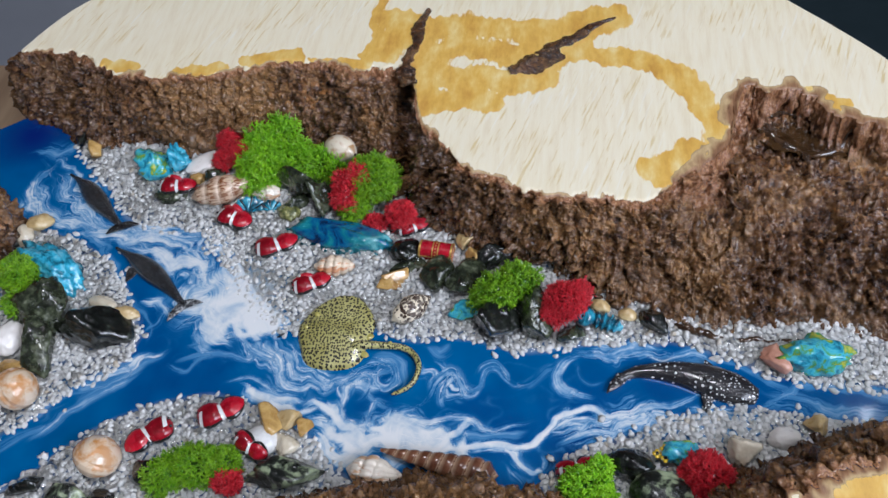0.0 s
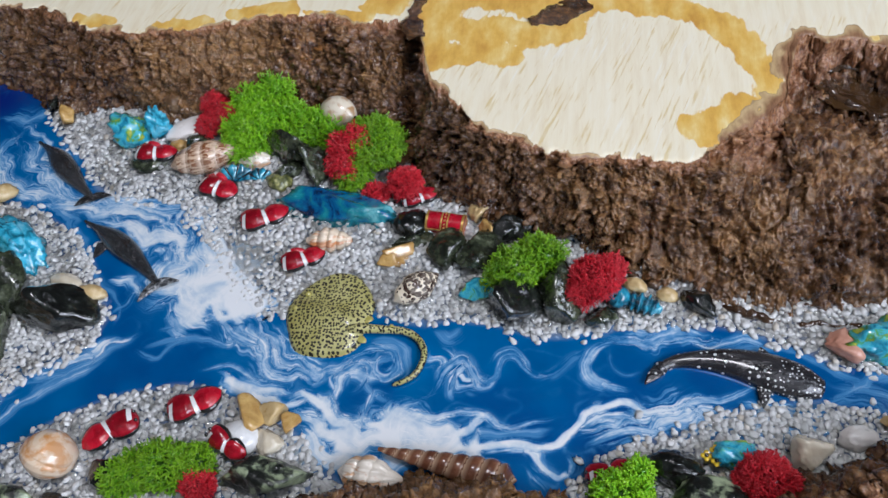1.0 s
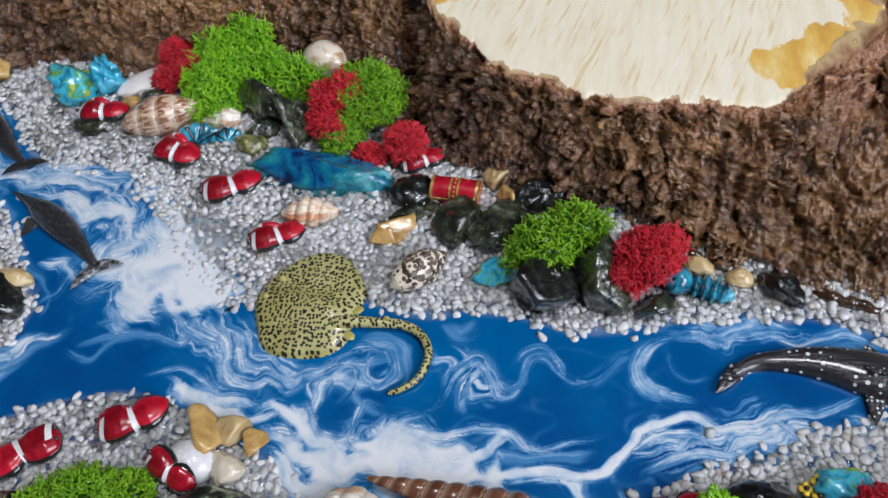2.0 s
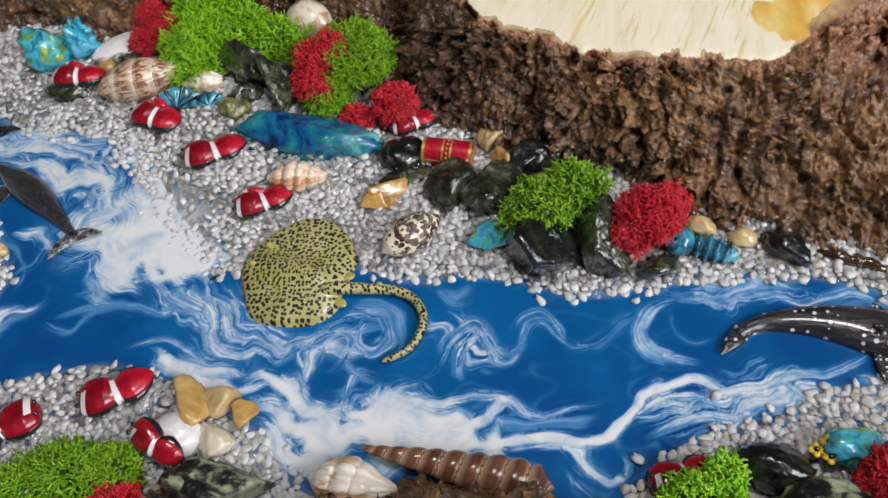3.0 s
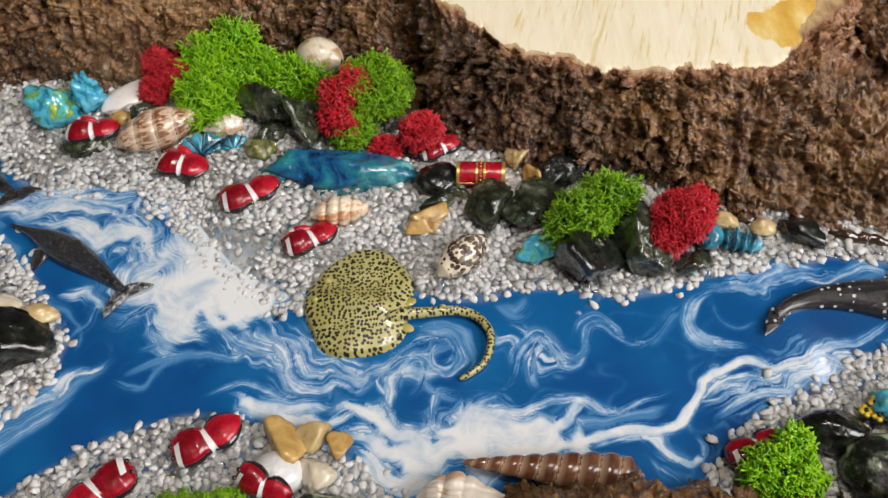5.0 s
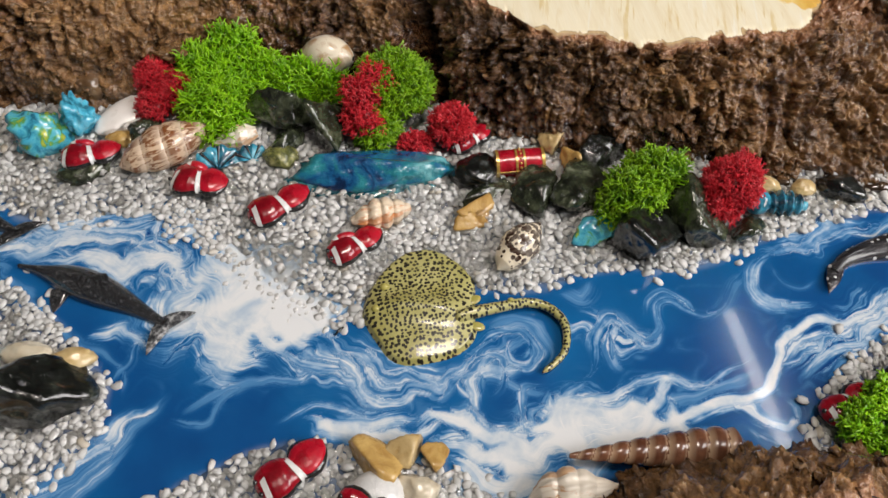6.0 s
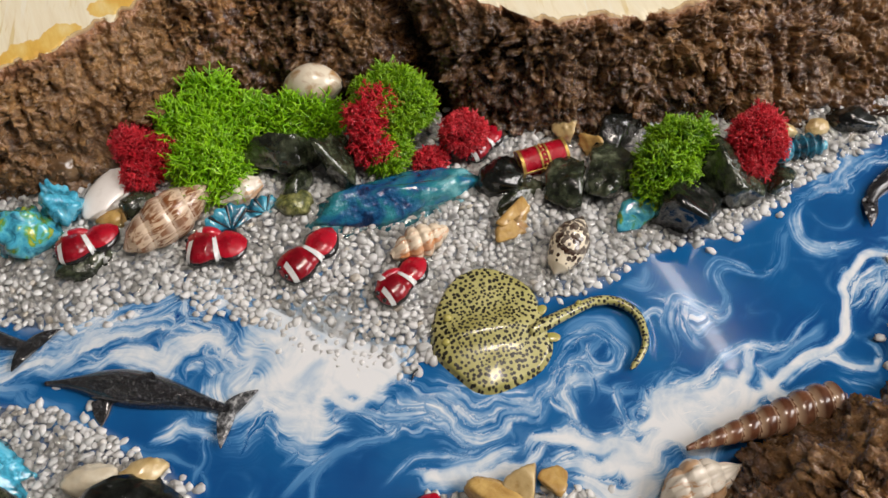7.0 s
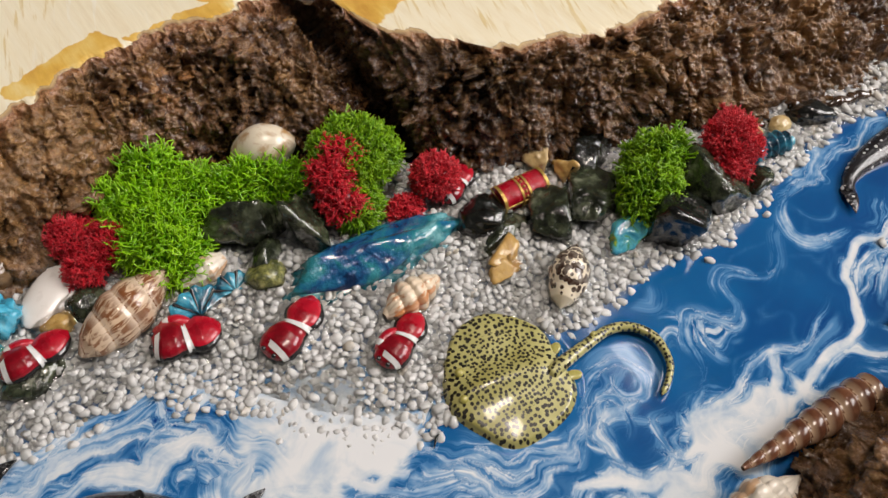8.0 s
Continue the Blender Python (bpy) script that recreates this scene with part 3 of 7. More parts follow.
CREAM_SNAIL = shell_material("cream_snail_shell", (0.80, 0.71, 0.55), (0.46, 0.27, 0.12), 200, 0.48, 0.64, 0.6, None, 0.2)


def plain(name, a, b, scale, rough):
    n = Nodes(name)
    n.bump(n.noise(scale * 6, 3), 0.2, 1.0)
    return n.done(n.mix(n.noise(scale, 4), a, b), rough)


def tabletop_material():
    n = Nodes("oak_tabletop")
    g = n.noise(1.0, 5, 0.6, n.stretched(60, 6, 20))
    return n.done(n.ramp(g, [(0.3, (0.22, 0.14, 0.085)), (0.7, (0.42, 0.30, 0.19))]), 0.45, 0.1, 0.2)


# Walls and ceiling are never seen; made dark to hold back bounced light.
WALL = plain("wall_paint", (0.11, 0.115, 0.12), (0.14, 0.14, 0.145), 8, 0.8)
CEILING = plain("ceiling_paint", (0.13, 0.13, 0.127), (0.17, 0.17, 0.166), 8, 0.9)
FLOOR = plain("grey_floor", (0.42, 0.45, 0.52), (0.55, 0.58, 0.64), 6, 0.5)
CLOTH = plain("teal_cloth", (0.012, 0.032, 0.042), (0.035, 0.06, 0.075), 12, 0.8)
OAK = tabletop_material()

# ---------------------------------------------------------------- the room round the table
def room_box(name, x0, x1, y0, y1, z0, z1, mat, label, category):
    v, f = boxed(x0, x1, y0, y1, z0, z1)
    return single(name, mesh(name, v, f, mat, False), 0, 0, 0, 0, label, category, kind="structure")


room_box("floor", -2000, 1440, -2000, 2000, -800, -760, FLOOR, "grey smooth floor under the table", "floor")
room_box("ceiling", -2000, 1440, -2000, 2000, 1800, 1840, CEILING, "unseen dark grey ceiling", "ceiling")
room_box("wall_south", -2000, 2000, -2040, -2000, -760, 1800, WALL, "unseen dark grey wall", "wall")
room_box("wall_west", -2040, -2000, -2000, 2000, -760, 1800, WALL, "unseen dark grey wall", "wall")
room_box("wall_north", -2000, 2000, 2000, 2040, -760, 1800, WALL, "unseen dark grey wall", "wall")
room_box("wall_east", 1300, 1440, -2000, -1430, -760, 1800, WALL, "unseen dark grey wall beside the window", "wall")
room_box("wall_east", 1300, 1440, -90, 2000, -760, 1800, WALL, "unseen dark grey wall beside the window", "wall")
room_box("wall_east", 1300, 1440, -1430, -90, -760, 600, WALL, "unseen dark grey wall under the window", "wall")
room_box("wall_east", 1300, 1440, -1430, -90, 1720, 1800, WALL, "unseen dark grey wall over the window", "wall")
window_1 = tagged(base("window_1", 1300, -760, 600, 0, "white two-light window that lets daylight in", "window"), kind="structure")
for name, x0, x1, y0, y1, z0, z1 in (("window_sill", -60, 60, -690, 690, -12, 0), ("frame_bar", -28, 0, -670, -625, 0, 1120), ("frame_bar", -28, 0, 625, 670, 0, 1120),
                                     ("frame_bar", -28, 0, -625, 625, 0, 45), ("frame_bar", -28, 0, -625, 625, 1075, 1120), ("mullion", -30, 0, -22, 22, 45, 1075)):
    v, f = boxed(x0, x1, y0, y1, z0, z1, 2)
    child(name, mesh(name, v, f, CEILING, False), window_1)

# Unseen lamp, added where the streak mirrored in the resin calls for a source.
glow = Nodes("tube_glow")
glow.b.inputs["Emission Color"].default_value, glow.b.inputs["Emission Strength"].default_value = (0.92, 0.96, 1.0, 1), 9.0
TUBE = glow.done((0.8, 0.8, 0.8), 0.4)
tube_lamp = base("tube_lamp", 960, 580, 1800, 0, "unseen tube lamp, set where the resin mirrors a bright streak", "ceiling lamp")
child("housing", mesh("housing", *boxed(-45, 45, -240, 240, -40, 0, 4), CEILING, False), tube_lamp)
child("tube", mesh("tube", *tube([(0, y, -58) for y in np.linspace(-220, 220, 12)], np.full(12, 16.0), 14), TUBE), tube_lamp, "glowing white tube")

# table the board lies on
table = base("table", 0, 0, -760, 0, "brown oak table under the resin board", "table")
v, f = boxed(-420, 560, -700, 212, 702, 728, 4)
child("tabletop", mesh("tabletop", v, f, OAK, False), table)
for x, y in ((-380, -660), (520, -660), (-380, 170), (520, 170)):
    v, f = boxed(x - 25, x + 25, y - 25, y + 25, 0, 702, 3)
    child("leg", mesh("table_leg", v, f, OAK, False), table)

# Flat stand-in for a dark teal shape past the table, its kind unknown.
v, f = boxed(-420, 420, -450, 450, 0, 8, 3)
single("rug", mesh("rug", v, f, CLOTH, False), 560, 1250, -760, 0, "dark teal sheet standing for an unidentified dark shape past the table", "rug")

# ---------------------------------------------------------------- plan of the banks
FAR_TOP = [(-193, 152), (-174, 154), (-155, 151), (-141, 144), (-129, 139), (-108, 137), (-86, 139), (-58, 145), (-39, 149), (-14, 152),
           (2, 151), (13, 148), (25, 150), (35, 150), (44, 137), (46, 122), (50, 112), (60, 104), (70, 92), (80, 80), (94, 77), (108, 72),
           (118, 68), (135, 70), (154, 71), (165, 69), (175, 78), (184, 86), (204, 105), (208, 122), (210, 138), (215, 146), (229, 146),
           (244, 144), (253, 138), (260, 130), (282, 123), (312, 116)]
FAR_FOOT = [(-216, 146), (-197, 134), (-170, 122), (-152, 115), (-134, 113), (-110, 116), (-86, 110), (-62, 116), (-42, 122), (-18, 120),
            (2, 112), (16, 98), (30, 87), (38, 82), (44, 77.5), (48, 75), (54, 72), (60, 69), (68, 65.5), (76, 62), (90, 58), (104, 54.5),
            (116, 51), (131, 44), (146, 37), (158, 32), (168, 30), (180, 26), (199, 21), (205, 20), (210, 19), (218, 19), (230, 21),
            (244, 22), (254, 24), (263, 24), (284, 19), (318, 14)]
FAR_BACK = [(-192, 154), (-182, 176), (-168, 197), (-138, 226), (-90, 262), (-20, 295), (60, 308), (140, 295), (200, 256), (243, 216),
            (267, 194), (289, 171), (303, 148), (312, 117)]
NEAR_FOOT = [(0, -92), (22, -77), (46, -68.5), (77, -61), (100, -58.5), (129, -64), (160, -71), (185, -66), (203, -50), (228, -35), (250, -26), (268, -20), (300, -11), (335, -4)]
NEAR_TOP = [(8, -110), (28, -96), (52, -94), (80, -89), (104, -87), (132, -90), (164, -95), (190, -86), (212, -68), (238, -56), (256, -47), (274, -41), (304, -33), (338, -25)]
WEST_FOOT = [(-236, 92), (-205, 84), (-184, 74), (-168, 61), (-164, 44), (-170, 25), (-172, 0), (-168, -30), (-172, -60), (-186, -90)]
WEST_TOP = [(-246, 74), (-212, 66), (-196, 60), (-184, 50), (-182, 38), (-188, 22), (-190, 0), (-188, -28), (-192, -58), (-204, -88)]
HIGH = 38.0


def bark_strip(top, foot, rear, n, m, seed, high=HIGH, cleft=None):
    """The bark of a live edge: a rough sheet from the top's rim down to its foot."""
    a = even(np.concatenate([spline(top, 14), spline(foot, 14)], 1), n)
    t, b = a[:, :2], a[:, 2:]
    s = np.linspace(0, 60, n)
    jit = np.stack([s * 12, 0 * s, 0 * s], 1)
    inward = (rear - t) / np.maximum(np.linalg.norm(rear - t, axis=1, keepdims=True), 1e-6)
    t = t + inward * (3.0 * fbm(jit, 9, seed) + 1.3 * np.tanh(6 * fbm(jit, 5, seed + 8, 2)))[:, None]
    u = np.linspace(0, 1, m)
    run = np.linalg.norm(b - t, axis=1)
    long_run = step(55, 100, run)[:, None]
    z_steep = 1 - u ** 1.25
    z_long = np.interp(u, [0, 0.03, 0.07, 0.18, 0.28, 0.45, 0.6, 0.8, 1], [1, 0.72, 0.56, 0.54, 0.72, 0.82, 0.74, 0.4, 0])
    z = (z_steep[None] * (1 - long_run) + z_long[None] * long_run) * (high + 2.5) - 2.5
    belly = np.sin(np.pi * u) ** 1.0
    out = (b - t) / np.maximum(run[:, None], 1e-6)
    p = np.zeros((n, m, 3))
    p[..., :2] = t[:, None] + (b - t)[:, None] * (u ** 0.9)[None, :, None] + out[:, None] * (2.0 * belly)[None, :, None]
    p[..., 2] = z
    du, ds = np.gradient(p, axis=1), np.gradient(p, axis=0)
    nor = np.cross(du, ds)
    nor /= np.maximum(np.linalg.norm(nor, axis=2, keepdims=True), 1e-9)
    q = p * np.array([1, 1, 0.85])
    q = q + 1.6 * np.stack([fbm(p, 7, seed + 31), fbm(p, 7, seed + 32), fbm(p, 7, seed + 33)], -1)
    f1, f2, own, tilt = facets(q, 7.5, seed)
    g1, g2, own2, tilt2 = facets(q + 0.8 * np.stack([fbm(p, 3, seed + 41), fbm(p, 3, seed + 42), fbm(p, 3, seed + 43)], -1), 3.2, seed + 50)
    h1, h2, own3, tilt3 = facets(p + 0.4 * np.stack([fbm(p, 2, seed + 44), fbm(p, 2, seed + 45), fbm(p, 2, seed + 46)], -1), 1.6, seed + 60)
    fissure = np.clip(1 - np.abs(fbm(p * np.array([1, 1, 0.5]), 14, seed + 90, 2)) * 6.0, 0, 1)
    ridge = 1 - 2 * np.abs(fbm(p, 6.0, seed + 80, 4))
    rugged = 0.55 + 0.9 * step(-0.35, 0.45, fbm(p, 17, seed + 81, 2))
    wall = step(0.0, 0.22, f2 - f1)
    wall2 = step(0.0, 0.22, g2 - g1)
    pits = np.clip(fbm(p * np.array([1, 1, 0.7]), 8, seed + 97, 3) * 3.2 - 0.35, 0, 1)
    d = 3.2 * fbm(p, 22, seed + 7, 3) + rugged * ((3.8 * (own - 0.4) + 1.0 + 3.0 * tilt) * wall + (1.8 * (own2 - 0.4) + 0.9 * tilt2) * wall2 + 1.5 * (own3 - 0.5) + 1.2 * tilt3 + 2.2 * (ridge - 0.6)) - 3.0 * fissure - 1.8 * pits
    if cleft:
        d = d - 13 * np.exp(-((p[..., 0] - cleft - 3.0 * (u - 0.5)[None] * 2 - 2 * fbm(p, 9, seed + 95)) / 3.6) ** 2)
    d = d * (1 - 0.7 * np.exp(-(((p[..., 0] - 246) / 20) ** 2 + ((p[..., 1] - 127) / 10) ** 2)) * long_run)
    soft_rim = np.clip(2.6 / np.maximum(run, 1), 0.01, 0.07)[:, None]
    d = d * np.clip(u[None] / soft_rim, 0, 1) * (0.55 + 0.45 * step(1.0, 0.9, u))[None]
    p = p + nor * d[..., None]
    broad = 0.1 + 0.24 * np.exp(-((p[..., 0] - 199) / 17) ** 2) - 0.05 * step(225, 240, p[..., 0]) * long_run
    rim = step(broad, broad * 0.3, u[None] + 0.05 * fbm(p, 6, seed + 3)) * 0.85
    # Darker, glossier bark, wet with resin: in the hollow and towards the foot.
    dark_gloss = 0.3 * np.exp(-(((p[..., 0] - 246) / 30) ** 2 + ((p[..., 1] - 126) / 17) ** 2) ** 2) * long_run
    dark_gloss = np.maximum(dark_gloss, 0.85 * step(0.35, 0.9, u[None] + 0.3 * fbm(p, 14, seed + 12, 3)) * (1 - 0.35 * step(105, 150, p[..., 0]) * (p[..., 1] > 0)))
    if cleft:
        # Darker, glossier stretches by place: the left end and round x = 60.
        dark_gloss = np.maximum(dark_gloss, 0.75 * step(-100, -130, p[..., 0] + 12 * fbm(p, 14, seed + 15)))
        dark_gloss = np.maximum(dark_gloss, 0.9 * np.exp(-((p[..., 0] - 60) / 30) ** 2) * step(0.0, 0.12, u[None] + 0.05 * fbm(p, 8, seed + 14)))
    # Paler stretches round x = 140 and x = -66.
    pale_zone = np.exp(-((p[..., 0] - 140) / 46) ** 2) + 0.7 * np.exp(-((p[..., 0] + 66) / 28) ** 2)
    return p.reshape(-1, 3), grid_faces(n, m), {"pale_zone": pale_zone.ravel(), "dark_gloss": dark_gloss.ravel(), "plate": np.where(own3 > 0.55, own3 * 0.5 + own2 * 0.5, own2).ravel(), "rim": rim.ravel()}


def distance_to(points, line):
    """The least distance of plan points to a polyline given by close samples."""
    best = np.full(len(points), 1e9)
    for a in range(0, len(line), 40):
        chunk = line[a:a + 40]
        best = np.minimum(best, np.min(np.linalg.norm(points[:, None] - chunk[None], axis=2), axis=1))
    return best


def amber_field(p):
    """Where the old varnish stains the end grain: a ring round the pale heart and a broad patch along the cracks."""
    q = p + 5 * np.stack([fbm(p3(p), 16, 3), fbm(p3(p), 16, 4)], 1) + 1.6 * np.stack([fbm(p3(p), 4, 5), fbm(p3(p), 4, 6)], 1)
    out = np.zeros(len(p))
    for line, width in (([(46, 118), (50, 150), (62, 170), (88, 166), (110, 160), (135, 168), (160, 165), (180, 155), (192, 140), (200, 122), (202, 112)], 7.5),
                        ([(48, 122), (46, 143), (44, 165), (34, 188)], 9), ([(50, 126), (66, 131), (86, 127)], 8), ([(45, 147), (70, 147), (94, 144), (112, 150)], 9),
                        ([(24, 190), (40, 184), (74, 187), (103, 184), (134, 192), (150, 198)], 10), ([(104, 172), (118, 176), (134, 184)], 7), ([(188, 104), (180, 94), (172, 88)], 9), ([(-138, 147), (-122, 142)], 4), ([(-92, 141), (-70, 146)], 5), ([(-54, 151), (-24, 156)], 5.5), ([(-14, 156), (-4, 156)], 3), ([(2, 155), (12, 154)], 5),
                        ([(14, 152), (14, 180), (16, 210)], 3), ([(24, 165), (30, 190)], 9), ([(250, 146), (262, 138)], 5), ([(236, -64), (262, -54), (290, -46)], 12)):
        c = even(spline(line, 10), 60)
        out = np.maximum(out, 1 - 0.5 * distance_to(q, c) / width)
    return np.clip(out, 0, 1)


def p3(p):
    return np.concatenate([p, np.zeros((len(p), 1))], 1)


def live_edge_slab(top, foot, back, seed, n, m, label, stains, cleft=None):
    slab = base("wood_slab", 0, 0, 0, 0, label, "wood slab")
    rear = even(spline(back, 14), n)
    v, f, at = bark_strip(top, foot, rear, n, m, seed, HIGH, cleft)
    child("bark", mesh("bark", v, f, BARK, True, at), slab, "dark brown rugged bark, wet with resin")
    rim = v.reshape(n, m, 3)[:, 0]
    rows = 60 if stains and n > 1000 else 46
    w = np.linspace(0, 1, rows) ** 1.3
    p = rim[:, None, :2] * (1 - w)[None, :, None] + rear[:, None] * w[None, :, None]
    flat = p.reshape(-1, 2)
    edge_gap = distance_to(flat, rim[::3, :2]) if n else None
    z = HIGH + 0.25 * fbm(p3(flat), 30, seed + 9) - 0.8 * step(1.6, 0.0, edge_gap)
    grow = 1.7 + 4.6 * fbm(p3(flat), 12, seed + 2) + 4.0 * np.tanh(3 * fbm(p3(flat), 7, seed + 4, 2)) * step(165, 185, flat[:, 0]) + 4.5 * step(165, 185, flat[:, 0])
    at = {"amber": amber_field(flat) if stains else 0 * z, "bast": step(1.0, 0.0, edge_gap / np.maximum(grow, 0.6)) * 0.9}
    child("wood_top", mesh("wood_top", np.c_[flat, z], grid_faces(n, rows)[:, ::-1], WOOD, True, at), slab, "pale cream planed end grain with amber stains")
    wall = np.stack([np.c_[rear, np.full(n, HIGH)], np.c_[rear, np.full(n, -28.0)]], 1)
    child("back_edge", mesh("back_edge", wall.reshape(-1, 3), grid_faces(n, 2), BARK, True, {"plate": np.full(2 * n, 0.5), "rim": np.zeros(2 * n)}), slab)
    return slab


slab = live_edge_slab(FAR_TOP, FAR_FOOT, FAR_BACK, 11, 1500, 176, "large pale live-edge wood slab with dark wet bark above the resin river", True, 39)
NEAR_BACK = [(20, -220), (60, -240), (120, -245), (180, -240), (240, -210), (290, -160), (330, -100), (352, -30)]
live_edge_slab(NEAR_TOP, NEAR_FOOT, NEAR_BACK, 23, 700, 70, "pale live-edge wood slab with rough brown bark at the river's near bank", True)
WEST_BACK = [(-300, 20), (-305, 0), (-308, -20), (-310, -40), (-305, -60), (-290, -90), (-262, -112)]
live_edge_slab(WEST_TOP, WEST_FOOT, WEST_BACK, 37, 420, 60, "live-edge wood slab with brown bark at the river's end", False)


def crack(line, widths, seed):
    """Bark grown into the end grain: a lumpy dark seam in the top."""
    c = even(spline(line, 10), 130)
    w = np.interp(np.linspace(0, 1, 130), np.linspace(0, 1, len(widths)), widths)
    side = sideways(p3(c))[:, :2]
    k = np.linspace(-1, 1, 15)
    wl = w * (1 + 0.6 * fbm(np.c_[np.arange(130) * 1.0, np.zeros(130), np.zeros(130)], 9, seed))
    p = c[:, None] + side[:, None] * (wl[:, None] * k[None])[..., None]
    p3d = np.concatenate([p, np.full((130, 15, 1), HIGH + 0.2)], 2)
    f1, f2, own = worley(p3d, 2.6, seed)
    p3d[..., 2] += (1 - k ** 4)[None] * (0.5 + 0.9 * step(0, 0.4, f2 - f1) * own)
    return mesh("bark_inclusion", p3d.reshape(-1, 3), grid_faces(130, 15), BARK, True, {"plate": 0.5 * own.ravel(), "rim": np.zeros(130 * 15), "dark_gloss": np.ones(130 * 15)})


child("bark_inclusion", crack([(41, 138), (37, 148), (37, 160), (40, 172), (39, 184), (43, 199)], [6, 4.4, 3.4, 3.0, 4.2, 1.6], 5), slab, "dark bark seam in the end grain")
child("bark_inclusion", crack([(93, 152), (104, 157), (113, 162), (116, 172), (128, 180), (136, 189), (149, 197)], [3.0, 6.5, 6.5, 4.0, 3.2, 2.4, 0.8], 6), slab, "dark bark seam in the end grain")

a_p, r_p = np.meshgrid(np.linspace(0, 2 * np.pi, 64, endpoint=False), np.linspace(0, 1, 14), indexing="xy")
wob = 1 + 0.28 * fbm(np.stack([2 * np.cos(a_p), 2 * np.sin(a_p), 0 * a_p], -1), 1.0, 71, 3)
pool = np.stack([246 + 22 * r_p * wob * np.cos(a_p), 128 + 12.5 * r_p * wob * np.sin(a_p) - 0.12 * 21 * r_p * np.cos(a_p), 22.3 + 0.6 * fbm(np.stack([20 * r_p * np.cos(a_p), 12 * r_p * np.sin(a_p), 0 * a_p], -1), 7, 72) + 1.6 * r_p ** 3 * fbm(np.stack([20 * r_p * np.cos(a_p), 12 * r_p * np.sin(a_p), 0 * a_p], -1), 4, 73)], -1)
POOL = mottled("amber_resin_pool", [(0.3, (0.018, 0.008, 0.003)), (0.6, (0.06, 0.03, 0.010)), (0.85, (0.14, 0.08, 0.025))], 130, 0.06, 1.0, 0.25, 0.4)
child("resin_pool", mesh("resin_pool", pool.reshape(-1, 3), grid_faces(14, 64, True)[:, ::-1], POOL), slab, "glossy dark amber resin pool in the bark hollow")

bark_part = [c for c in slab.children if c.name.startswith("bark") and "inclusion" not in c.name][0]
bark_co = np.zeros(3 * len(bark_part.data.vertices))
bark_part.data.vertices.foreach_get("co", bark_co)
bark_co = bark_co.reshape(-1, 3) / K
bark_co = bark_co[(bark_co[:, 0] > 205) & (bark_co[:, 0] < 290) & (bark_co[:, 1] > 85) & (bark_co[:, 1] < 147)]
GLOSS = mottled("clear_brown_resin", [(0.3, (0.02, 0.010, 0.005)), (0.7, (0.09, 0.05, 0.025))], 200, 0.11, 1.0, 0.15, 0.3)
for k, (line, thick) in enumerate((([(229, 137), (231, 129), (237, 123), (244, 119), (248, 112), (247, 104)], 2.6), ([(248, 116), (256, 118), (263, 122), (268, 128)], 2.2), ([(228, 140), (236, 141), (246, 139)], 2.0))):
    c = even(spline(line, 8), 40)
    c = c + 0.8 * np.stack([fbm(p3(c), 4, 401 + k, 2), fbm(p3(c), 4, 411 + k, 2)], 1)
    lift = np.array([max(22.6, bark_co[np.argsort(np.hypot(bark_co[:, 0] - q[0], bark_co[:, 1] - q[1]))[:20], 2].mean()) for q in c])
    lift = np.convolve(np.pad(lift, 4, "edge"), np.ones(9) / 9, "valid") - 0.9
    width = thick * (0.75 + 0.6 * fbm(p3(c), 5, 421 + k, 2)) * np.sin(np.linspace(0.2, 2.95, 40)) ** 0.5
    child("resin_ridge", mesh("resin_ridge", *tube(np.c_[c, lift], np.maximum(width, 0.15), 10), GLOSS), slab, "glossy ridge of clear brown resin")

# wet resin that has run together at the foot of the bark
for k, line in enumerate(([(150, 34), (160, 30.5), (170, 29), (180, 25)], [(182, 25), (194, 21.5), (206, 19.5)], [(212, 19), (226, 20), (240, 21)], [(96, 57), (104, 55), (114, 51), (122, 47)], [(136, 41), (142, 38), (150, 35)])):
    c = even(spline(line, 8), 40)
    c = c + 1.0 * np.stack([fbm(p3(c), 5, 431 + k, 2), fbm(p3(c), 5, 441 + k, 2)], 1)
    width = 1.9 * (0.8 + 0.8 * fbm(p3(c), 4, 451 + k, 2)) * np.sin(np.linspace(0.2, 2.95, 40)) ** 0.5
    child("resin_ridge", mesh("resin_ridge", *tube(np.c_[c, 0.9 + 0.6 * fbm(p3(c), 6, 461 + k, 2)], np.maximum(width, 0.2), 10), GLOSS), slab, "glossy ridge of clear brown resin")

# ---------------------------------------------------------------- the resin river
def x_line(points, x):
    p = np.array(points, float)
    return np.interp(x, p[:, 0], p[:, 1])


CELL = 0.58
GX, GY = np.arange(-226, 312, CELL), np.arange(-104, 150, CELL)
PX, PY = np.meshgrid(GX, GY, indexing="ij")
P2 = np.stack([PX.ravel(), PY.ravel()], 1)
P0 = p3(P2)
PSI = (fbm(P0, 22, 101, 2) * 12).reshape(PX.shape)
VX, VY = np.gradient(PSI, CELL, axis=1), -np.gradient(PSI, CELL, axis=0)
for cx, cy, r, k in ((48, -14, 9, 1.6), (76, -22, 7, -1.2), (90, -8, 6, 1.2), (-57, 36, 8, 1.4), (35, -34, 6, 1.3), (136, -2, 8, -1.2), (-120, 66, 9, 1.2), (64, -42, 7, 1.2), (-20, -6, 8, -1.0), (140, -38, 7, 1.2)):
    fall = 1.4 * k * np.exp(-((PX - cx) ** 2 + (PY - cy) ** 2) / r ** 2) / 2.2
    VX, VY = VX - fall * (PY - cy), VY + fall * (PX - cx)
eddies = np.random.default_rng(8)
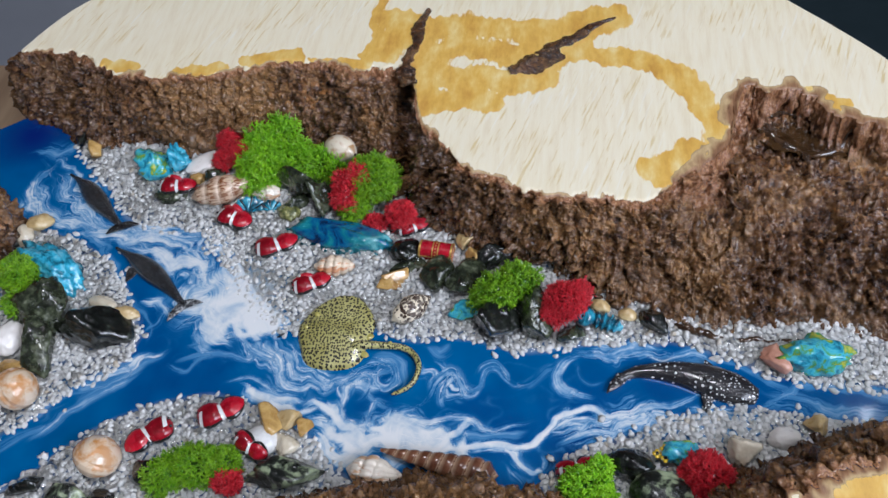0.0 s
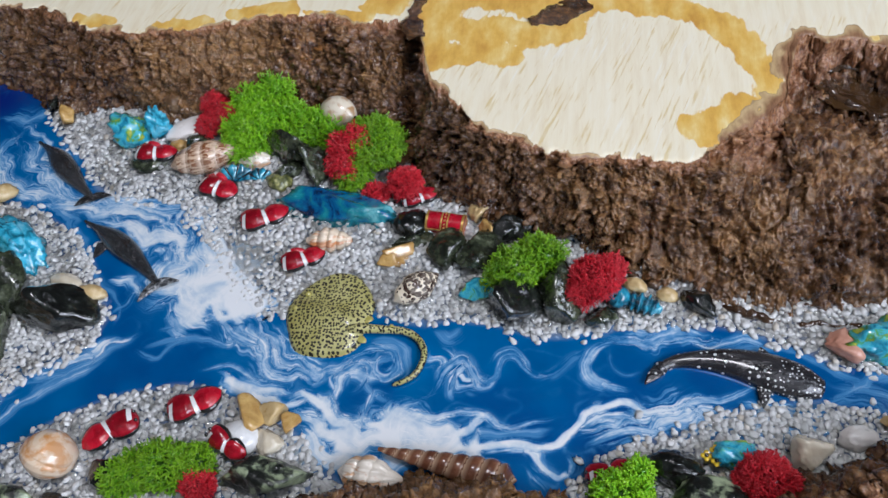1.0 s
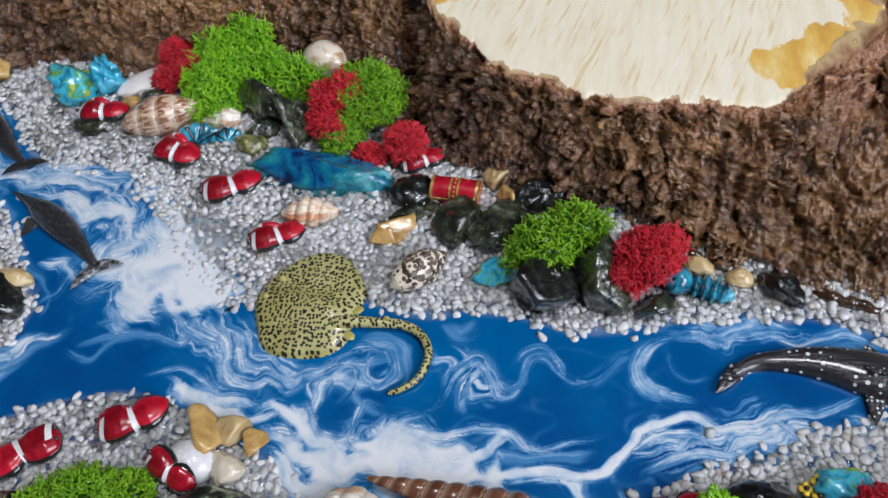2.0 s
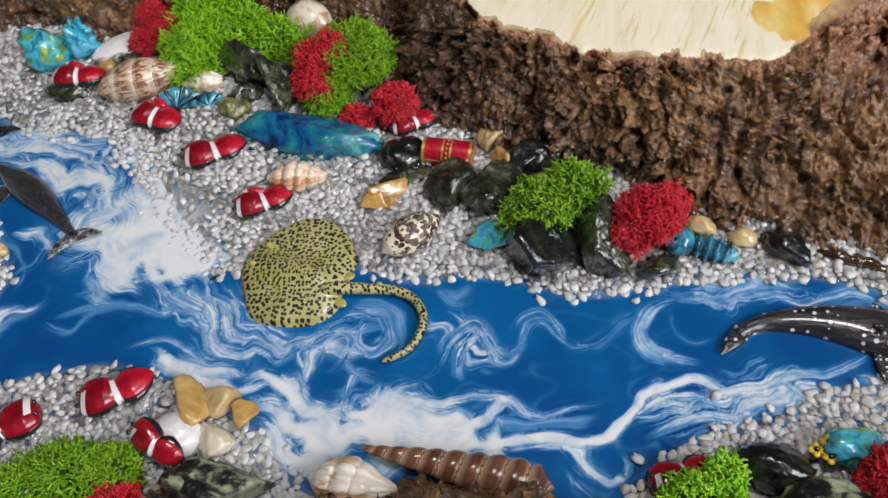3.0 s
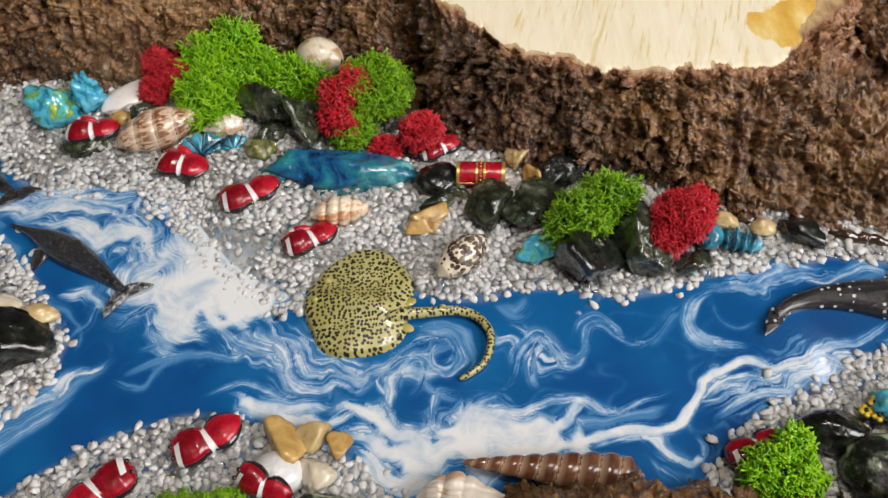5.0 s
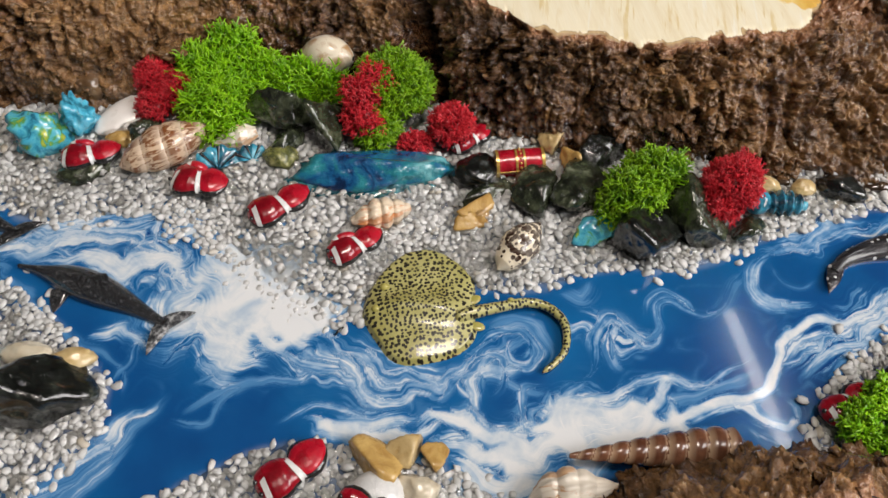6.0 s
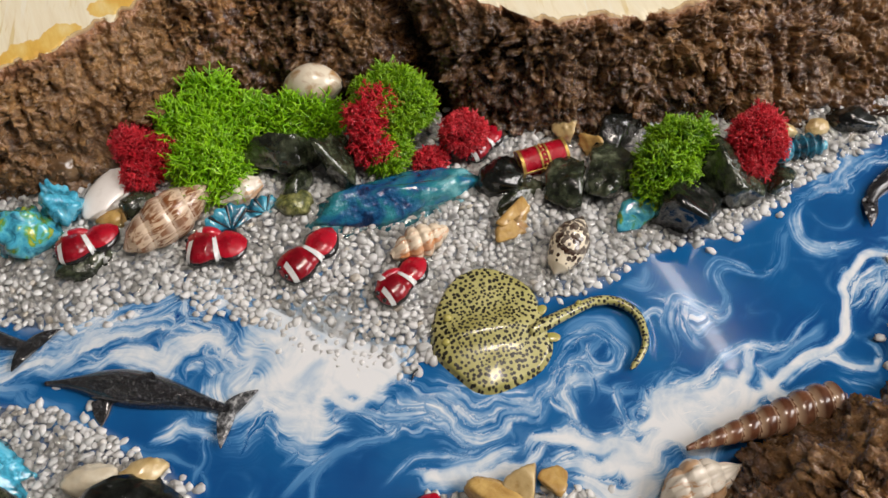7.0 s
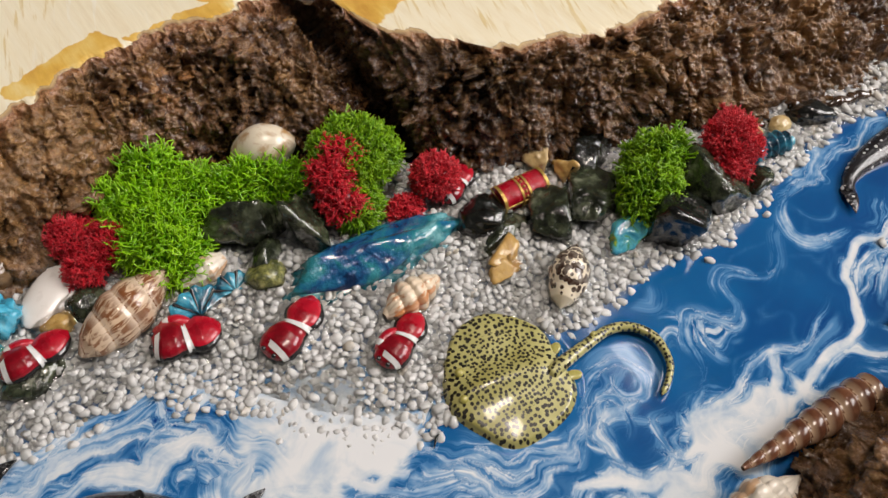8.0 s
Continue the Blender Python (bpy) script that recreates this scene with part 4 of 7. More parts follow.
for eddy in range(84):
    cx, cy = eddies.uniform(-190, 290), eddies.uniform(-60, 110)
    r, k = eddies.uniform(3.5, 8.0), eddies.choice([-1.0, 1.0]) * eddies.uniform(1.0, 2.6)
    sub = (slice(max(0, int((cx - 3 * r - GX[0]) / CELL)), max(0, int((cx + 3 * r - GX[0]) / CELL))), slice(max(0, int((cy - 3 * r - GY[0]) / CELL)), max(0, int((cy + 3 * r - GY[0]) / CELL))))
    dx, dy = PX[sub] - cx, PY[sub] - cy
    fall = k * np.exp(-(dx ** 2 + dy ** 2) / r ** 2) / 2.2
    VX[sub] -= fall * dy
    VY[sub] += fall * dx
WARP = P2.copy()
for turn_step in range(8):
    fx = np.clip((WARP[:, 0] - GX[0]) / CELL, 0, len(GX) - 1.001)
    fy = np.clip((WARP[:, 1] - GY[0]) / CELL, 0, len(GY) - 1.001)
    ix, iy = fx.astype(int), fy.astype(int)
    fx, fy = fx - ix, fy - iy
    WARP = WARP + 0.22 * np.stack([w[ix, iy] * (1 - fx) * (1 - fy) + w[ix + 1, iy] * fx * (1 - fy) + w[ix, iy + 1] * (1 - fx) * fy + w[ix + 1, iy + 1] * fx * fy for w in (VX, VY)], 1)
FRAY = P2.copy()
for size, reach, seed in ((16, 2.6, 351), (8, 1.7, 352), (4.2, 0.7, 353)):
    curl = [fbm(p3(FRAY + np.array(o)), size, seed, 1) for o in ((0.3, 0), (-0.3, 0), (0, 0.3), (0, -0.3))]
    FRAY = FRAY + reach * size * 0.5 * np.stack([curl[2] - curl[3], curl[1] - curl[0]], 1) / 0.6
FRAY = FRAY + 0.25 * (WARP - P2)
BAND, THREAD = np.zeros(len(P2)), np.zeros(len(P2))
FLOW = np.c_[P2 * np.array([0.35, 1.0]), np.zeros(len(P2))]


def stroke(line, width, strength, thin=0.5):
    """A drawn-out streak of white resin along a line: thin 1 is all threads, thin 0 a closed band."""
    c = even(spline(line, 10), 14 * len(line))
    gap = np.linalg.norm(c[1] - c[0])
    near = np.all((P2 > c.min(0) - 2.6 * width - 6) & (P2 < c.max(0) + 2.6 * width + 6), axis=1)
    firm = 0.7 if width < 2.5 else 0.15
    q = firm * P2[near] + (1 - firm) * FRAY[near]
    best, a, L = np.full(len(q), 1e9), np.zeros(len(q)), np.zeros(len(q))
    for i in range(len(c) - 1):
        w = c[i + 1] - c[i]
        t = np.clip(((q - c[i]) @ w) / (w @ w), 0, 1)
        o = q - c[i] - t[:, None] * w
        d = np.hypot(o[:, 0], o[:, 1])
        hit = d < best
        best[hit], a[hit] = d[hit], (i + t[hit]) * gap
        L[hit] = np.sign(w[0] * o[hit, 1] - w[1] * o[hit, 0]) * d[hit]
    key = 7.0 * len(line) + 13.0 * width + 29.0 * abs(line[0][0])
    whole = (len(c) - 1) * gap
    far = np.minimum(a, whole - a) / (0.35 * whole)
    local = width * (0.3 + 0.7 * np.clip(far, 0, 1) ** 0.7)
    local = local * np.clip(0.85 + 0.9 * fbm(np.stack([a, 0 * a, 0 * a + key], 1), 16, 49, 2), 0.35, 1.6)
    L = L + 0.3 * width * fbm(np.stack([a, 0 * a, 0 * a + key], 1), 3 * width + 8, 41, 2) + 0.7 * vnoise(p3(q), 9, 45)
    flip = 1.0 if int(key) % 2 else -1.0
    e = np.where(L * flip > 0, np.abs(L) / (0.75 * local), np.abs(L) / (1.45 * local))
    e = e + 0.35 * fbm(p3(q), 9, 43, 3)
    if thin < 0.3 and width > 4:
        e = e + 0.75 * fbm(p3(q), 15, 47, 4)
    e = np.clip(e, 0, 9)
    fade = np.clip(far * 1.6 + 0.25, 0, 1)
    band = strength * (1 - thin) * np.exp(-(e / 0.9) ** 2) * fade
    threads = strength * max(thin, 0.5) * np.exp(-(e / 1.15) ** 2) * fade
    old = BAND[near] + THREAD[near]
    win = band + threads > old
    FLOW[np.flatnonzero(near)[win]] = np.stack([L, a * 0.032, 0 * a + key], 1)[win]
    BAND[near] = np.maximum(BAND[near], band) + 0.2 * np.minimum(BAND[near], band)
    THREAD[near] = np.maximum(THREAD[near], threads) + 0.3 * np.minimum(THREAD[near], threads)



# white mass between the dolphins and the ray
stroke([(-52, 49), (-47, 38), (-39, 26), (-31, 17), (-21, 11), (-11, 6), (-6, -2)], 11.4, 1.3, 0.05)
stroke([(-46, 47), (-37, 34), (-25, 21), (-14, 13), (-2, 9)], 8.4, 1.2, 0.08)
stroke([(-48, 27), (-55, 23), (-58, 19), (-52, 17), (-41, 18)], 6, 1, 0.3)
stroke([(-37, 19), (-34, 11), (-29, 5), (-19, 4), (-9, -1)], 6, 1.15, 0.15)
stroke([(-33, 10), (-31, 4), (-28, -1), (-23, 0), (-20, 2)], 1.6, 1.1, 0.3)
stroke([(-52, 38), (-57, 38), (-63, 36), (-62, 33), (-58, 32), (-59, 35)], 1.6, 1.05, 0.5)
stroke([(-64, 53), (-55, 51), (-48, 47)], 3, 1.1, 0.3)
stroke([(-61, 63), (-65, 57), (-65, 48), (-71, 49)], 1.3, 1, 0.5)
stroke([(-50, 37), (-59, 39), (-68, 39), (-76, 38), (-86, 42), (-97, 45), (-108, 49)], 3.6, 1.15, 0.3)
stroke([(-56, 32), (-65, 35), (-71, 33), (-71, 28)], 2.6, 0.9, 0.7)
stroke([(-105, 59), (-95, 57), (-85, 56), (-76, 54), (-68, 55), (-60, 56)], 2.4, 1, 0.5)
stroke([(-118, 50), (-112, 51), (-104, 51), (-96, 54), (-87, 53)], 3.2, 1, 0.35)
stroke([(-85, 16), (-75, 15), (-70, 10), (-64, 5)], 3.4, 1, 0.4)
stroke([(-120, 49), (-113, 39), (-106, 31), (-96, 27)], 4, 0.75, 0.7)
stroke([(-62, 0), (-55, 4), (-49, 6), (-40, 5), (-31, 7)], 3.2, 0.95, 0.6)
stroke([(-59, 13), (-48, 12), (-39, 12)], 4, 0.9, 0.55)
stroke([(-37, 2), (-24, -3), (-14, -10), (-5, -13)], 2.4, 0.95, 0.65)
stroke([(-60, -18), (-50, -22), (-45, -14), (-37, -10)], 1, 0.6, 0.8)
stroke([(-78, -3), (-73, 5), (-68, 9), (-61, 12)], 3, 0.8, 0.6)
# round the ray
stroke([(-7, -3), (-4, -12), (1, -19), (8, -22), (18, -21), (28, -17), (33, -12)], 3.8, 0.95, 0.5)
stroke([(-10, -4), (-5, -16), (1, -24), (11, -26), (23, -22)], 3, 0.9, 0.75)
stroke([(-25, 7), (-11, 2), (-1, -9), (13, -19), (27, -21), (38, -19), (48, -11)], 4.2, 0.95, 0.6)
stroke([(-16, -3), (-2, -14), (10, -22), (21, -23)], 4, 0.85, 0.75)
stroke([(-6, 0), (2, -10), (12, -17), (24, -19), (37, -14)], 3, 0.95, 0.45)
stroke([(31, -14), (37, -9), (44, -7), (51, -9), (53, -15), (50, -20), (45, -19), (44, -14), (47, -11), (50, -13)], 1.7, 1.05, 0.5)
stroke([(35, -11), (44, -7), (53, -7), (56, -15), (53, -21)], 1.6, 0.85, 0.75)
stroke([(50, -20), (43, -21), (36, -19), (30, -21), (29, -28), (30, -33)], 1.9, 1, 0.5)
stroke([(39, -22), (46, -28), (53, -30)], 1.8, 0.7, 0.8)
stroke([(31, -31), (28, -23), (34, -17), (43, -17), (40, -25), (35, -28)], 1.5, 1, 0.5)
stroke([(29, -32), (36, -39), (43, -37), (47, -28), (54, -28)], 1.4, 1, 0.5)
stroke([(32, -28), (35, -20), (44, -14), (55, -10)], 1.6, 0.8, 0.8)
# foam over the near gravel
stroke([(-25, -26), (-10, -30), (0, -35), (11, -36), (19, -33)], 2.9, 1.2, 0.1)
stroke([(-29, -25), (-18, -22), (-6, -26), (2, -31), (12, -32)], 1.2, 0.95, 0.5)
stroke([(10, -34), (20, -31), (28, -38), (25, -44)], 1.8, 1.05, 0.4)
stroke([(19, -39), (28, -48), (39, -48), (49, -47), (58, -43)], 6.24, 1.2, 0.1)
stroke([(41, -40), (52, -40), (62, -35), (70, -35)], 3.4, 1.15, 0.2)
stroke([(40, -34), (44, -41), (50, -43)], 2, 1.05, 0.4)
stroke([(33, -53), (43, -51), (53, -49)], 3.6, 1.1, 0.2)
stroke([(56, -46), (66, -46), (77, -47), (86, -45)], 6.48, 1.3, 0.05)
stroke([(55, -39), (59, -33), (65, -30)], 1.6, 0.95, 0.5)
stroke([(54, -34), (56, -41), (66, -42), (74, -43), (85, -46)], 5.28, 1.25, 0.08)
stroke([(47, -45), (58, -46), (67, -47), (79, -50)], 6.24, 1.3, 0.05)
stroke([(55, -35), (64, -34), (73, -34), (82, -31), (91, -32), (100, -37), (106, -36)], 1.2, 1.15, 0.25)
stroke([(74, -43), (82, -39), (90, -33), (93, -32)], 1.5, 1.15, 0.2)
stroke([(69, -40), (78, -43), (85, -37)], 1, 1, 0.4)
stroke([(81, -44), (87, -35), (95, -34), (104, -37)], 0.9, 0.9, 0.5)
stroke([(12, -30), (20, -32), (28, -37), (33, -42), (41, -45), (46, -46)], 3.4, 1.15, 0.2)
stroke([(-18, -25), (-9, -29), (3, -30), (13, -30)], 2.4, 1.1, 0.3)
stroke([(26, -40), (34, -43), (42, -48)], 5.52, 1.1, 0.25)
stroke([(27, -31), (30, -35), (33, -39)], 2, 1.05, 0.4)
stroke([(38, -42), (43, -39), (48, -39)], 1.2, 1, 0.4)
stroke([(53, -34), (47, -36), (47, -40), (53, -41)], 1.6, 1.05, 0.4)
stroke([(88, -38), (89, -45), (94, -50), (102, -54)], 2.6, 1.15, 0.25)
stroke([(101, -48), (111, -48), (118, -51), (123, -53)], 2.6, 1, 0.45)
stroke([(109, -55), (118, -58)], 3, 0.9, 0.5)
stroke([(123, -43), (126, -49), (124, -54)], 1.6, 0.95, 0.5)
stroke([(80, -42), (83, -38), (91, -34)], 2, 1.1, 0.3)
stroke([(65, -37), (73, -35), (81, -32), (88, -32), (95, -36), (102, -36), (111, -33), (121, -31)], 1.2, 1, 0.35)
stroke([(83, -36), (92, -39), (104, -38), (117, -36)], 1.4, 0.6, 0.8)
# the long white thread down the middle and what trails from it
stroke([(92, -44), (101, -44), (108, -44), (118, -43), (124, -38), (128, -32), (129, -28), (135, -26), (143, -22), (152, -24), (157, -24), (166, -21), (170, -19)], 1.2, 1.35, 0.05)
stroke([(128, -34), (132, -30), (140, -27), (150, -27), (158, -25)], 2.2, 1, 0.5)
stroke([(129, -38), (138, -34), (148, -28), (160, -26)], 2.6, 0.9, 0.65)
stroke([(132, -42), (141, -35), (152, -32), (161, -33)], 2.2, 0.85, 0.65)
stroke([(157, -24), (168, -21), (178, -17), (187, -13), (195, -9)], 2.1, 1.05, 0.4)
stroke([(167, -20), (172, -23), (176, -27)], 1.6, 0.9, 0.6)
stroke([(187, -15), (193, -21), (199, -24)], 2.8, 0.9, 0.5)
# curls in the open blue
stroke([(64, -28), (71, -23), (75, -14), (79, -9), (84, -14), (89, -19), (95, -16), (96, -8), (100, -7), (105, -12), (111, -14), (118, -11)], 1.9, 1.1, 0.5)
stroke([(78, -7), (77, -17), (76, -26)], 2.4, 0.95, 0.7)
stroke([(81, -6), (84, -14), (91, -19)], 1.4, 0.8, 0.75)
stroke([(65, 2), (73, -3), (79, 5)], 2, 0.8, 0.8)
stroke([(90, -11), (93, -4), (99, -2), (104, -7), (107, -12)], 1.6, 0.95, 0.6)
stroke([(107, -15), (114, -12), (121, -6), (129, 0)], 1.3, 0.65, 0.8)
stroke([(134, 2), (129, -5), (130, -11), (137, -16), (146, -16)], 1.7, 1, 0.5)
stroke([(138, 0), (138, -6), (144, -10), (151, -7)], 1.3, 0.85, 0.6)
stroke([(134, 4), (144, 5), (158, 7), (171, 10), (184, 8)], 2.6, 1, 0.45)
stroke([(169, 7), (178, 5), (191, 10), (200, 8)], 2.4, 0.95, 0.5)
stroke([(80, -11), (76, -18), (76, -25), (78, -28)], 1.6, 0.85, 0.7)
stroke([(76, -11), (84, -13), (86, -21), (92, -21), (95, -15)], 1.2, 0.9, 0.6)
stroke([(74, -47), (92, -44), (107, -44), (120, -42), (126, -36)], 1.9, 1.35, 0.05)
# milk between the near gravel
stroke([(20, -48), (28, -55), (37, -58), (46, -56)], 4.2, 1.1, 0.2)
stroke([(15, -50), (22, -59), (34, -63)], 3.6, 0.7, 0.35)
stroke([(138, -40), (160, -30), (184, -23), (214, -18), (240, -20)], 6, 0.6, 0.35)
stroke([(168, -34), (196, -28), (226, -24)], 5, 0.5, 0.4)
stroke([(140, 3), (132, 0), (129, -7), (133, -14), (140, -16)], 2.2, 1.0, 0.35)
# thin milky veils round the masses
stroke([(-70, 51), (-60, 40), (-52, 28), (-46, 15), (-36, 6)], 10, 0.6, 0.25)
stroke([(-109, 53), (-94, 49), (-76, 42), (-59, 34)], 6, 0.55, 0.25)
stroke([(-12, -9), (-1, -22), (14, -28)], 5, 0.6, 0.25)
stroke([(-58, 55), (-45, 45), (-32, 29), (-16, 17)], 8, 0.7, 0.25)
stroke([(17, -38), (41, -43), (66, -39), (87, -38)], 8, 0.55, 0.25)
stroke([(128, -37), (143, -32), (165, -27), (186, -19)], 6, 0.6, 0.25)
stroke([(136, 4), (163, 7), (190, 8)], 5, 0.5, 0.25)
stroke([(-29, 4), (-9, -9), (11, -21)], 7, 0.5, 0.25)
stroke([(66, -7), (78, -19), (92, -16)], 5, 0.4, 0.25)
# the river's far end
stroke([(-161, 103), (-170, 96), (-172, 82), (-159, 68), (-139, 61), (-118, 55)], 4.5, 1, 0.4)
stroke([(-145, 48), (-127, 55), (-103, 54), (-81, 51), (-64, 44)], 4.2, 0.95, 0.45)
stroke([(-112, 60), (-93, 57), (-75, 62), (-54, 57), (-43, 45)], 3.6, 1, 0.4)
stroke([(-149, 83), (-133, 68), (-115, 60)], 3.5, 0.9, 0.5)
stroke([(-75, 43), (-66, 49), (-56, 43), (-59, 32), (-47, 26)], 2.2, 1, 0.5)
stroke([(-102, -37), (-85, -27), (-70, -18), (-64, -12)], 3.4, 0.9, 0.5)
stroke([(-115, -66), (-102, -50), (-85, -35), (-71, -25)], 2.4, 0.8, 0.7)
stroke([(-92, -24), (-85, -20), (-77, -24), (-79, -30)], 1.8, 0.95, 0.5)
stroke([(-56, -17), (-41, -10), (-23, -11), (-10, -7)], 1.5, 0.6, 0.8)
stroke([(-53, -8), (-40, -3), (-26, 1)], 1.5, 0.7, 0.7)
stroke([(-176, 102), (-162, 88), (-128, 63), (-98, 54), (-71, 49), (-47, 22)], 5.46, 0.978, 0.45)
stroke([(-170, 108), (-152, 98), (-136, 84), (-124, 72), (-112, 64)], 4.37, 0.978, 0.45)
stroke([(-165, 96), (-150, 78), (-132, 62), (-118, 56)], 4.92, 0.92, 0.45)
stroke([(-186, 110), (-176, 110), (-167, 109), (-158, 118)], 3.59, 0.575, 0.85)
stroke([(-174, 83), (-139, 58), (-111, 45)], 3.59, 0.69, 0.85)
stroke([(-129, -62), (-115, -41), (-89, -32), (-70, -18), (-61, -11)], 1.79, 0.69, 0.85)
stroke([(-132, -54), (-106, -34), (-92, -26)], 3.14, 0.632, 0.85)
stroke([(-132, -72), (-112, -58), (-98, -46), (-86, -40)], 1.61, 0.46, 0.85)
stroke([(-100, 24), (-88, 12), (-76, 2), (-74, -10)], 1.44, 0.403, 0.85)
# the river's other end
stroke([(219, -14), (232, -6), (247, 0), (275, -3), (300, -2)], 2.69, 0.69, 0.85)
stroke([(222, -5), (234, -7), (253, -11), (274, -10), (300, -9)], 2.69, 0.69, 0.85)
stroke([(180, 5), (205, 8), (222, 0), (234, -4)], 1.97, 0.632, 0.85)
stroke([(205, -16), (222, -12), (240, -14), (262, -13)], 3.59, 0.575, 0.85)

FAR_EDGE = [(-160, 116), (-150, 104), (-138, 92), (-126, 84), (-113, 68), (-100, 61), (-85, 62), (-68, 60), (-50, 55), (-40, 42), (-29, 27), (-14, 15), (0, 9), (20, 12), (38, 9),
            (50, 6), (62, 5), (75, 8), (90, 8), (106, 3), (121, 5), (137, 9), (158, 13), (180, 15), (195, 13), (210, 8), (222, 3), (245, -1), (260, -1), (290, 3), (336, 3)]
WEST_BANK = [(-175, 58), (-135, 50), (-108, 37), (-92, 16), (-78, -3), (-80, -19), (-102, -36), (-116, -52), (-129, -63), (-160, -80), (-210, -60), (-210, 60)]
SOUTH_BANK = [(-128, -96), (-105, -77), (-98, -67), (-77, -49), (-58, -38), (-34, -32), (-17, -33), (-2, -39), (14, -46), (30, -57), (44, -68), (44, -104), (-128, -112)]
EAST_EDGE = [(122, -66), (131, -52), (144, -40), (169, -29), (183, -21), (216, -14), (245, -17), (273, -16), (336, -10)]


def inside(points, poly):
    x, y = points[:, 0], points[:, 1]
    out = np.zeros(len(points), bool)
    for (x0, y0), (x1, y1) in zip(poly, poly[1:] + poly[:1]):
        cross = (y0 > y) != (y1 > y)
        out ^= cross & (x < (x1 - x0) * (y - y0) / (y1 - y0 + 1e-12) + x0)
    return out


def bank(p):
    """True where gravel lies."""
    x, y = p[:, 0], p[:, 1]
    far = (x > -160) & (y > x_line(FAR_EDGE, x)) & (y < x_line(FAR_FOOT, x) + 12)
    east = (x > 122) & (y < x_line(EAST_EDGE, x)) & (y > x_line(NEAR_FOOT, x) - 5)
    return far | east | inside(p, WEST_BANK) | inside(p, SOUTH_BANK)


def rise_at(p):
    """How far the gravel bank climbs towards the bark, 0 to 1."""
    up = np.clip((p[:, 1] - x_line(FAR_EDGE, p[:, 0]) - 3) / 40, 0, 1)
    return up * up * (3 - 2 * up) * (p[:, 0] > -160) * (p[:, 1] > -5) * np.clip((p[:, 0] + 160) / 12, 0, 1)


wild = fbm(p3(WARP * np.array([0.55, 1.0]) + 4 * np.stack([fbm(p3(WARP), 16, 301, 2), fbm(p3(WARP), 16, 302, 2)], 1)), 9, 303, 2)
ridges = np.clip(1 - np.abs(wild) * 7, 0, 1) ** 2
haze = step(0.0, 0.5, fbm(P0, 55, 310, 2) + 0.15)
bed = bank(WARP * 0.5 + P2 * 0.5).astype(float)
BED = bed * np.clip(0.35 + 0.5 * step(2, 9, P2[:, 1] - x_line(FAR_EDGE, P2[:, 0])) * (P2[:, 1] > -5) + 0.3 * fbm(P0, 5, 320), 0, 1)
WISP = 0.3 * ridges * haze


def softened(field, times=2):
    """A field on the river's grid, evened out a little."""
    g = field.reshape(PX.shape).copy()
    for turn in range(times):
        g[1:-1] = 0.25 * g[:-2] + 0.5 * g[1:-1] + 0.25 * g[2:]
        g[:, 1:-1] = 0.25 * g[:, :-2] + 0.5 * g[:, 1:-1] + 0.25 * g[:, 2:]
    return g.ravel()


BAND, THREAD, WISP, BED = softened(BAND), softened(THREAD), softened(WISP, 1), softened(BED, 3)
DEEP = step(0.05, 0.5, fbm(P0, 46, 330, 3)) * 0.35
for cx, cy, r, k in ((-190, 122, 26, 1.0), (-66, 52, 12, 0.8), (-60, 40, 8, 0.6), (150, -38, 30, 0.75), (108, -38, 12, 0.6), (235, -10, 40, 0.4), (170, 8, 18, 0.4)):
    DEEP = np.maximum(DEEP, k * np.exp(-((P2[:, 0] - cx) ** 2 + (P2[:, 1] - cy) ** 2) / r ** 2))
nx, ny = len(GX), len(GY)
quads = grid_faces(nx, ny)
mid = P2[quads].mean(1)
keep = (mid[:, 1] < x_line(FAR_FOOT, mid[:, 0]) + 9) & (mid[:, 1] > x_line(NEAR_FOOT, mid[:, 0]) - 12)
keep &= ~((mid[:, 0] < -192) & (mid[:, 1] > 138 + (mid[:, 0] + 196) * 0.75))
quads = quads[keep]
used, quads = np.unique(quads.ravel(), return_inverse=True)
river = np.c_[P2[used], rise_at(P2[used]) * 1.7]
SUNK = [(0.8, 7.0), (3.4, 13.2), (15.5, 25.8), (28.2, 26.6), (38.8, 12.6), (36.2, -6.0), (28.0, -13.4), (20.0, -14.4), (7.2, -10.6), (1.8, 1.5), (0.8, 7.0)]
beside = np.flatnonzero((river[:, 0] > -6) & (river[:, 0] < 72) & (river[:, 1] > -32) & (river[:, 1] < 34))
for line, half in ((SUNK, 0.6), ([(37, -1.0), (54, -0.2), (60.5, -3.4), (63.8, -10), (61.8, -18), (57.5, -22), (52.6, -24.4)], 1.4)):
    away = distance_to(river[beside, :2], even(spline(line, 10), 120))
    river[beside, 2] += 0.13 * np.exp(-((away - half) / 1.5) ** 2)
single("resin_river", mesh("resin_river", river, quads.reshape(-1, 4), RESIN, True, {"band": BAND[used], "thread": THREAD[used], "wisp": WISP[used], "bed": BED[used], "deep": DEEP[used], "flow": FLOW[used]}), 0, 0, 0, 0,
       "glossy blue resin river with swirling white foam streaks", "water", kind="structure")
v, f = boxed(-206, 336, -104, 132, -29, -1.2)
single("resin_base", mesh("resin_base", v, f, plain("blue_resin_body", (0.003, 0.03, 0.16), (0.004, 0.05, 0.2), 20, 0.2), False), 0, 0, -2, 0,
       "dark blue resin body under the river's surface", "water", kind="structure")


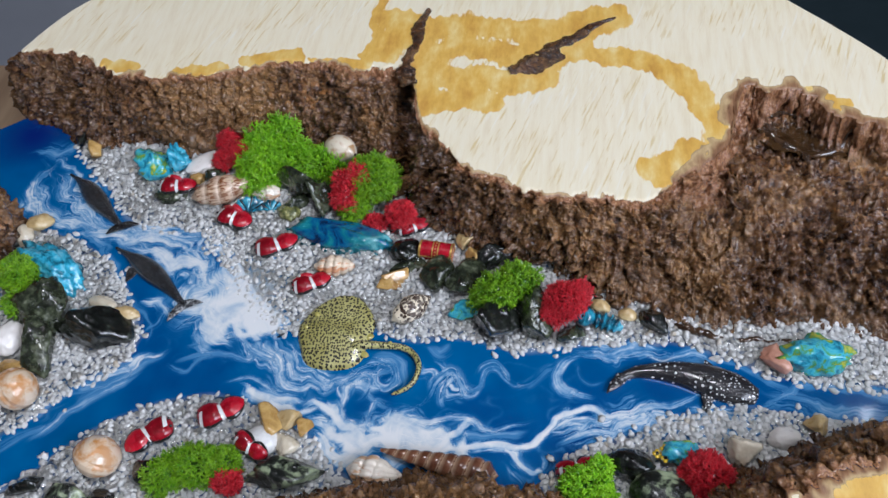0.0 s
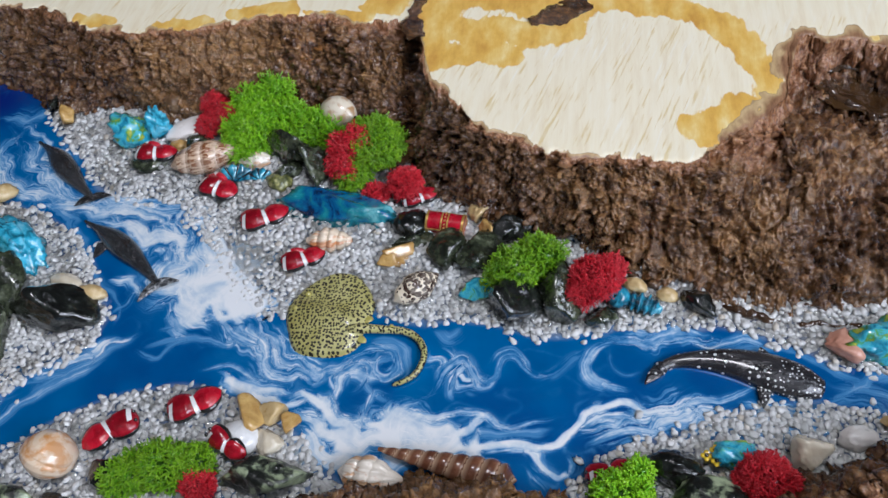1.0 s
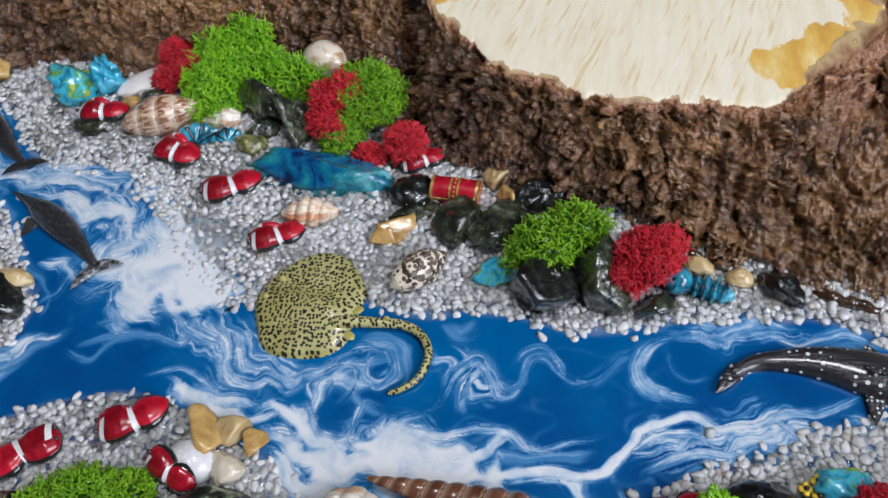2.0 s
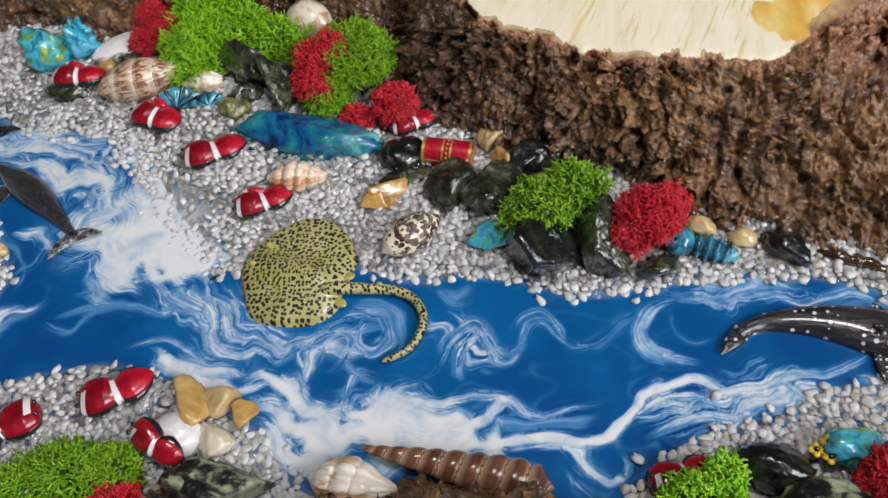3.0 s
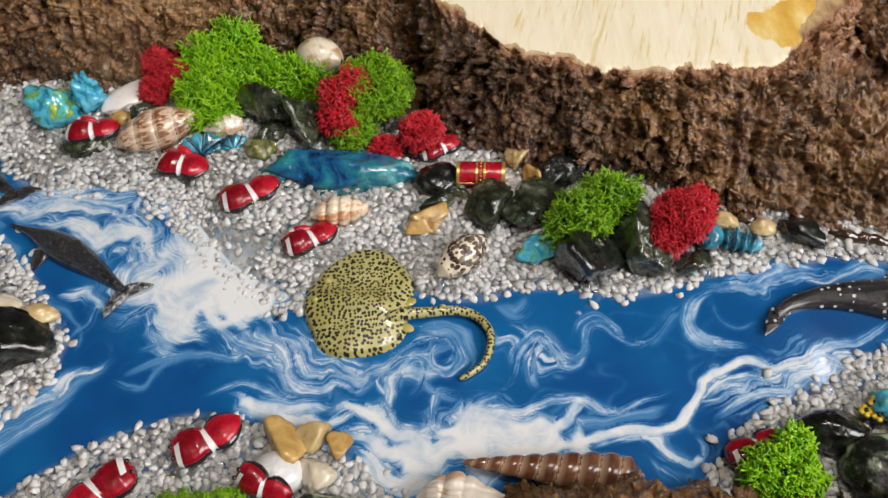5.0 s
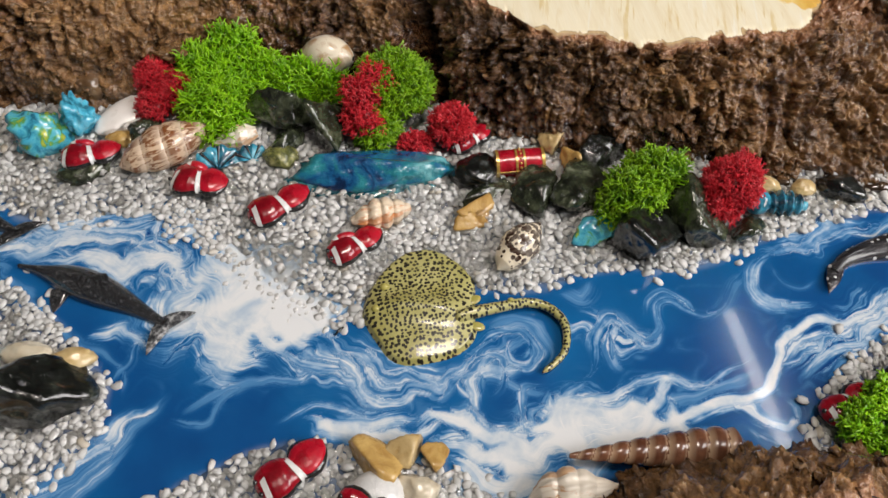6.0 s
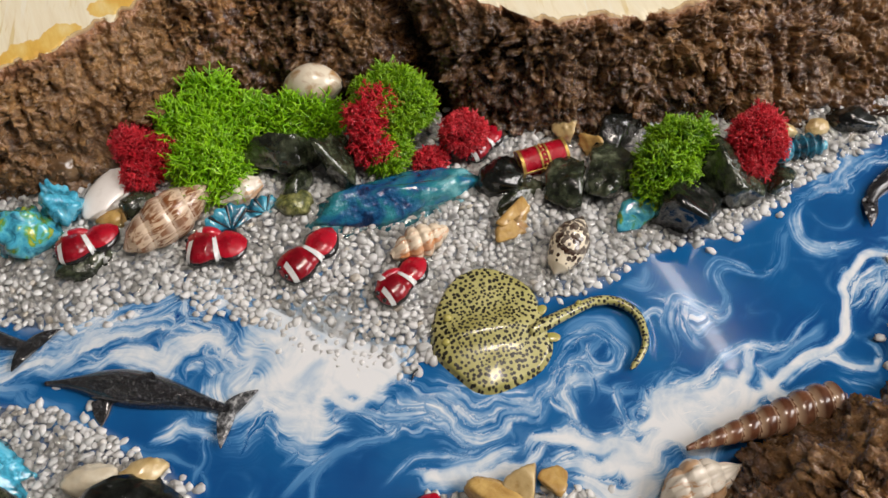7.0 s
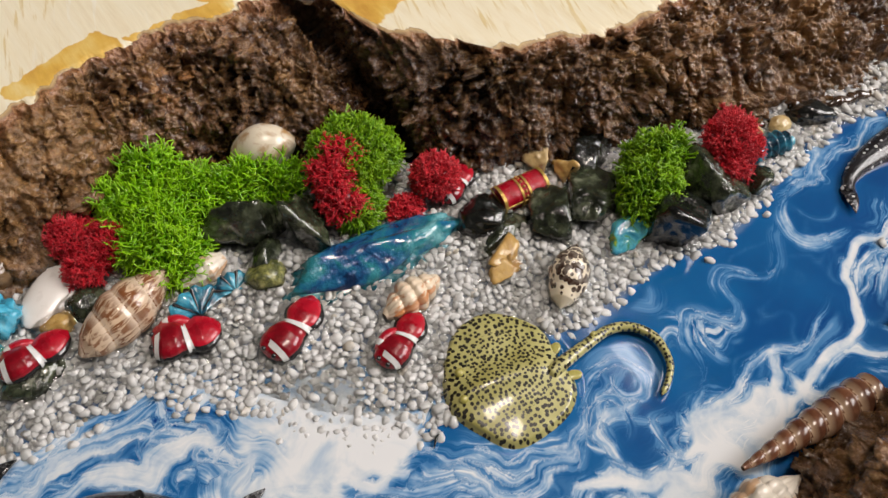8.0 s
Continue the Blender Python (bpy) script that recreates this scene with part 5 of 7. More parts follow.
# ---------------------------------------------------------------- gravel
def gravel():
    rng = np.random.default_rng(4)
    pts = []
    for layer in range(2):
        s = 2.2
        gx, gy = np.meshgrid(np.arange(-180, 292, s), np.arange(-100, 126, s * 0.87), indexing="ij")
        gx = gx + (np.arange(gx.shape[1]) % 2)[None] * s / 2 + layer * 1.3
        p = np.stack([gx.ravel(), gy.ravel()], 1) + rng.normal(0, 0.5, (gx.size, 2))
        probe = p + rng.normal(0, 1.5, p.shape)
        ok = bank(probe)
        ok |= bank(p + rng.normal(0, 5.0, p.shape)) & (rng.random(len(p)) < 0.05)
        if layer:
            ok &= rng.random(len(p)) < 0.15
        else:
            ok |= bank(p + np.array([5.0, 6.0]) + rng.normal(0, 2.5, p.shape)) & (p[:, 0] > -62) & (p[:, 0] < 2) & (p[:, 1] > 0)
        p = p[ok]
        pts.append(np.c_[p, np.full(len(p), 0.08 + 0.75 * layer) + rng.normal(0, 0.2, len(p))])
    p = np.concatenate(pts)
    p[:, 2] += 1.9 * rise_at(p[:, :2])
    foam = BAND.reshape(PX.shape)[np.clip(((p[:, 0] - GX[0]) / CELL).astype(int), 0, len(GX) - 1), np.clip(((p[:, 1] - GY[0]) / CELL).astype(int), 0, len(GY) - 1)]
    p[:, 2] -= 0.85 * step(0.35, 1.0, foam) * (1 - step(0.1, 0.5, rise_at(p[:, :2])))
    p = p[~inside(p[:, :2], SUNK)]
    bv, bf = GRAIN
    shapes = []
    for k in range(18):
        d = rng.normal(size=(11, 3))
        d /= np.linalg.norm(d, axis=1, keepdims=True)
        r = np.min(np.where(bv @ d.T > 0.05, rng.uniform(0.62, 0.96, 11)[None] / np.maximum(bv @ d.T, 0.05), 9), axis=1)
        shapes.append(bv * (0.80 * np.minimum(r, 1.2) + 0.14)[:, None] * rng.normal(1, 0.07, (len(bv), 1)))
    n = len(p)
    kind = rng.integers(0, 18, n)
    size = rng.uniform(1.25, 1.95, n)
    v = np.array(shapes)[kind] * np.stack([size * rng.uniform(1.0, 1.45, n), size * rng.uniform(0.8, 1.0, n), size * rng.uniform(0.40, 0.56, n)], 1)[:, None]
    a, b = rng.uniform(0, 2 * np.pi, n), rng.normal(0, 0.35, n)
    ca, sa, cb, sb = np.cos(a)[:, None], np.sin(a)[:, None], np.cos(b)[:, None], np.sin(b)[:, None]
    x, y, z = v[..., 0], v[..., 1], v[..., 2]
    x, z = x * cb + z * sb, -x * sb + z * cb
    x, y = x * ca - y * sa, x * sa + y * ca
    v = np.stack([x, y, z], 2) + p[:, None]
    f = bf[None] + (np.arange(n) * len(bv))[:, None, None]
    return mesh("gravel", v.reshape(-1, 3), f.reshape(-1, 4), GRAVEL, True)


single("gravel", gravel(), 0, 0, 0, 0, "small white and grey translucent quartz gravel along the banks", "gravel", kind="stuff")


# ---------------------------------------------------------------- moss
def tuft(blob, count, mat, seed, length, thick, loose=0.35):
    """A cushion of reindeer moss: forked coral-like threads that stand out of a lumpy core."""
    rng = np.random.default_rng(seed)
    x, y, z, a, b, c = blob
    half = np.array([a, b, c], float)
    v0, f0 = ICO[3]
    w = v0 * half * 0.56
    w = w * (1 + 0.2 * fbm(w, 4.0, seed))[:, None] + np.array([x, y, z])
    # Core and thread roots coloured dark for the shade inside; paler tips are pigment.
    pieces, shaded_tone = [(w, f0)], [np.full(len(w), 0.04)]
    d = rng.normal(size=(count, 3))
    d[:, 2] = np.abs(d[:, 2]) * 0.9 - 0.25
    d /= np.linalg.norm(d, axis=1, keepdims=True)
    f1, f2, own = worley(d * half, length * 0.95, seed + 3)
    lump = 0.84 - 0.34 * np.clip(f1, 0, 1.1)
    p = np.array([x, y, z]) + d * half * lump[:, None] - d * length * 0.3
    grow = d / half
    grow /= np.linalg.norm(grow, axis=1, keepdims=True)

    def way(g, spread):
        h = g + rng.normal(0, spread, g.shape)
        return h / np.linalg.norm(h, axis=1, keepdims=True)

    ln = (length * rng.uniform(0.6, 1.1, count))[:, None]
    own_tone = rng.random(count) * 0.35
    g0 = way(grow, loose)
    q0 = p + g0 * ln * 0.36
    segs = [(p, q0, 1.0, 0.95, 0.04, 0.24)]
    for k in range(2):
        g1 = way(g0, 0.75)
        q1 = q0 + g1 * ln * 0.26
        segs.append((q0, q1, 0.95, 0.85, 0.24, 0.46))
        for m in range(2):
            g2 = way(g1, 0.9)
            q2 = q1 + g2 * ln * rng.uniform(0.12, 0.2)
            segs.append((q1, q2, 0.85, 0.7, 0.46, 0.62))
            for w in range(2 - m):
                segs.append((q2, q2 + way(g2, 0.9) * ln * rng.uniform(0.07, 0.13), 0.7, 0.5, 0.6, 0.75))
    for a0, b0, r0, r1, t0, t1 in segs:
        a0, b0 = np.maximum(a0, [-1e9, -1e9, 0.2]), np.maximum(b0, [-1e9, -1e9, 0.2])
        u = b0 - a0
        u = u / np.maximum(np.linalg.norm(u, axis=1, keepdims=True), 1e-9)
        s = np.cross(u, rng.normal(size=u.shape))
        s /= np.maximum(np.linalg.norm(s, axis=1, keepdims=True), 1e-9)
        t = np.cross(u, s)
        ring = []
        for q, r in ((a0, r0 * thick), (b0, r1 * thick)):
            for k in range(3):
                ring.append(q + r * (s * math.cos(2.0944 * k) + t * math.sin(2.0944 * k)))
        one = np.array([[0, 1, 4], [0, 4, 3], [1, 2, 5], [1, 5, 4], [2, 0, 3], [2, 3, 5], [3, 4, 5]][:7 if r1 < 0.6 else 6])
        pieces.append((np.stack(ring, 1).reshape(-1, 3), (one[None] + (np.arange(count) * 6)[:, None, None]).reshape(-1, 3)))
        shaded_tone.append((own_tone[:, None] + np.array([t0, t0, t0, t1, t1, t1])[None]).ravel())
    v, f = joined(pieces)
    return mesh("tuft", v, f, mat, True, {"tip": np.clip(np.concatenate(shaded_tone), 0, 1)})


def moss_clump(x, y, blobs, count, mat, seed, label, length=5.0, thick=0.34, loose=0.35):
    clump = base("moss_clump", x, y, 0, 0, label, "moss", "moss clumps on the banks")
    area = np.array([a * b + a * c + b * c for _, _, _, a, b, c in blobs], float)
    for i, (blob, part_area) in enumerate(zip(blobs, area)):
        child("tuft", tuft(blob, int(count * part_area / area.sum()), mat, 100 * seed + i, length, thick, loose), clump)
    return clump


GREEN_L, RED_L = "bright green reindeer moss clump on the gravel bank", "crimson dyed reindeer moss clump beside the stones"
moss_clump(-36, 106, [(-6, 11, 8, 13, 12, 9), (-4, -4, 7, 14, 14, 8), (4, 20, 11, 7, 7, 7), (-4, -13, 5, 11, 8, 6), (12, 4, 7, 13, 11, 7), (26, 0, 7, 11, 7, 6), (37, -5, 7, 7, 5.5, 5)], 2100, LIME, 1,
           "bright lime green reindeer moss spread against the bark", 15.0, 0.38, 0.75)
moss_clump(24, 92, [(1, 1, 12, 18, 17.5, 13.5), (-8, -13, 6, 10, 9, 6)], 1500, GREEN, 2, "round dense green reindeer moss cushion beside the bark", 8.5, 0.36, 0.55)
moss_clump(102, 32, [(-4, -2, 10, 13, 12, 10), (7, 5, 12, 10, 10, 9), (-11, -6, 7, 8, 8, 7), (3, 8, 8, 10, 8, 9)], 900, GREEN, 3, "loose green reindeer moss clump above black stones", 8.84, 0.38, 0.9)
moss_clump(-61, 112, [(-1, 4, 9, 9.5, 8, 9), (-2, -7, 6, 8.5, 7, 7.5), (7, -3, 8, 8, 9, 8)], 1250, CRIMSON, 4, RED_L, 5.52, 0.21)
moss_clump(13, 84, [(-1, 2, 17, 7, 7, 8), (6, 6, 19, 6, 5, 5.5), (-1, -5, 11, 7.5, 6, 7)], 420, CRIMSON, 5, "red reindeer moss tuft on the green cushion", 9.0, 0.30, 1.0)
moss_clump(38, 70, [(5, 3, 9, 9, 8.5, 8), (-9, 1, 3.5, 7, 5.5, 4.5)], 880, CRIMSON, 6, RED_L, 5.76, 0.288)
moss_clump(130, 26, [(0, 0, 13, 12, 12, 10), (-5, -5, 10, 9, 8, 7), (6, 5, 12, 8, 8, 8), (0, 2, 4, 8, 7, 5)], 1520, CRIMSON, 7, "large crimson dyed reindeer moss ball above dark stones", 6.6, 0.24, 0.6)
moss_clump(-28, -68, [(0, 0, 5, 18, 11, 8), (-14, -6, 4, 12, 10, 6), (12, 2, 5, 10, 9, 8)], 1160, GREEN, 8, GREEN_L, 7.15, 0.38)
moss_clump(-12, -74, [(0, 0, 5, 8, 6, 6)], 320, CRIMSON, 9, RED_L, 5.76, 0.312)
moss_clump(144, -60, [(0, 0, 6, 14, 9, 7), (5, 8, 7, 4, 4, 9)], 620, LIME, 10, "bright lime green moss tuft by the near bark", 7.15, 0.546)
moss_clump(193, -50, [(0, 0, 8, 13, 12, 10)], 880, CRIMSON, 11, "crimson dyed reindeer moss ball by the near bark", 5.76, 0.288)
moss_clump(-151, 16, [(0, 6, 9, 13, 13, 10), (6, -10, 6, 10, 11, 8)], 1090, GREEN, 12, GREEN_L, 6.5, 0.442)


# ---------------------------------------------------------------- stones
def rock(a, b, c, mat, seed, cuts=13, hard=1.0, rough=0.09, level=4):
    """A broken stone with half sizes a, b, c: planes cut from a ball, edges worn."""
    rng = np.random.default_rng(seed)
    v, f = ICO[level]
    d = rng.normal(size=(cuts, 3))
    d /= np.linalg.norm(d, axis=1, keepdims=True)
    if cuts == 4:
        turn = np.array(Euler(rng.uniform(0, 6.28, 3)).to_matrix())
        d = (np.array([[1, 1, 1], [1, -1, -1], [-1, 1, -1], [-1, -1, 1]]) / math.sqrt(3)) @ turn.T
    h = rng.uniform(0.46, 0.66, cuts) if cuts == 4 else rng.uniform(0.30, 0.62, cuts) if cuts <= 12 else rng.uniform(0.40, 0.70, cuts)
    r = np.full(len(v), 1.0)
    for n, k in zip(d, h):
        dot = v @ n
        cap = np.where(dot > 0.02, k / np.maximum(dot, 0.02), 9)
        r = np.minimum(r, cap) if hard >= 1 else np.minimum(r, 1 + (np.minimum(cap, 1) - 1) * hard)
    r = r * (1 + rough * fbm(v * 3, 1.6, seed) + rough * (0.5 - np.abs(fbm(v * 3, 1.1, seed + 5, 4))) * min(1.0, 0.2 + hard))
    r = r * (1 + 0.55 * rough * fbm(v * 7, 1.0, seed + 8, 3))
    k = 1.14 / np.percentile(r, 90)
    return mesh("stone", v * (k * r)[:, None] * np.array([a, b, c]), f, mat, True)


def stone(name, x, y, z, a, b, c, turn, mat, seed, label, category="stone", cuts=11, hard=1.0, rough=0.15, tilt=(0, 0), group="stones on the banks"):
    return single(name, rock(a, b, c, mat, seed, cuts, hard, rough), x, y, z, turn, label, category, group, tilt)


BLACK_L, GREEN_S = "wet glossy black angular stone on the gravel", "wet dark green angular stone on the gravel"
stone("stone", 47.5, 55, 3.5, 9.0, 6.8, 5.6, 5, STONE_BLACK, 1, "smooth glossy black pebble beside the chest", hard=0.5)
stone("stone", 50.5, 46, 2.0, 10.5, 5.2, 4.0, 14, STONE_GREEN, 2, "flat dark green stone on the gravel")
stone("stone", 66, 40, 3.8, 9.6, 8.6, 7.2, 20, STONE_GREEN, 3, GREEN_S)
stone("stone", 80, 36.5, 4.8, 9.2, 9.8, 9.0, -10, STONE_GREEN, 4, "wet dark grey stone with pale veins")
stone("stone", 97, 17, 5.2, 11.5, 10.5, 11.5, 40, STONE_BLACK, 205, BLACK_L, cuts=14)
stone("stone", 117, 19.5, 6.0, 8.0, 12.0, 13.0, 28, STONE_GREEN, 206, "long wet blackish green stone leaning towards the water", cuts=14)
stone("stone", 132, 13, 2.8, 7.0, 6.0, 4.2, 0, STONE_GREEN, 7, GREEN_S)
stone("stone", 172, 24.5, 3.0, 9.0, 6.0, 4.8, -25, STONE_BLACK, 8, "wet black and green stone by the bark", hard=0.8)
stone("stone", 92, 55, 5.0, 9.0, 6.5, 7.0, 0, STONE_BLACK, 109, BLACK_L)
stone("stone", -13, 89, 6.5, 14.0, 9.5, 10.5, 8, STONE_GREEN, 10, "large wet dark green stone under the moss")
stone("stone", -0.5, 81, 6.0, 7.4, 8.5, 10.5, -12, STONE_GREEN, 11, GREEN_S)
stone("stone", -19, 74.5, 2.6, 6.2, 5.4, 4.6, 0, STONE_OLIVE, 12, "small olive green knobbly pebble", hard=0.4, rough=0.12)
stone("stone", -15, 80.5, 3.6, 7.5, 5.0, 5.6, 30, STONE_GREEN, 13, "small dark olive stone", hard=0.7)
stone("stone", -68, 97, 2.4, 6.5, 5.0, 4.6, 15, STONE_GREEN, 14, GREEN_S, hard=0.6)
stone("pebble", -77, 94.5, 1.8, 5.4, 3.6, 3.2, -10, OCHRE, 15, "brown ochre pebble on the gravel", "pebble", hard=0.4)
stone("stone", -87, 84, 1.5, 11.0, 6.6, 3.6, 0, STONE_GREEN, 16, "flat green stone under the red fish", hard=0.7)
stone("pebble", -74.5, 105.5, 3.6, 11.8, 6.2, 2.4, 36, MILK, 17, "smooth white oblong pebble against the bark", "pebble", hard=0.04, rough=0.015)
stone("pebble", -86, 118, 7.5, 6.6, 5.0, 5.4, 0, UMBER, 18, "brown rounded pebble in the bark", "pebble", hard=0.3)
stone("ochre_stone", 44, 38, 2.4, 6.0, 3.8, 3.8, 12, OCHRE, 19, "ochre yellow angular stone chip on the gravel", cuts=12, rough=0.05)
stone("ochre_stone", 41.5, 34.5, 2.0, 5.0, 3.8, 3.2, -20, OCHRE, 120, "tan angular stone chip on the gravel", cuts=12, rough=0.05)
stone("pebble", 147.5, 30.5, 3.2, 4.8, 3.4, 3.0, -20, TAN, 21, "small tan pebble behind the skull", "pebble", hard=0.4)
stone("pebble", 160.5, 27.2, 2.6, 4.4, 3.0, 2.8, 0, TAN, 22, "small tan pebble by the bark", "pebble", hard=0.4)
stone("pink_stone", 225.5, 9.5, 3.6, 7.6, 5.0, 4.6, -14, PINK, 23, "pinkish brown angular stone on the gravel", cuts=12)
# west bank
stone("stone", -107, -5, 5.5, 19.5, 12.5, 13.0, -10, STONE_BLACK, 124, "large wet black angular stone", cuts=12)
stone("stone", -128, -15, 5.0, 12.0, 13.0, 10.0, 20, STONE_GREEN, 25, GREEN_S)
stone("stone", -132, 4, 6.0, 14.0, 12.0, 10.0, 0, STONE_GREEN, 26, "large wet dark green stone by the moss")
stone("pebble", -143, -14, 4.0, 6, 9, 6, 0, MILK, 27, "pale bluish white pebble", "pebble", hard=0.3)
stone("pebble", -102.5, 9.5, 2.6, 8.5, 4.4, 4.0, -24, CREAM, 28, "cream oblong pebble on the gravel", "pebble", hard=0.3)
stone("pebble", -89.5, 5.8, 2.4, 6.6, 4.0, 3.4, 8, TAN, 29, "tan oblong pebble on the gravel", "pebble", hard=0.3)
stone("pebble", -91.5, -1.2, 1.8, 4.0, 3.4, 3.0, 0, CREAM, 30, "small cream pebble on the gravel", "pebble", hard=0.4)
stone("pebble", -158, 57, 3.2, 7, 5, 4.4, 20, TAN, 31, "tan pebble beside the bark", "pebble", hard=0.4)
stone("pebble", -162, 48, 3.0, 5, 6, 4.4, 20, CREAM, 32, "cream pebble beside the bark", "pebble", hard=0.4)
stone("pebble", -134, -30, 3.0, 7, 5, 4.4, -10, OCHRE, 33, "orange brown pebble on the gravel", "pebble", hard=0.4)
# near banks
stone("ochre_stone", -1.5, -43.5, 3.0, 5.5, 9.0, 4.6, 35, OCHRE, 34, "ochre angular stone chip on the gravel", cuts=4, rough=0.05)
stone("ochre_stone", 8, -41.5, 2.6, 5.8, 4.6, 3.6, 15, TAN, 35, "tan angular stone chip in the foam", cuts=4, rough=0.05)
stone("ochre_stone", 15.5, -44.5, 2.2, 4.0, 4.2, 3.4, 0, OCHRE, 36, "small ochre stone chip in the foam", cuts=4, rough=0.05)
stone("pebble", 10.5, -54, 2.8, 6.0, 5.4, 4.2, 0, CREAM, 37, "cream pointed pebble on the gravel", "pebble", cuts=12, hard=0.7)
stone("stone", 13, -67, 3.5, 20.0, 9.5, 7.5, 8, STONE_GREY, 38, "grey green veined stone by the bark", rough=0.14)
stone("stone", 162, -47.5, 4.5, 8.8, 7.0, 6.6, 10, STONE_BLACK, 39, "dark rounded stone on the gravel", hard=0.5)
stone("stone", 174.5, -60.5, 5.0, 14.0, 9.5, 8.0, -8, STONE_GREY, 40, "grey green mottled rounded stone", hard=0.4)
stone("stone", -50, -74, 2.8, 8.0, 6.0, 5.0, 0, STONE_BLACK, 41, BLACK_L, hard=0.6)
stone("stone", -104, -84, 2.4, 7.0, 5.0, 4.6, 0, STONE_BLACK, 42, BLACK_L)
stone("stone", -86, -88, 2.4, 9.0, 6.0, 5.0, 30, STONE_GREY, 43, "grey stone at the near bank", hard=0.6)
stone("stone", -68, -86, 2.4, 8.0, 6.0, 5.0, 10, STONE_BLACK, 44, BLACK_L)
stone("pebble", 242, -22.5, 3.0, 6.4, 3.8, 3.4, -10, TAN, 45, "tan pebble at the near bank", "pebble", cuts=12)
stone("pebble", 208, -37, 6.0, 5.0, 7.5, 6.2, 20, CREAM, 46, "cream pointed stone by the bark", "pebble", cuts=12)
stone("pebble", 227, -29, 3.0, 6.0, 4.6, 4.2, 20, MILK, 47, "white worn stone by the bark", "pebble", hard=0.6)
stone("stone", 78, 62.5, 5.0, 4.6, 4.8, 4.6, 30, TAN, 48, "broken tan shell chip behind the chest", cuts=4)
stone("stone", 83.5, 53.5, 4.2, 4.0, 5.4, 4.8, -15, OCHRE, 49, "broken brown shell chip by the chest", cuts=4)
stone("stone", -146, 112, 2.5, 5, 9, 4, 25, OCHRE, 50, "brown bark chip at the water's edge", cuts=12)
stone("stone", -158, 119, 2.5, 5, 8, 4, 25, STONE_BLACK, 51, "dark stone at the water's edge", cuts=12)


# turquoise glazed pieces
def craggy(a, b, c, mat, seed, amount=0.34):
    v, f = ICO[4]
    f1, f2, own = worley(v * 2.2, 1.0, seed)
    r = np.ones(len(v))
    rng = np.random.default_rng(900 + seed)
    for cut in range(9):
        way = rng.normal(size=3)
        dot = v @ (way / np.linalg.norm(way))
        r = np.minimum(r, np.where(dot > 0.02, rng.uniform(0.55, 0.85) / np.maximum(dot, 0.02), 9))
    r = 1.18 * r + amount * (step(0, 0.4, f2 - f1) * own - 0.25) + 0.14 * fbm(v * 3, 1.2, seed)
    return mesh("glazed_rock", v * r[:, None] * np.array([a, b, c]), f, mat, True)


def crag(x, y, z, a, b, c, turn, mat, seed, label, tilt=(0, 0), amount=0.34):
    return single("glazed_rock", craggy(a, b, c, mat, seed, amount), x, y, z, turn, label, "glazed stone", "turquoise glazed stones", tilt)


crag(-104, 101, 4.0, 11, 9.5, 9, 10, TURQ_GREEN, 1, "turquoise and green glazed craggy stone on the gravel")
crag(-91, 103, 5.0, 5.5, 6.5, 10, 0, TURQ_PALE, 2, "pale turquoise glazed pointed stone")
crag(-137, 28, 6.5, 22, 9.5, 9.5, -34, TURQ_PALE, 3, "large turquoise glazed craggy stone by the moss")
crag(245, 11, 4.5, 14.5, 8, 7.5, 4, TURQ_GREEN, 4, "turquoise and yellow glazed stone by the bark")
crag(82.5, 22.5, 3.0, 7.8, 5.0, 4.0, 5, TURQ_GREEN, 5, "small turquoise and yellow glazed stone on the gravel", amount=0.12)
crag(184, -41, 4.0, 10, 5.5, 6.0, 6, TURQ_GREEN, 6, "blue green glazed stone by the near bank")
agate = base("agate_slab", 13.5, 62, 1.5, -9, "long glossy blue agate crystal with thin teal edges on gravel", "crystal")
slab_v, slab_f = ICO[4]
for name, half, up, k, seed, mat in (("crystal", (24, 8.2, 6.6), 2.2, 0.34, 77, BLUE_GLASS), ("thin_edge", (27.5, 10.4, 2.6), 0.6, 0.22, 87, TEAL_GLASS)):
    r = np.ones(len(slab_v))
    for nrm, h in (((0.2, 0.5, 0.84), 0.55), ((-0.3, -0.5, 0.8), 0.62), ((0.9, 0.2, 0.3), 0.86), ((-0.95, 0.2, 0.2), 0.9), ((0.5, -0.8, 0.3), 0.74), ((-0.5, 0.85, 0.2), 0.76), ((0.1, 0.0, 1.0), 0.66)):
        dot = slab_v @ (np.array(nrm) / np.linalg.norm(nrm))
        r = np.minimum(r, np.where(dot > 0.02, h / np.maximum(dot, 0.02), 9))
    r = r * (1.12 + 0.24 * fbm(slab_v * 3, 1.0, seed) + k * (0.5 - np.abs(fbm(slab_v * np.array([2.5, 8, 8]), 1.0, seed + 1))) + 0.09 * fbm(slab_v * 10, 1.0, seed + 2))
    child(name, mesh(name, slab_v * r[:, None] * np.array(half) + np.array([0, 0, up]), slab_f, mat, True), agate)


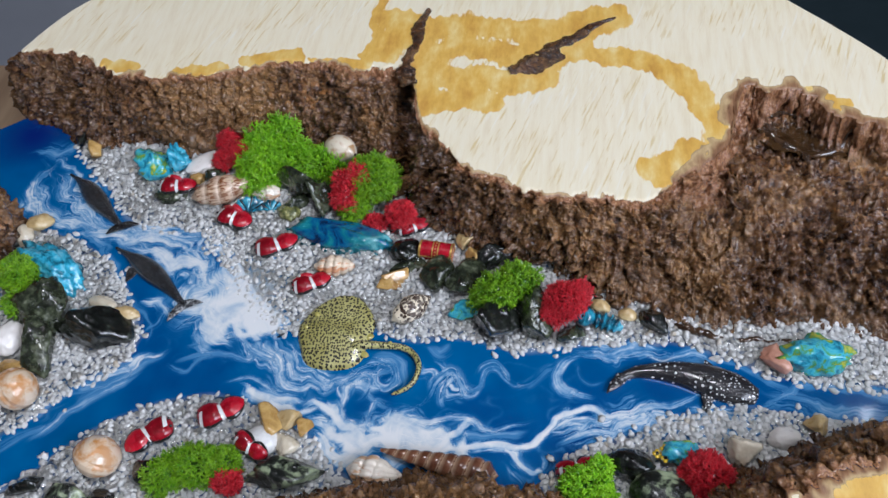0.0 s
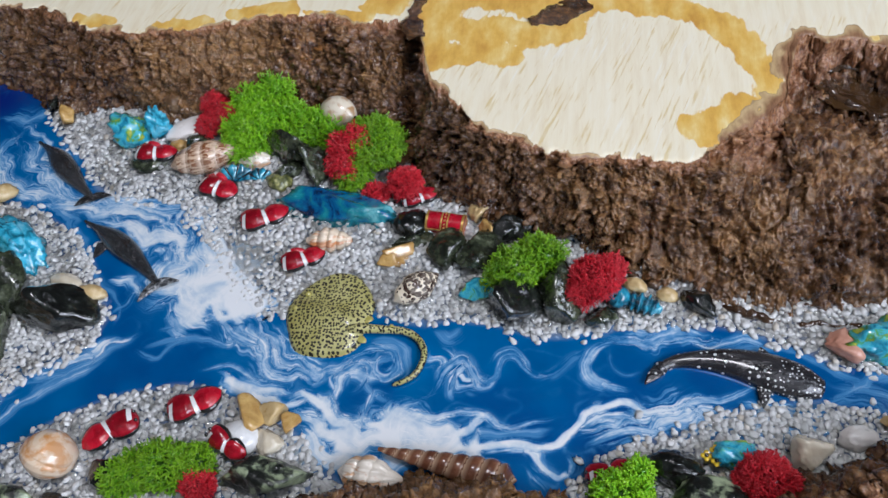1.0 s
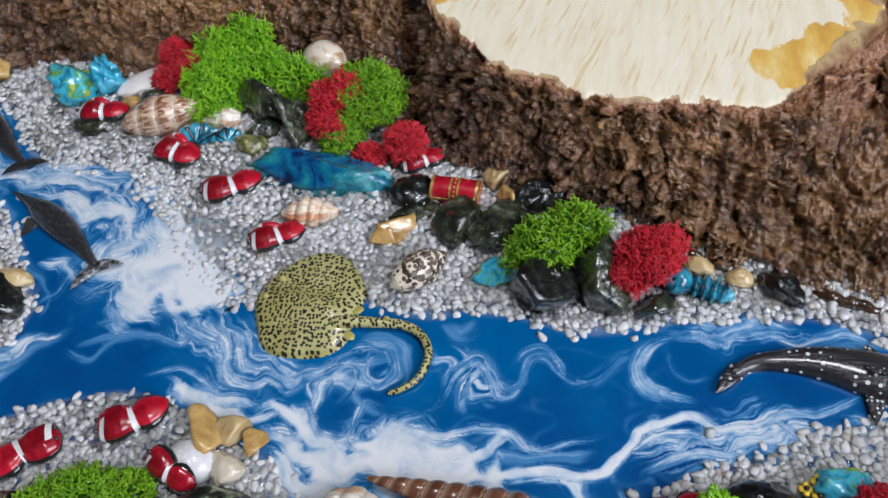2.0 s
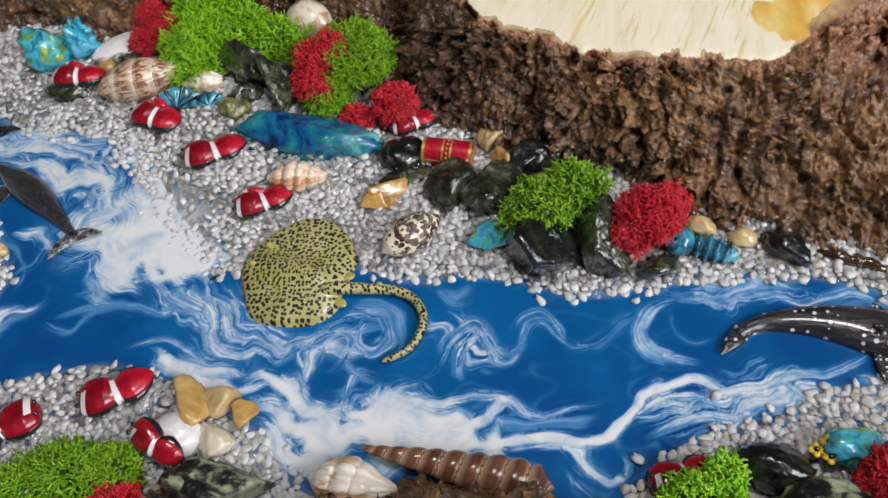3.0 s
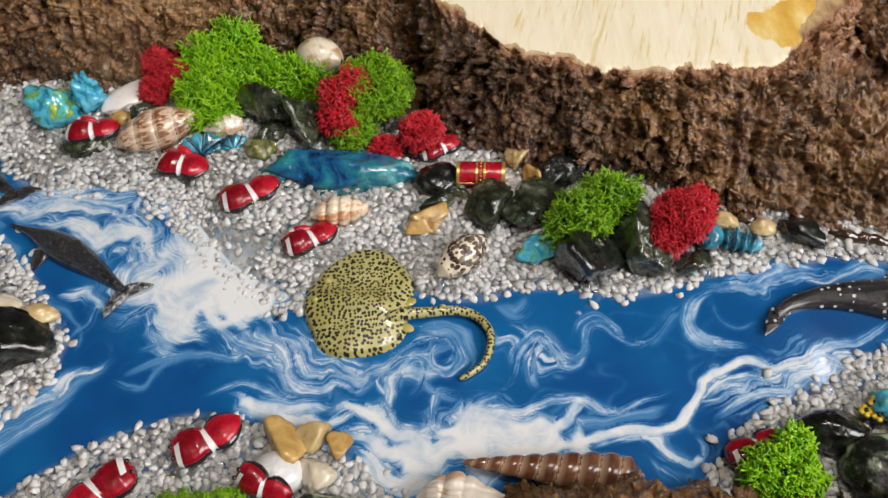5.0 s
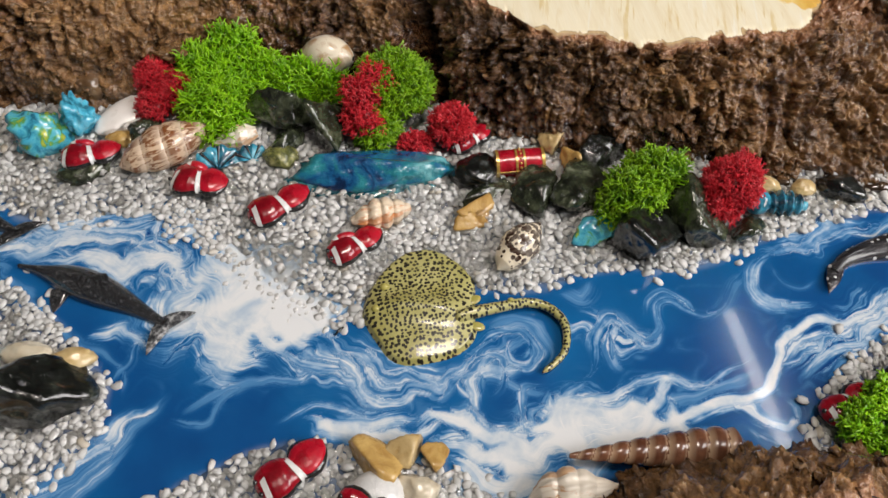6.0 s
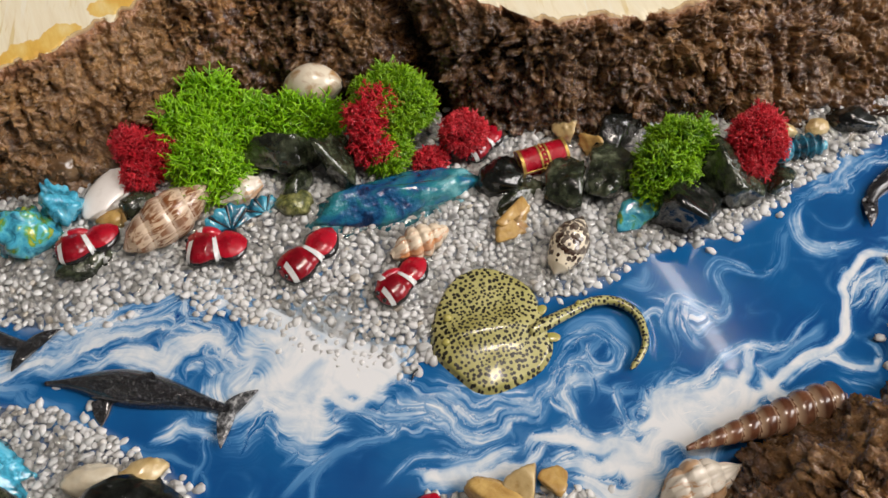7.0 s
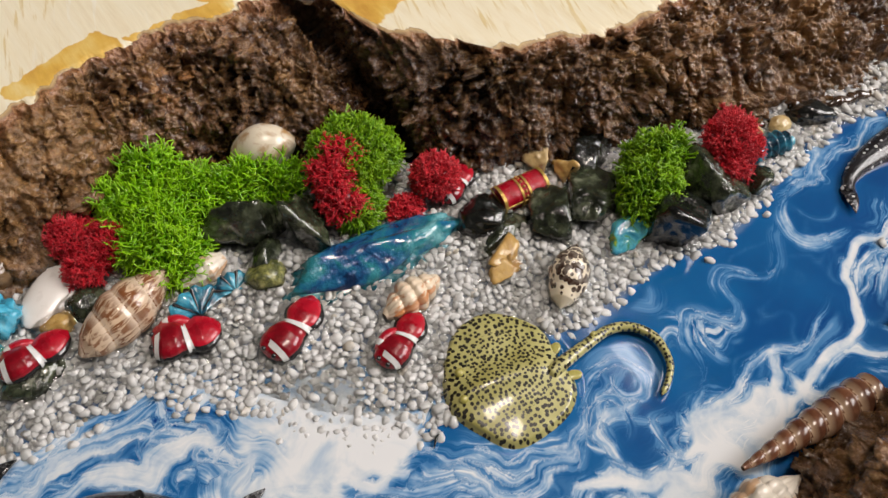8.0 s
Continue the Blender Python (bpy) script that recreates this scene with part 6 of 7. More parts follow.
def ribbed_piece(x, y, z, length, wide, high, ribs, turn, label, eyes):
    """A glazed skeleton charm: a ribbed body, with a skull where it shows one."""
    thing = base("skeleton_charm", x, y, z, turn, label, "figurine")
    n = 90
    u = np.linspace(0, 1, n)
    env = np.sqrt(np.clip(1 - (2 * u - 1) ** 2, 0, 1)) * (0.75 + 0.25 * u)
    rib = 1 + 0.22 * np.cos(u * ribs * 2 * np.pi)
    c = np.stack([(u - 0.5) * length, 1.2 * np.sin(u * 3), np.full(n, high * 0.35)], 1)
    v, f = loft(c, sideways(c), wide * env * rib, high * env * rib, 20, 0.7)
    child("ribs", mesh("ribs", v, f, TURQ), thing)
    if eyes:
        w, g = ICO[3]
        sk = w * np.array([4.8, 5.0, 4.6]) * (1 + 0.08 * fbm(w * 3, 1.0, 9))[:, None]
        for ex in (-1.7, 1.7):
            gap = np.linalg.norm(w - np.array([-0.35, ex / 4.4, 0.85]) / np.linalg.norm([-0.35, ex / 4.4, 0.85]), axis=1)
            sk *= (1 - 0.35 * step(0.38, 0.1, gap))[:, None]
        head = child("skull", mesh("skull", sk + np.array([-length * 0.5 + 1.0, 0, high * 0.5 + 1.2]), g, TURQ), thing)
        for ex in (-1.7, 1.7):
            e = ICO[2][0] * np.array([0.9, 1.0, 0.6]) + np.array([-length * 0.5 - 0.3, ex, high * 0.5 + 3.6])
            child("eye_socket", mesh("eye_socket", e, ICO[2][1], BLACK), head)
    return thing


ribbed_piece(149, 21, 1.4, 19, 4.6, 4.6, 6, -14, "turquoise glazed skull with ribbed body on the gravel", True)
fan_charm = base("fan_charm", -37, 77.5, 3.0, 8, "turquoise glazed fan with dark grooves below the moss", "ornament", tilt=(38, 0))
for cx, size, spin in ((-5.5, 9.5, 8), (7.0, 6.8, -14)):
    ang, rad = np.meshgrid(np.linspace(-0.05, math.pi + 0.05, 80), np.linspace(0.03, 1, 16), indexing="ij")
    reach = size * (1 + 0.06 * np.cos(ang * 12)) * (0.9 + 0.1 * np.abs(np.cos(ang)))
    ribs = np.abs(np.cos(ang * 4.0)) ** 0.4
    fan_v = np.stack([cx + reach * rad * np.cos(ang + math.radians(spin)), -3 + 0.95 * reach * rad * np.sin(ang + math.radians(spin)), 2.2 * np.sqrt(1.03 - rad ** 2) * (0.25 + 0.75 * ribs) + 0.4], -1)
    fan = child("fan", mesh("fan", fan_v.reshape(-1, 3), grid_faces(80, 16)[:, ::-1], TURQ), fan_charm)
    for k in range(4):
        a = math.pi / 8 + k * math.pi / 4 + math.radians(spin)
        line = [(cx + size * r * math.cos(a), -3 + 0.92 * size * r * math.sin(a), 2.2 * math.sqrt(1.03 - r * r) * 0.25 + 0.75) for r in np.linspace(0.15, 0.95, 8)]
        child("groove", mesh("groove", *tube(line, np.full(8, 0.62), 6), BLACK), fan, "dark groove")
# flowers on the near charm
for x, y, z in ((173, -42.5, 6.5), (176, -40.5, 7.5), (176.5, -44, 6)):
    fl = base("flower_charm", x, y, z, 0, "tiny yellow painted flower on the glazed stone", "ornament", "yellow flowers")
    petals = [(ICO[2][0] * np.array([1.0, 1.0, 0.6]) + np.array([1.2 * math.cos(a), 1.2 * math.sin(a), 0]), ICO[2][1]) for a in (0, 1.57, 3.14, 4.71)]
    child("petals", mesh("petals", *joined(petals), YELLOW), fl)
    child("centre", mesh("centre", ICO[2][0] * 0.8 + np.array([0, 0, 0.5]), ICO[2][1], BLACK), fl)


# ---------------------------------------------------------------- shells
def spiral_shell(length, radius, turns, bulge, outline, ribs=0, rib_high=0.0, sides=40, n=120):
    """A coiled shell along x: outline gives its radius from tip (0) to mouth (1)."""
    u = np.linspace(0, 1, n)
    a = np.linspace(0, 2 * np.pi, sides, endpoint=False)
    U, A = np.meshgrid(u, a, indexing="ij")
    grow = turns * U ** 0.85 + A / (2 * np.pi)
    fract = grow - np.floor(grow)
    whorl = np.sin(np.pi * fract) ** 0.7
    r = np.interp(U, np.linspace(0, 1, len(outline)), outline) * radius * (1 - bulge + bulge * whorl)
    r = r * (1 + rib_high * np.cos(ribs * A + 2 * U))
    v = np.stack([(U - 0.5) * length, r * np.cos(A), r * np.sin(A)], 2)
    return v.reshape(-1, 3), grid_faces(n, sides, True), {"band": fract.ravel()}


def seashell(x, y, z, turn, label, mat, length, radius, turns, bulge, outline, ribs=0, rib_high=0.0, tilt=(0, 0)):
    v, f, at = spiral_shell(length, radius, turns, bulge, outline, ribs, rib_high)
    shell = base("seashell", x, y, z, turn, label, "seashell", "seashells on the banks", tilt)
    sides, cut = 40, 62
    for name, a, b in (("spire", 0, cut + 1), ("body_whorl", cut, 120)):
        child(name, mesh(name, v[a * sides:b * sides], grid_faces(b - a, sides, True), mat, True, {"band": at["band"][a * sides:b * sides]}), shell)
    return shell


seashell(56, 20.5, 4.6, 217.5, "cream cone shell with dark brown spots on the gravel", CONE, 23, 6.6, 3.5, 0.08, [0, 0.42, 0.75, 0.95, 1.0, 0.93, 0.78, 0.55, 0.02], 0, 0, (0, 8))
seashell(12.5, 42, 4.0, 186, "small ribbed cream and pink whelk shell on the gravel", RIBBED, 21, 5.6, 5, 0.24, [0.2, 0.5, 0.7, 0.85, 1.0, 1.0, 0.9, 0.72, 0.5, 0.2], 13, 0.11)
seashell(79.5, -55.5, 4.6, -6, "long brown banded turret shell lying at the foam", TURRET, 53, 6.1, 10, 0.18, [0.12, 0.26, 0.38, 0.5, 0.6, 0.7, 0.78, 0.86, 0.94, 1.0, 1.0, 0.92, 0.04], 0, 0, (0, 3))
seashell(-59, 85, 6.0, 198, "brown and white ribbed whelk shell in the gravel", WHELK, 36, 8.2, 5, 0.09, [0.1, 0.4, 0.62, 0.83, 0.97, 1.0, 0.92, 0.76, 0.56, 0.1], 15, 0.035, (0, 6))
seashell(52.5, -62.5, 4.0, 178, "white and orange ribbed whelk shell by the bark", PALE_SHELL, 27, 7.0, 5, 0.16, [0.02, 0.25, 0.5, 0.8, 1.0, 0.96, 0.85, 0.6, 0.04], 12, 0.12)
seashell(-74, -69, 7.0, 60, "large orange banded moon snail shell on the gravel", SNAIL, 20, 10.8, 2.6, 0.05, [0.02, 0.58, 0.82, 0.95, 1.0, 0.95, 0.8, 0.55, 0.02], 0, 0, (0, -40))
seashell(-126, -41, 7.0, 20, "pale moon snail shell with orange patches by the stones", SNAIL, 22, 10.5, 2.6, 0.05, [0.02, 0.58, 0.82, 0.95, 1.0, 0.95, 0.8, 0.55, 0.02], 0, 0, (0, -30))
seashell(2.5, 114, 11.0, -28, "round cream snail shell against the bark", CREAM_SNAIL, 22, 8.0, 2.4, 0.0, [math.sin(math.pi * (0.01 + 0.98 * k / 40)) ** 0.62 for k in range(41)], 0, 0, (0, -10))
seashell(-35, 86, 4.0, 10, "pale broken shell under the moss", PALE_SHELL, 16, 5.0, 3, 0.12, [0.1, 0.5, 0.85, 1.0, 0.8, 0.4], 9, 0.06)
# white half shell behind the upright fish
n_a, n_b = 20, 40
ua, ub = np.meshgrid(np.linspace(0, 1, n_a), np.linspace(0, 2 * np.pi, n_b, endpoint=False), indexing="ij")
dome = 1.15 * np.stack([7.5 * np.sin(ua * 1.5) * np.cos(ub), 6.5 * np.sin(ua * 1.5) * np.sin(ub), 5.5 * np.cos(ua * 1.5) * (1 + 0.015 * np.cos(14 * ub))], 2)
single("half_shell", mesh("half_shell", dome.reshape(-1, 3), grid_faces(n_a, n_b, True)[:, ::-1], WHITE), -2.5, -52.5, 0.8, 0, "smooth white half shell on the gravel", "seashell")


splinter = even(spline([(-8.8, 0.2, 0.5), (-6.5, 2.2, 0.9), (-4.2, 3.2, 0.5)], 8), 20)
single("bark_splinter", mesh("bark_splinter", *tube(splinter - np.array([-6.5, 2, 0]), 0.45 * np.sin(np.linspace(0.15, 3.0, 20)), 7), STONE_BLACK), -6.5, 2, 0, 0, "dark thin splinter of bark in the white foam", "splinter")


# ---------------------------------------------------------------- clownfish
def fish_lobes(u, length, wide, high):
    """Half width and half height along a painted pebble fish: a round body, a waist and a smaller tail lobe."""
    w = np.interp(u, [0, 0.02, 0.07, 0.18, 0.32, 0.44, 0.52, 0.56, 0.60, 0.67, 0.76, 0.86, 0.94, 1.0, 1.06], [0.0, 0.46, 0.76, 0.97, 1.0, 0.88, 0.68, 0.60, 0.68, 0.84, 0.90, 0.80, 0.62, 0.44, 0.0])
    h = np.interp(u, [0, 0.05, 0.2, 0.42, 0.58, 0.75, 0.95, 1.06], [0.0, 0.5, 0.92, 0.95, 0.62, 0.72, 0.45, 0.0])
    return w * wide, h * high


def clownfish(x, y, z, turn, length, wide, label, tilt=(0, 0), back_fin=False, high=3.6):
    """Head at -x, tail at +x, the tail lobe bent to one side."""
    fish = base("clownfish_figurine", x, y, z, turn, label, "figurine", "painted clownfish", tilt)

    def slice_of(u0, u1, grow, n=22, lift=0.0, flat=0.6, power=2.3, tall=1.0, slant=0.0):
        u = np.linspace(u0, u1, n)
        w, h = fish_lobes(u, length, wide, high)
        c = np.stack([(u - 0.5) * length, 0.35 * np.sin(u * 5) + 0.42 * length * np.clip(u - 0.52, 0, 1) ** 1.15, np.full(n, lift)], 1)
        v, f = loft(c, sideways(c), w * grow, h * grow * tall, 26, flat, power)
        mid = np.array([np.mean(v[:, 0]), np.mean(v[:, 1])])
        v[:, 0] += slant * (v[:, 1] - mid[1])
        return v, f

    child("body", mesh("body", *slice_of(0, 0.62, 1.0, 44), MAROON), fish)
    child("tail_fin", mesh("tail_fin", *slice_of(0.55, 1.05, 1.0, 38, 0.2), RED), fish, "bright red rounded tail fin")
    child("black_edge", mesh("black_edge", *slice_of(0, 0.60, 1.09, 40, -0.7, 0.7, 2.3, 0.76), BLACK), fish, "black painted outline")
    child("tail_edge", mesh("tail_edge", *slice_of(0.57, 1.06, 1.17, 38, -0.2, 0.7, 2.3, 0.74), BLACK), fish, "black painted tail edge")
    child("white_band", mesh("white_band", *slice_of(0.09, 0.17, 1.03, 8, slant=0.12), WHITE), fish, "white painted band")
    child("white_band", mesh("white_band", *slice_of(0.52, 0.595, 1.16, 8, slant=-0.1), WHITE), fish, "white painted band")
    for sy in (-0.42, 0.42):
        e = ICO[2][0] * 0.75 + np.array([-0.46 * length, sy * wide * 0.8, high * 0.5])
        child("eye", mesh("eye", e, ICO[2][1], BLACK), fish)
    if back_fin:
        u = np.linspace(0, 1, 24)
        c = np.stack([(u - 0.5) * length * 0.52 - 0.13 * length, wide * 0.78 + 0.7 * np.sin(np.pi * u), 0.4 + 0 * u], 1)
        v, f = loft(c, sideways(c), 0.40 * wide * np.sin(np.pi * u) ** 0.6 + 0.02, 0.68 * high * np.sin(np.pi * u) ** 0.5 + 0.02, 16, 0.8)
        fin_part = child("dorsal_fin", mesh("dorsal_fin", v, f, RED), fish, "bright red dorsal fin")
        v, f = loft(c[4:9], sideways(c)[4:9], 0.42 * wide * np.sin(np.pi * u[4:9]) ** 0.6, 0.71 * high * np.sin(np.pi * u[4:9]) ** 0.5, 16, 0.8)
        child("white_patch", mesh("white_patch", v, f, WHITE), fin_part, "white painted patch")
    return fish


FISH_L = "red painted clownfish with white bands and black outline on gravel"
clownfish(-22, 52.5, 3.0, 16, 22, 5.9, FISH_L)
clownfish(2, 31, 3.0, 17, 19.5, 5.0, FISH_L, back_fin=True)
clownfish(-49.5, 68.5, 3.0, -25, 19, 6.4, "red painted clownfish turned on its side with white bands", back_fin=True)
clownfish(-87, 86, 5.0, -4, 20, 5.4, "red painted clownfish lying on a flat green stone", back_fin=True)
clownfish(49, 69, 4.0, 17, 17, 4.4, "red painted clownfish half hidden behind red moss")
clownfish(-25.5, -42.0, 3.0, 21, 21.5, 5.9, FISH_L)
clownfish(-55.5, -54.5, 3.2, 211, 22, 6.0, FISH_L)
clownfish(-6, -57.5, 6.5, -32, 17, 4.4, "red and white painted clownfish leaning on a white shell", (35, 12))
clownfish(139, -52.5, 3.5, 14, 18, 4.8, "dark red painted clownfish beside the lime moss")


# ---------------------------------------------------------------- ray
ray = base("stingray_figurine", 20, 6, 0.5, 0, "olive yellow stingray with black spots half sunk in resin", "figurine")
RIM = [(0.8, 7.0), (3.4, 13.2), (8.9, 20.6), (15.5, 25.8), (21, 27.6), (28.2, 26.6), (34.7, 20.9), (38.8, 12.6), (37.6, 4.0), (36.4, -1.5), (36.2, -6.0), (33.5, -10.2), (28.0, -13.4),
       (20.0, -14.4), (12.0, -13.8), (7.2, -10.6), (4.2, -4.5), (1.8, 1.5)]
rim = even(spline(RIM + RIM[:1], 10), 97)[:96] - np.array([20, 6])
wr = np.linspace(0, 1, 40) ** 0.8
disc = np.zeros((40, 96, 3))
disc[..., :2] = rim[None] * wr[:, None, None]
far_out = wr[:, None] + 0 * disc[..., 0]
spine = np.exp(-((disc[..., 1] + 1.5 + 0.25 * disc[..., 0]) / 4.2) ** 2)
disc[..., 2] = 1.3 + 1.9 * (1 - far_out ** 3) + 2.0 * spine * (1 - far_out ** 4) + 0.25 * np.sin(6 * np.arctan2(disc[..., 1], disc[..., 0])) * far_out ** 2 * (1 - far_out ** 6)
disc[..., 2] -= 1.6 * step(0.93, 1.0, far_out)
child("body", mesh("body", disc.reshape(-1, 3), grid_faces(40, 96, True), RAY, True, {"outward": far_out.ravel()}), ray, "olive disc-shaped body with black spots")
tail = even(spline([(29, -1.6, 2.4), (36, -1.0, 3.0), (44, -0.4, 2.7), (54, -0.2, 2.2), (60.5, -3.4, 2.0), (63.8, -10, 1.8), (61.8, -18, 1.6), (57.5, -22, 1.3), (52.6, -24.4, 0.9)], 10), 90) - np.array([20, 6, 0])
child("tail", mesh("tail", *tube(tail, np.interp(np.linspace(0, 1, 90), [0, 0.03, 0.12, 0.3, 0.7, 0.97, 1], [0.2, 2.2, 2.1, 1.7, 1.35, 0.9, 0.1]), 14), RAY), ray, "long curved spotted tail")
for dx, dy in ((5.6, 6.2), (9.4, 13.6)):
    e = ICO[3][0] * np.array([1.5, 1.3, 1.2]) + np.array([dx - 20, dy - 6, 3.0])
    child("eye", mesh("eye", e, ICO[3][1], PUTTY), ray, "small raised eye")
for dx, dy, tn in ((37.2, 4.4, 20), (36.4, -5.2, -25)):
    e = (ICO[3][0] * np.array([2.5, 1.6, 0.5])) @ np.array(pose(0, 0, 0, 0, 0, tn).to_3x3()).T + np.array([dx - 20, dy - 6, 1.4])
    child("pelvic_fin", mesh("pelvic_fin", e, ICO[3][1], PUTTY), ray, "plain yellow pelvic fin")
e = ICO[2][0] * np.array([1.1, 0.8, 1.0]) + np.array([48.5 - 20, 0.9 - 6, 3.8])
child("tail_spine", mesh("tail_spine", e, ICO[2][1], PUTTY), ray)


# ---------------------------------------------------------------- dolphins and the whale shark
def fin(points, thick, mat, name):
    """A tapered blade: points run from root to tip as (x, y, z, half chord), along a chord direction of x."""
    p = np.array(points, float)
    c = spline(p, 6)
    a = np.linspace(0, 2 * np.pi, 12, endpoint=False)
    taper = np.sqrt(np.clip(1 - np.linspace(0, 1, len(c)) ** 3, 0.02, 1))
    v = np.zeros((len(c), 12, 3))
    v[..., 0] = c[:, 0:1] + c[:, 3:4] * np.cos(a)[None]
    v[..., 1] = c[:, 1:2] + thick[0] * taper[:, None] * np.sin(a)[None]
    v[..., 2] = c[:, 2:3] + thick[1] * taper[:, None] * np.sin(a)[None]
    return mesh(name, v.reshape(-1, 3), grid_faces(len(c), 12, True), mat)


def swimmer(name, line, wide, high, mat, label, fluke, fluke_mat, dorsal, pectoral, sides=20, z=0.6, dorsal_high=3.8, category="figurine", lean=3.4):
    c = even(spline([(x, y, z) for x, y in line], 12), 70)
    ob = base(name, c[0][0], c[0][1], 0, 0, label, category)
    o = np.array([c[0][0], c[0][1], 0])
    u = np.linspace(0, 1, 70)
    w = np.interp(u, np.linspace(0, 1, len(wide)), wide)
    h = np.interp(u, np.linspace(0, 1, len(high)), high)
    w, h = np.convolve(np.pad(w, 3, "edge"), np.ones(7) / 7, "valid"), np.convolve(np.pad(h, 3, "edge"), np.ones(7) / 7, "valid")
    w[0] = h[0] = 0.05
    v, f = loft(c - o, sideways(c), w, h, sides, 1.0)
    child("body", mesh("body", v, f, mat, True, {"along": np.repeat(u, sides)}), ob)
    for tip in fluke:
        a, b = c[-2] - o, np.array([tip[0], tip[1], z + 0.9]) - o
        k = np.linspace(0, 1, 16)
        q = a + (b - a) * k[:, None] + np.array([0, 0, 0.8]) * np.sin(np.pi * k)[:, None]
        v, f = loft(q, sideways(q), 2.6 * (1 - k ** 2) + 0.15, 0.7 * (1 - k) + 0.2, 12)
        child("fluke", mesh("fluke", v, f, fluke_mat, True, {"along": np.ones(len(v))}), ob, "ridged tail fluke")
    i = int(dorsal * 69)
    d = c[i + 3] - c[i - 3]
    d /= np.linalg.norm(d)
    k = np.linspace(0, 1, 12)
    q = c[i] - o + np.array([0, 0, 1.0]) * (h[i] * 0.8 + dorsal_high * k)[:, None] + d * (2.6 * k ** 1.5)[:, None] + np.array([-d[1], d[0], 0]) * (lean * k)[:, None]
    a = np.linspace(0, 2 * np.pi, 12, endpoint=False)
    side = np.array([-d[1], d[0], 0])
    v = q[:, None] + d * (((4.4 * (1 - k) ** 0.6 + 0.2)[:, None] * np.cos(a)[None])[..., None]) + side * (((0.8 * (1 - k) + 0.15)[:, None] * np.sin(a)[None])[..., None])
    child("dorsal_fin", mesh("dorsal_fin", v.reshape(-1, 3), grid_faces(12, 12, True), mat), ob)
    for x, y, rx, ry, tz in pectoral:
        q = np.stack([rx + (x - rx) * k, ry + (y - ry) * k, 0.9 + tz * k], 1) - o
        v, f = loft(q, sideways(q), 3.0 * (1 - k ** 2) + 0.2, 0.8 * (1 - k) + 0.2, 12)
        child("pectoral_fin", mesh("pectoral_fin", v, f, mat), ob)
    return ob


DOL_W = [0.7, 1.3, 2.7, 4.7, 5.8, 5.9, 5.3, 4.1, 2.9, 2.0, 1.4]
DOL_H = [0.8, 2.0, 3.4, 5.0, 6.0, 6.0, 5.2, 4.2, 3.0, 2.2, 1.5]
swimmer("dolphin_figurine", [(-155, 93.5), (-143, 86), (-132, 76.5), (-121, 67), (-111, 59.5)], DOL_W, DOL_H, DOLPHIN, "dark grey dolphin figurine half sunk in the resin",
        [(-118, 53.5), (-101.5, 61.5)], DOLPHIN, 0.56, [])
swimmer("dolphin_figurine", [(-110, 46), (-98, 40), (-86, 33), (-73, 24), (-61, 14)], DOL_W, DOL_H, DOLPHIN, "dark grey dolphin figurine with ridged tail in the resin",
        [(-67, 4.0), (-51.5, 16.5)], PALE_SKIN, 0.56, [(-97, 25.5, -95, 33, -0.6)])
swimmer("whale_shark_figurine", [(219, -9.5), (208, -6.2), (196, -3.0), (184, -0.8), (172, -0.8), (163, -2.6), (157, -6.5)],
        [3.2, 6.0, 7.6, 8.1, 8.2, 7.9, 7.4, 6.6, 5.8, 5.0, 4.2, 3.5, 2.9, 2.4, 1.9], [2.4, 3.8, 4.6, 5.1, 5.4, 5.4, 5.2, 4.9, 4.5, 4.0, 3.5, 3.0, 2.6, 2.2, 1.9], SHARK, "black whale shark figurine with white spots half sunk in resin",
        [(151.5, -14.0), (159.5, -3.5)], SHARK, 0.36, [(195.5, -19.5, 197, -8, 0.6), (196, 6.5, 198, 1, 1.2)], 24, 0.6, 3.6)


# ---------------------------------------------------------------- treasure chest
chest = base("treasure_chest", 64, 55, 2.4, -5, "tiny dark red treasure chest with gold straps on the gravel", "chest", tilt=(8, 0))
LX, LY, LZ = 8.7, 4.4, 4.1
child("box", mesh("box", *boxed(-LX, LX, -LY, LY, 0, LZ, 0.5), RED, False), chest)
arc = np.linspace(0, np.pi, 18)
lid = np.stack([np.stack([np.full(18, x), LY * np.cos(arc), LZ + 0.1 + 3.2 * np.sin(arc)], 1) for x in np.linspace(-LX, LX, 9)], 0)
lid_v = lid.reshape(-1, 3)
ends = []
for i in (0, 8):
    ends.append(np.concatenate([lid[i], [[lid[i][0][0], 0, LZ + 0.1]]]))
cap_f = np.array([[k, k + 1, 18] for k in range(17)])
lid_part = child("lid", mesh("lid", lid_v, grid_faces(9, 18)[:, ::-1], RED), chest, "rounded dark red lid")
for i, e in enumerate(ends):
    child("lid_end", mesh("lid_end", e, cap_f if i else cap_f[:, ::-1], RED, False), lid_part)


def strap(x, half):
    s = np.stack([np.stack([np.full(18, x + k), (LY + 0.25) * np.cos(arc), LZ + 0.1 + 3.5 * np.sin(arc)], 1) for k in (-half, half)], 0)
    return mesh("strap", s.reshape(-1, 3), grid_faces(2, 18)[:, ::-1], GOLD)


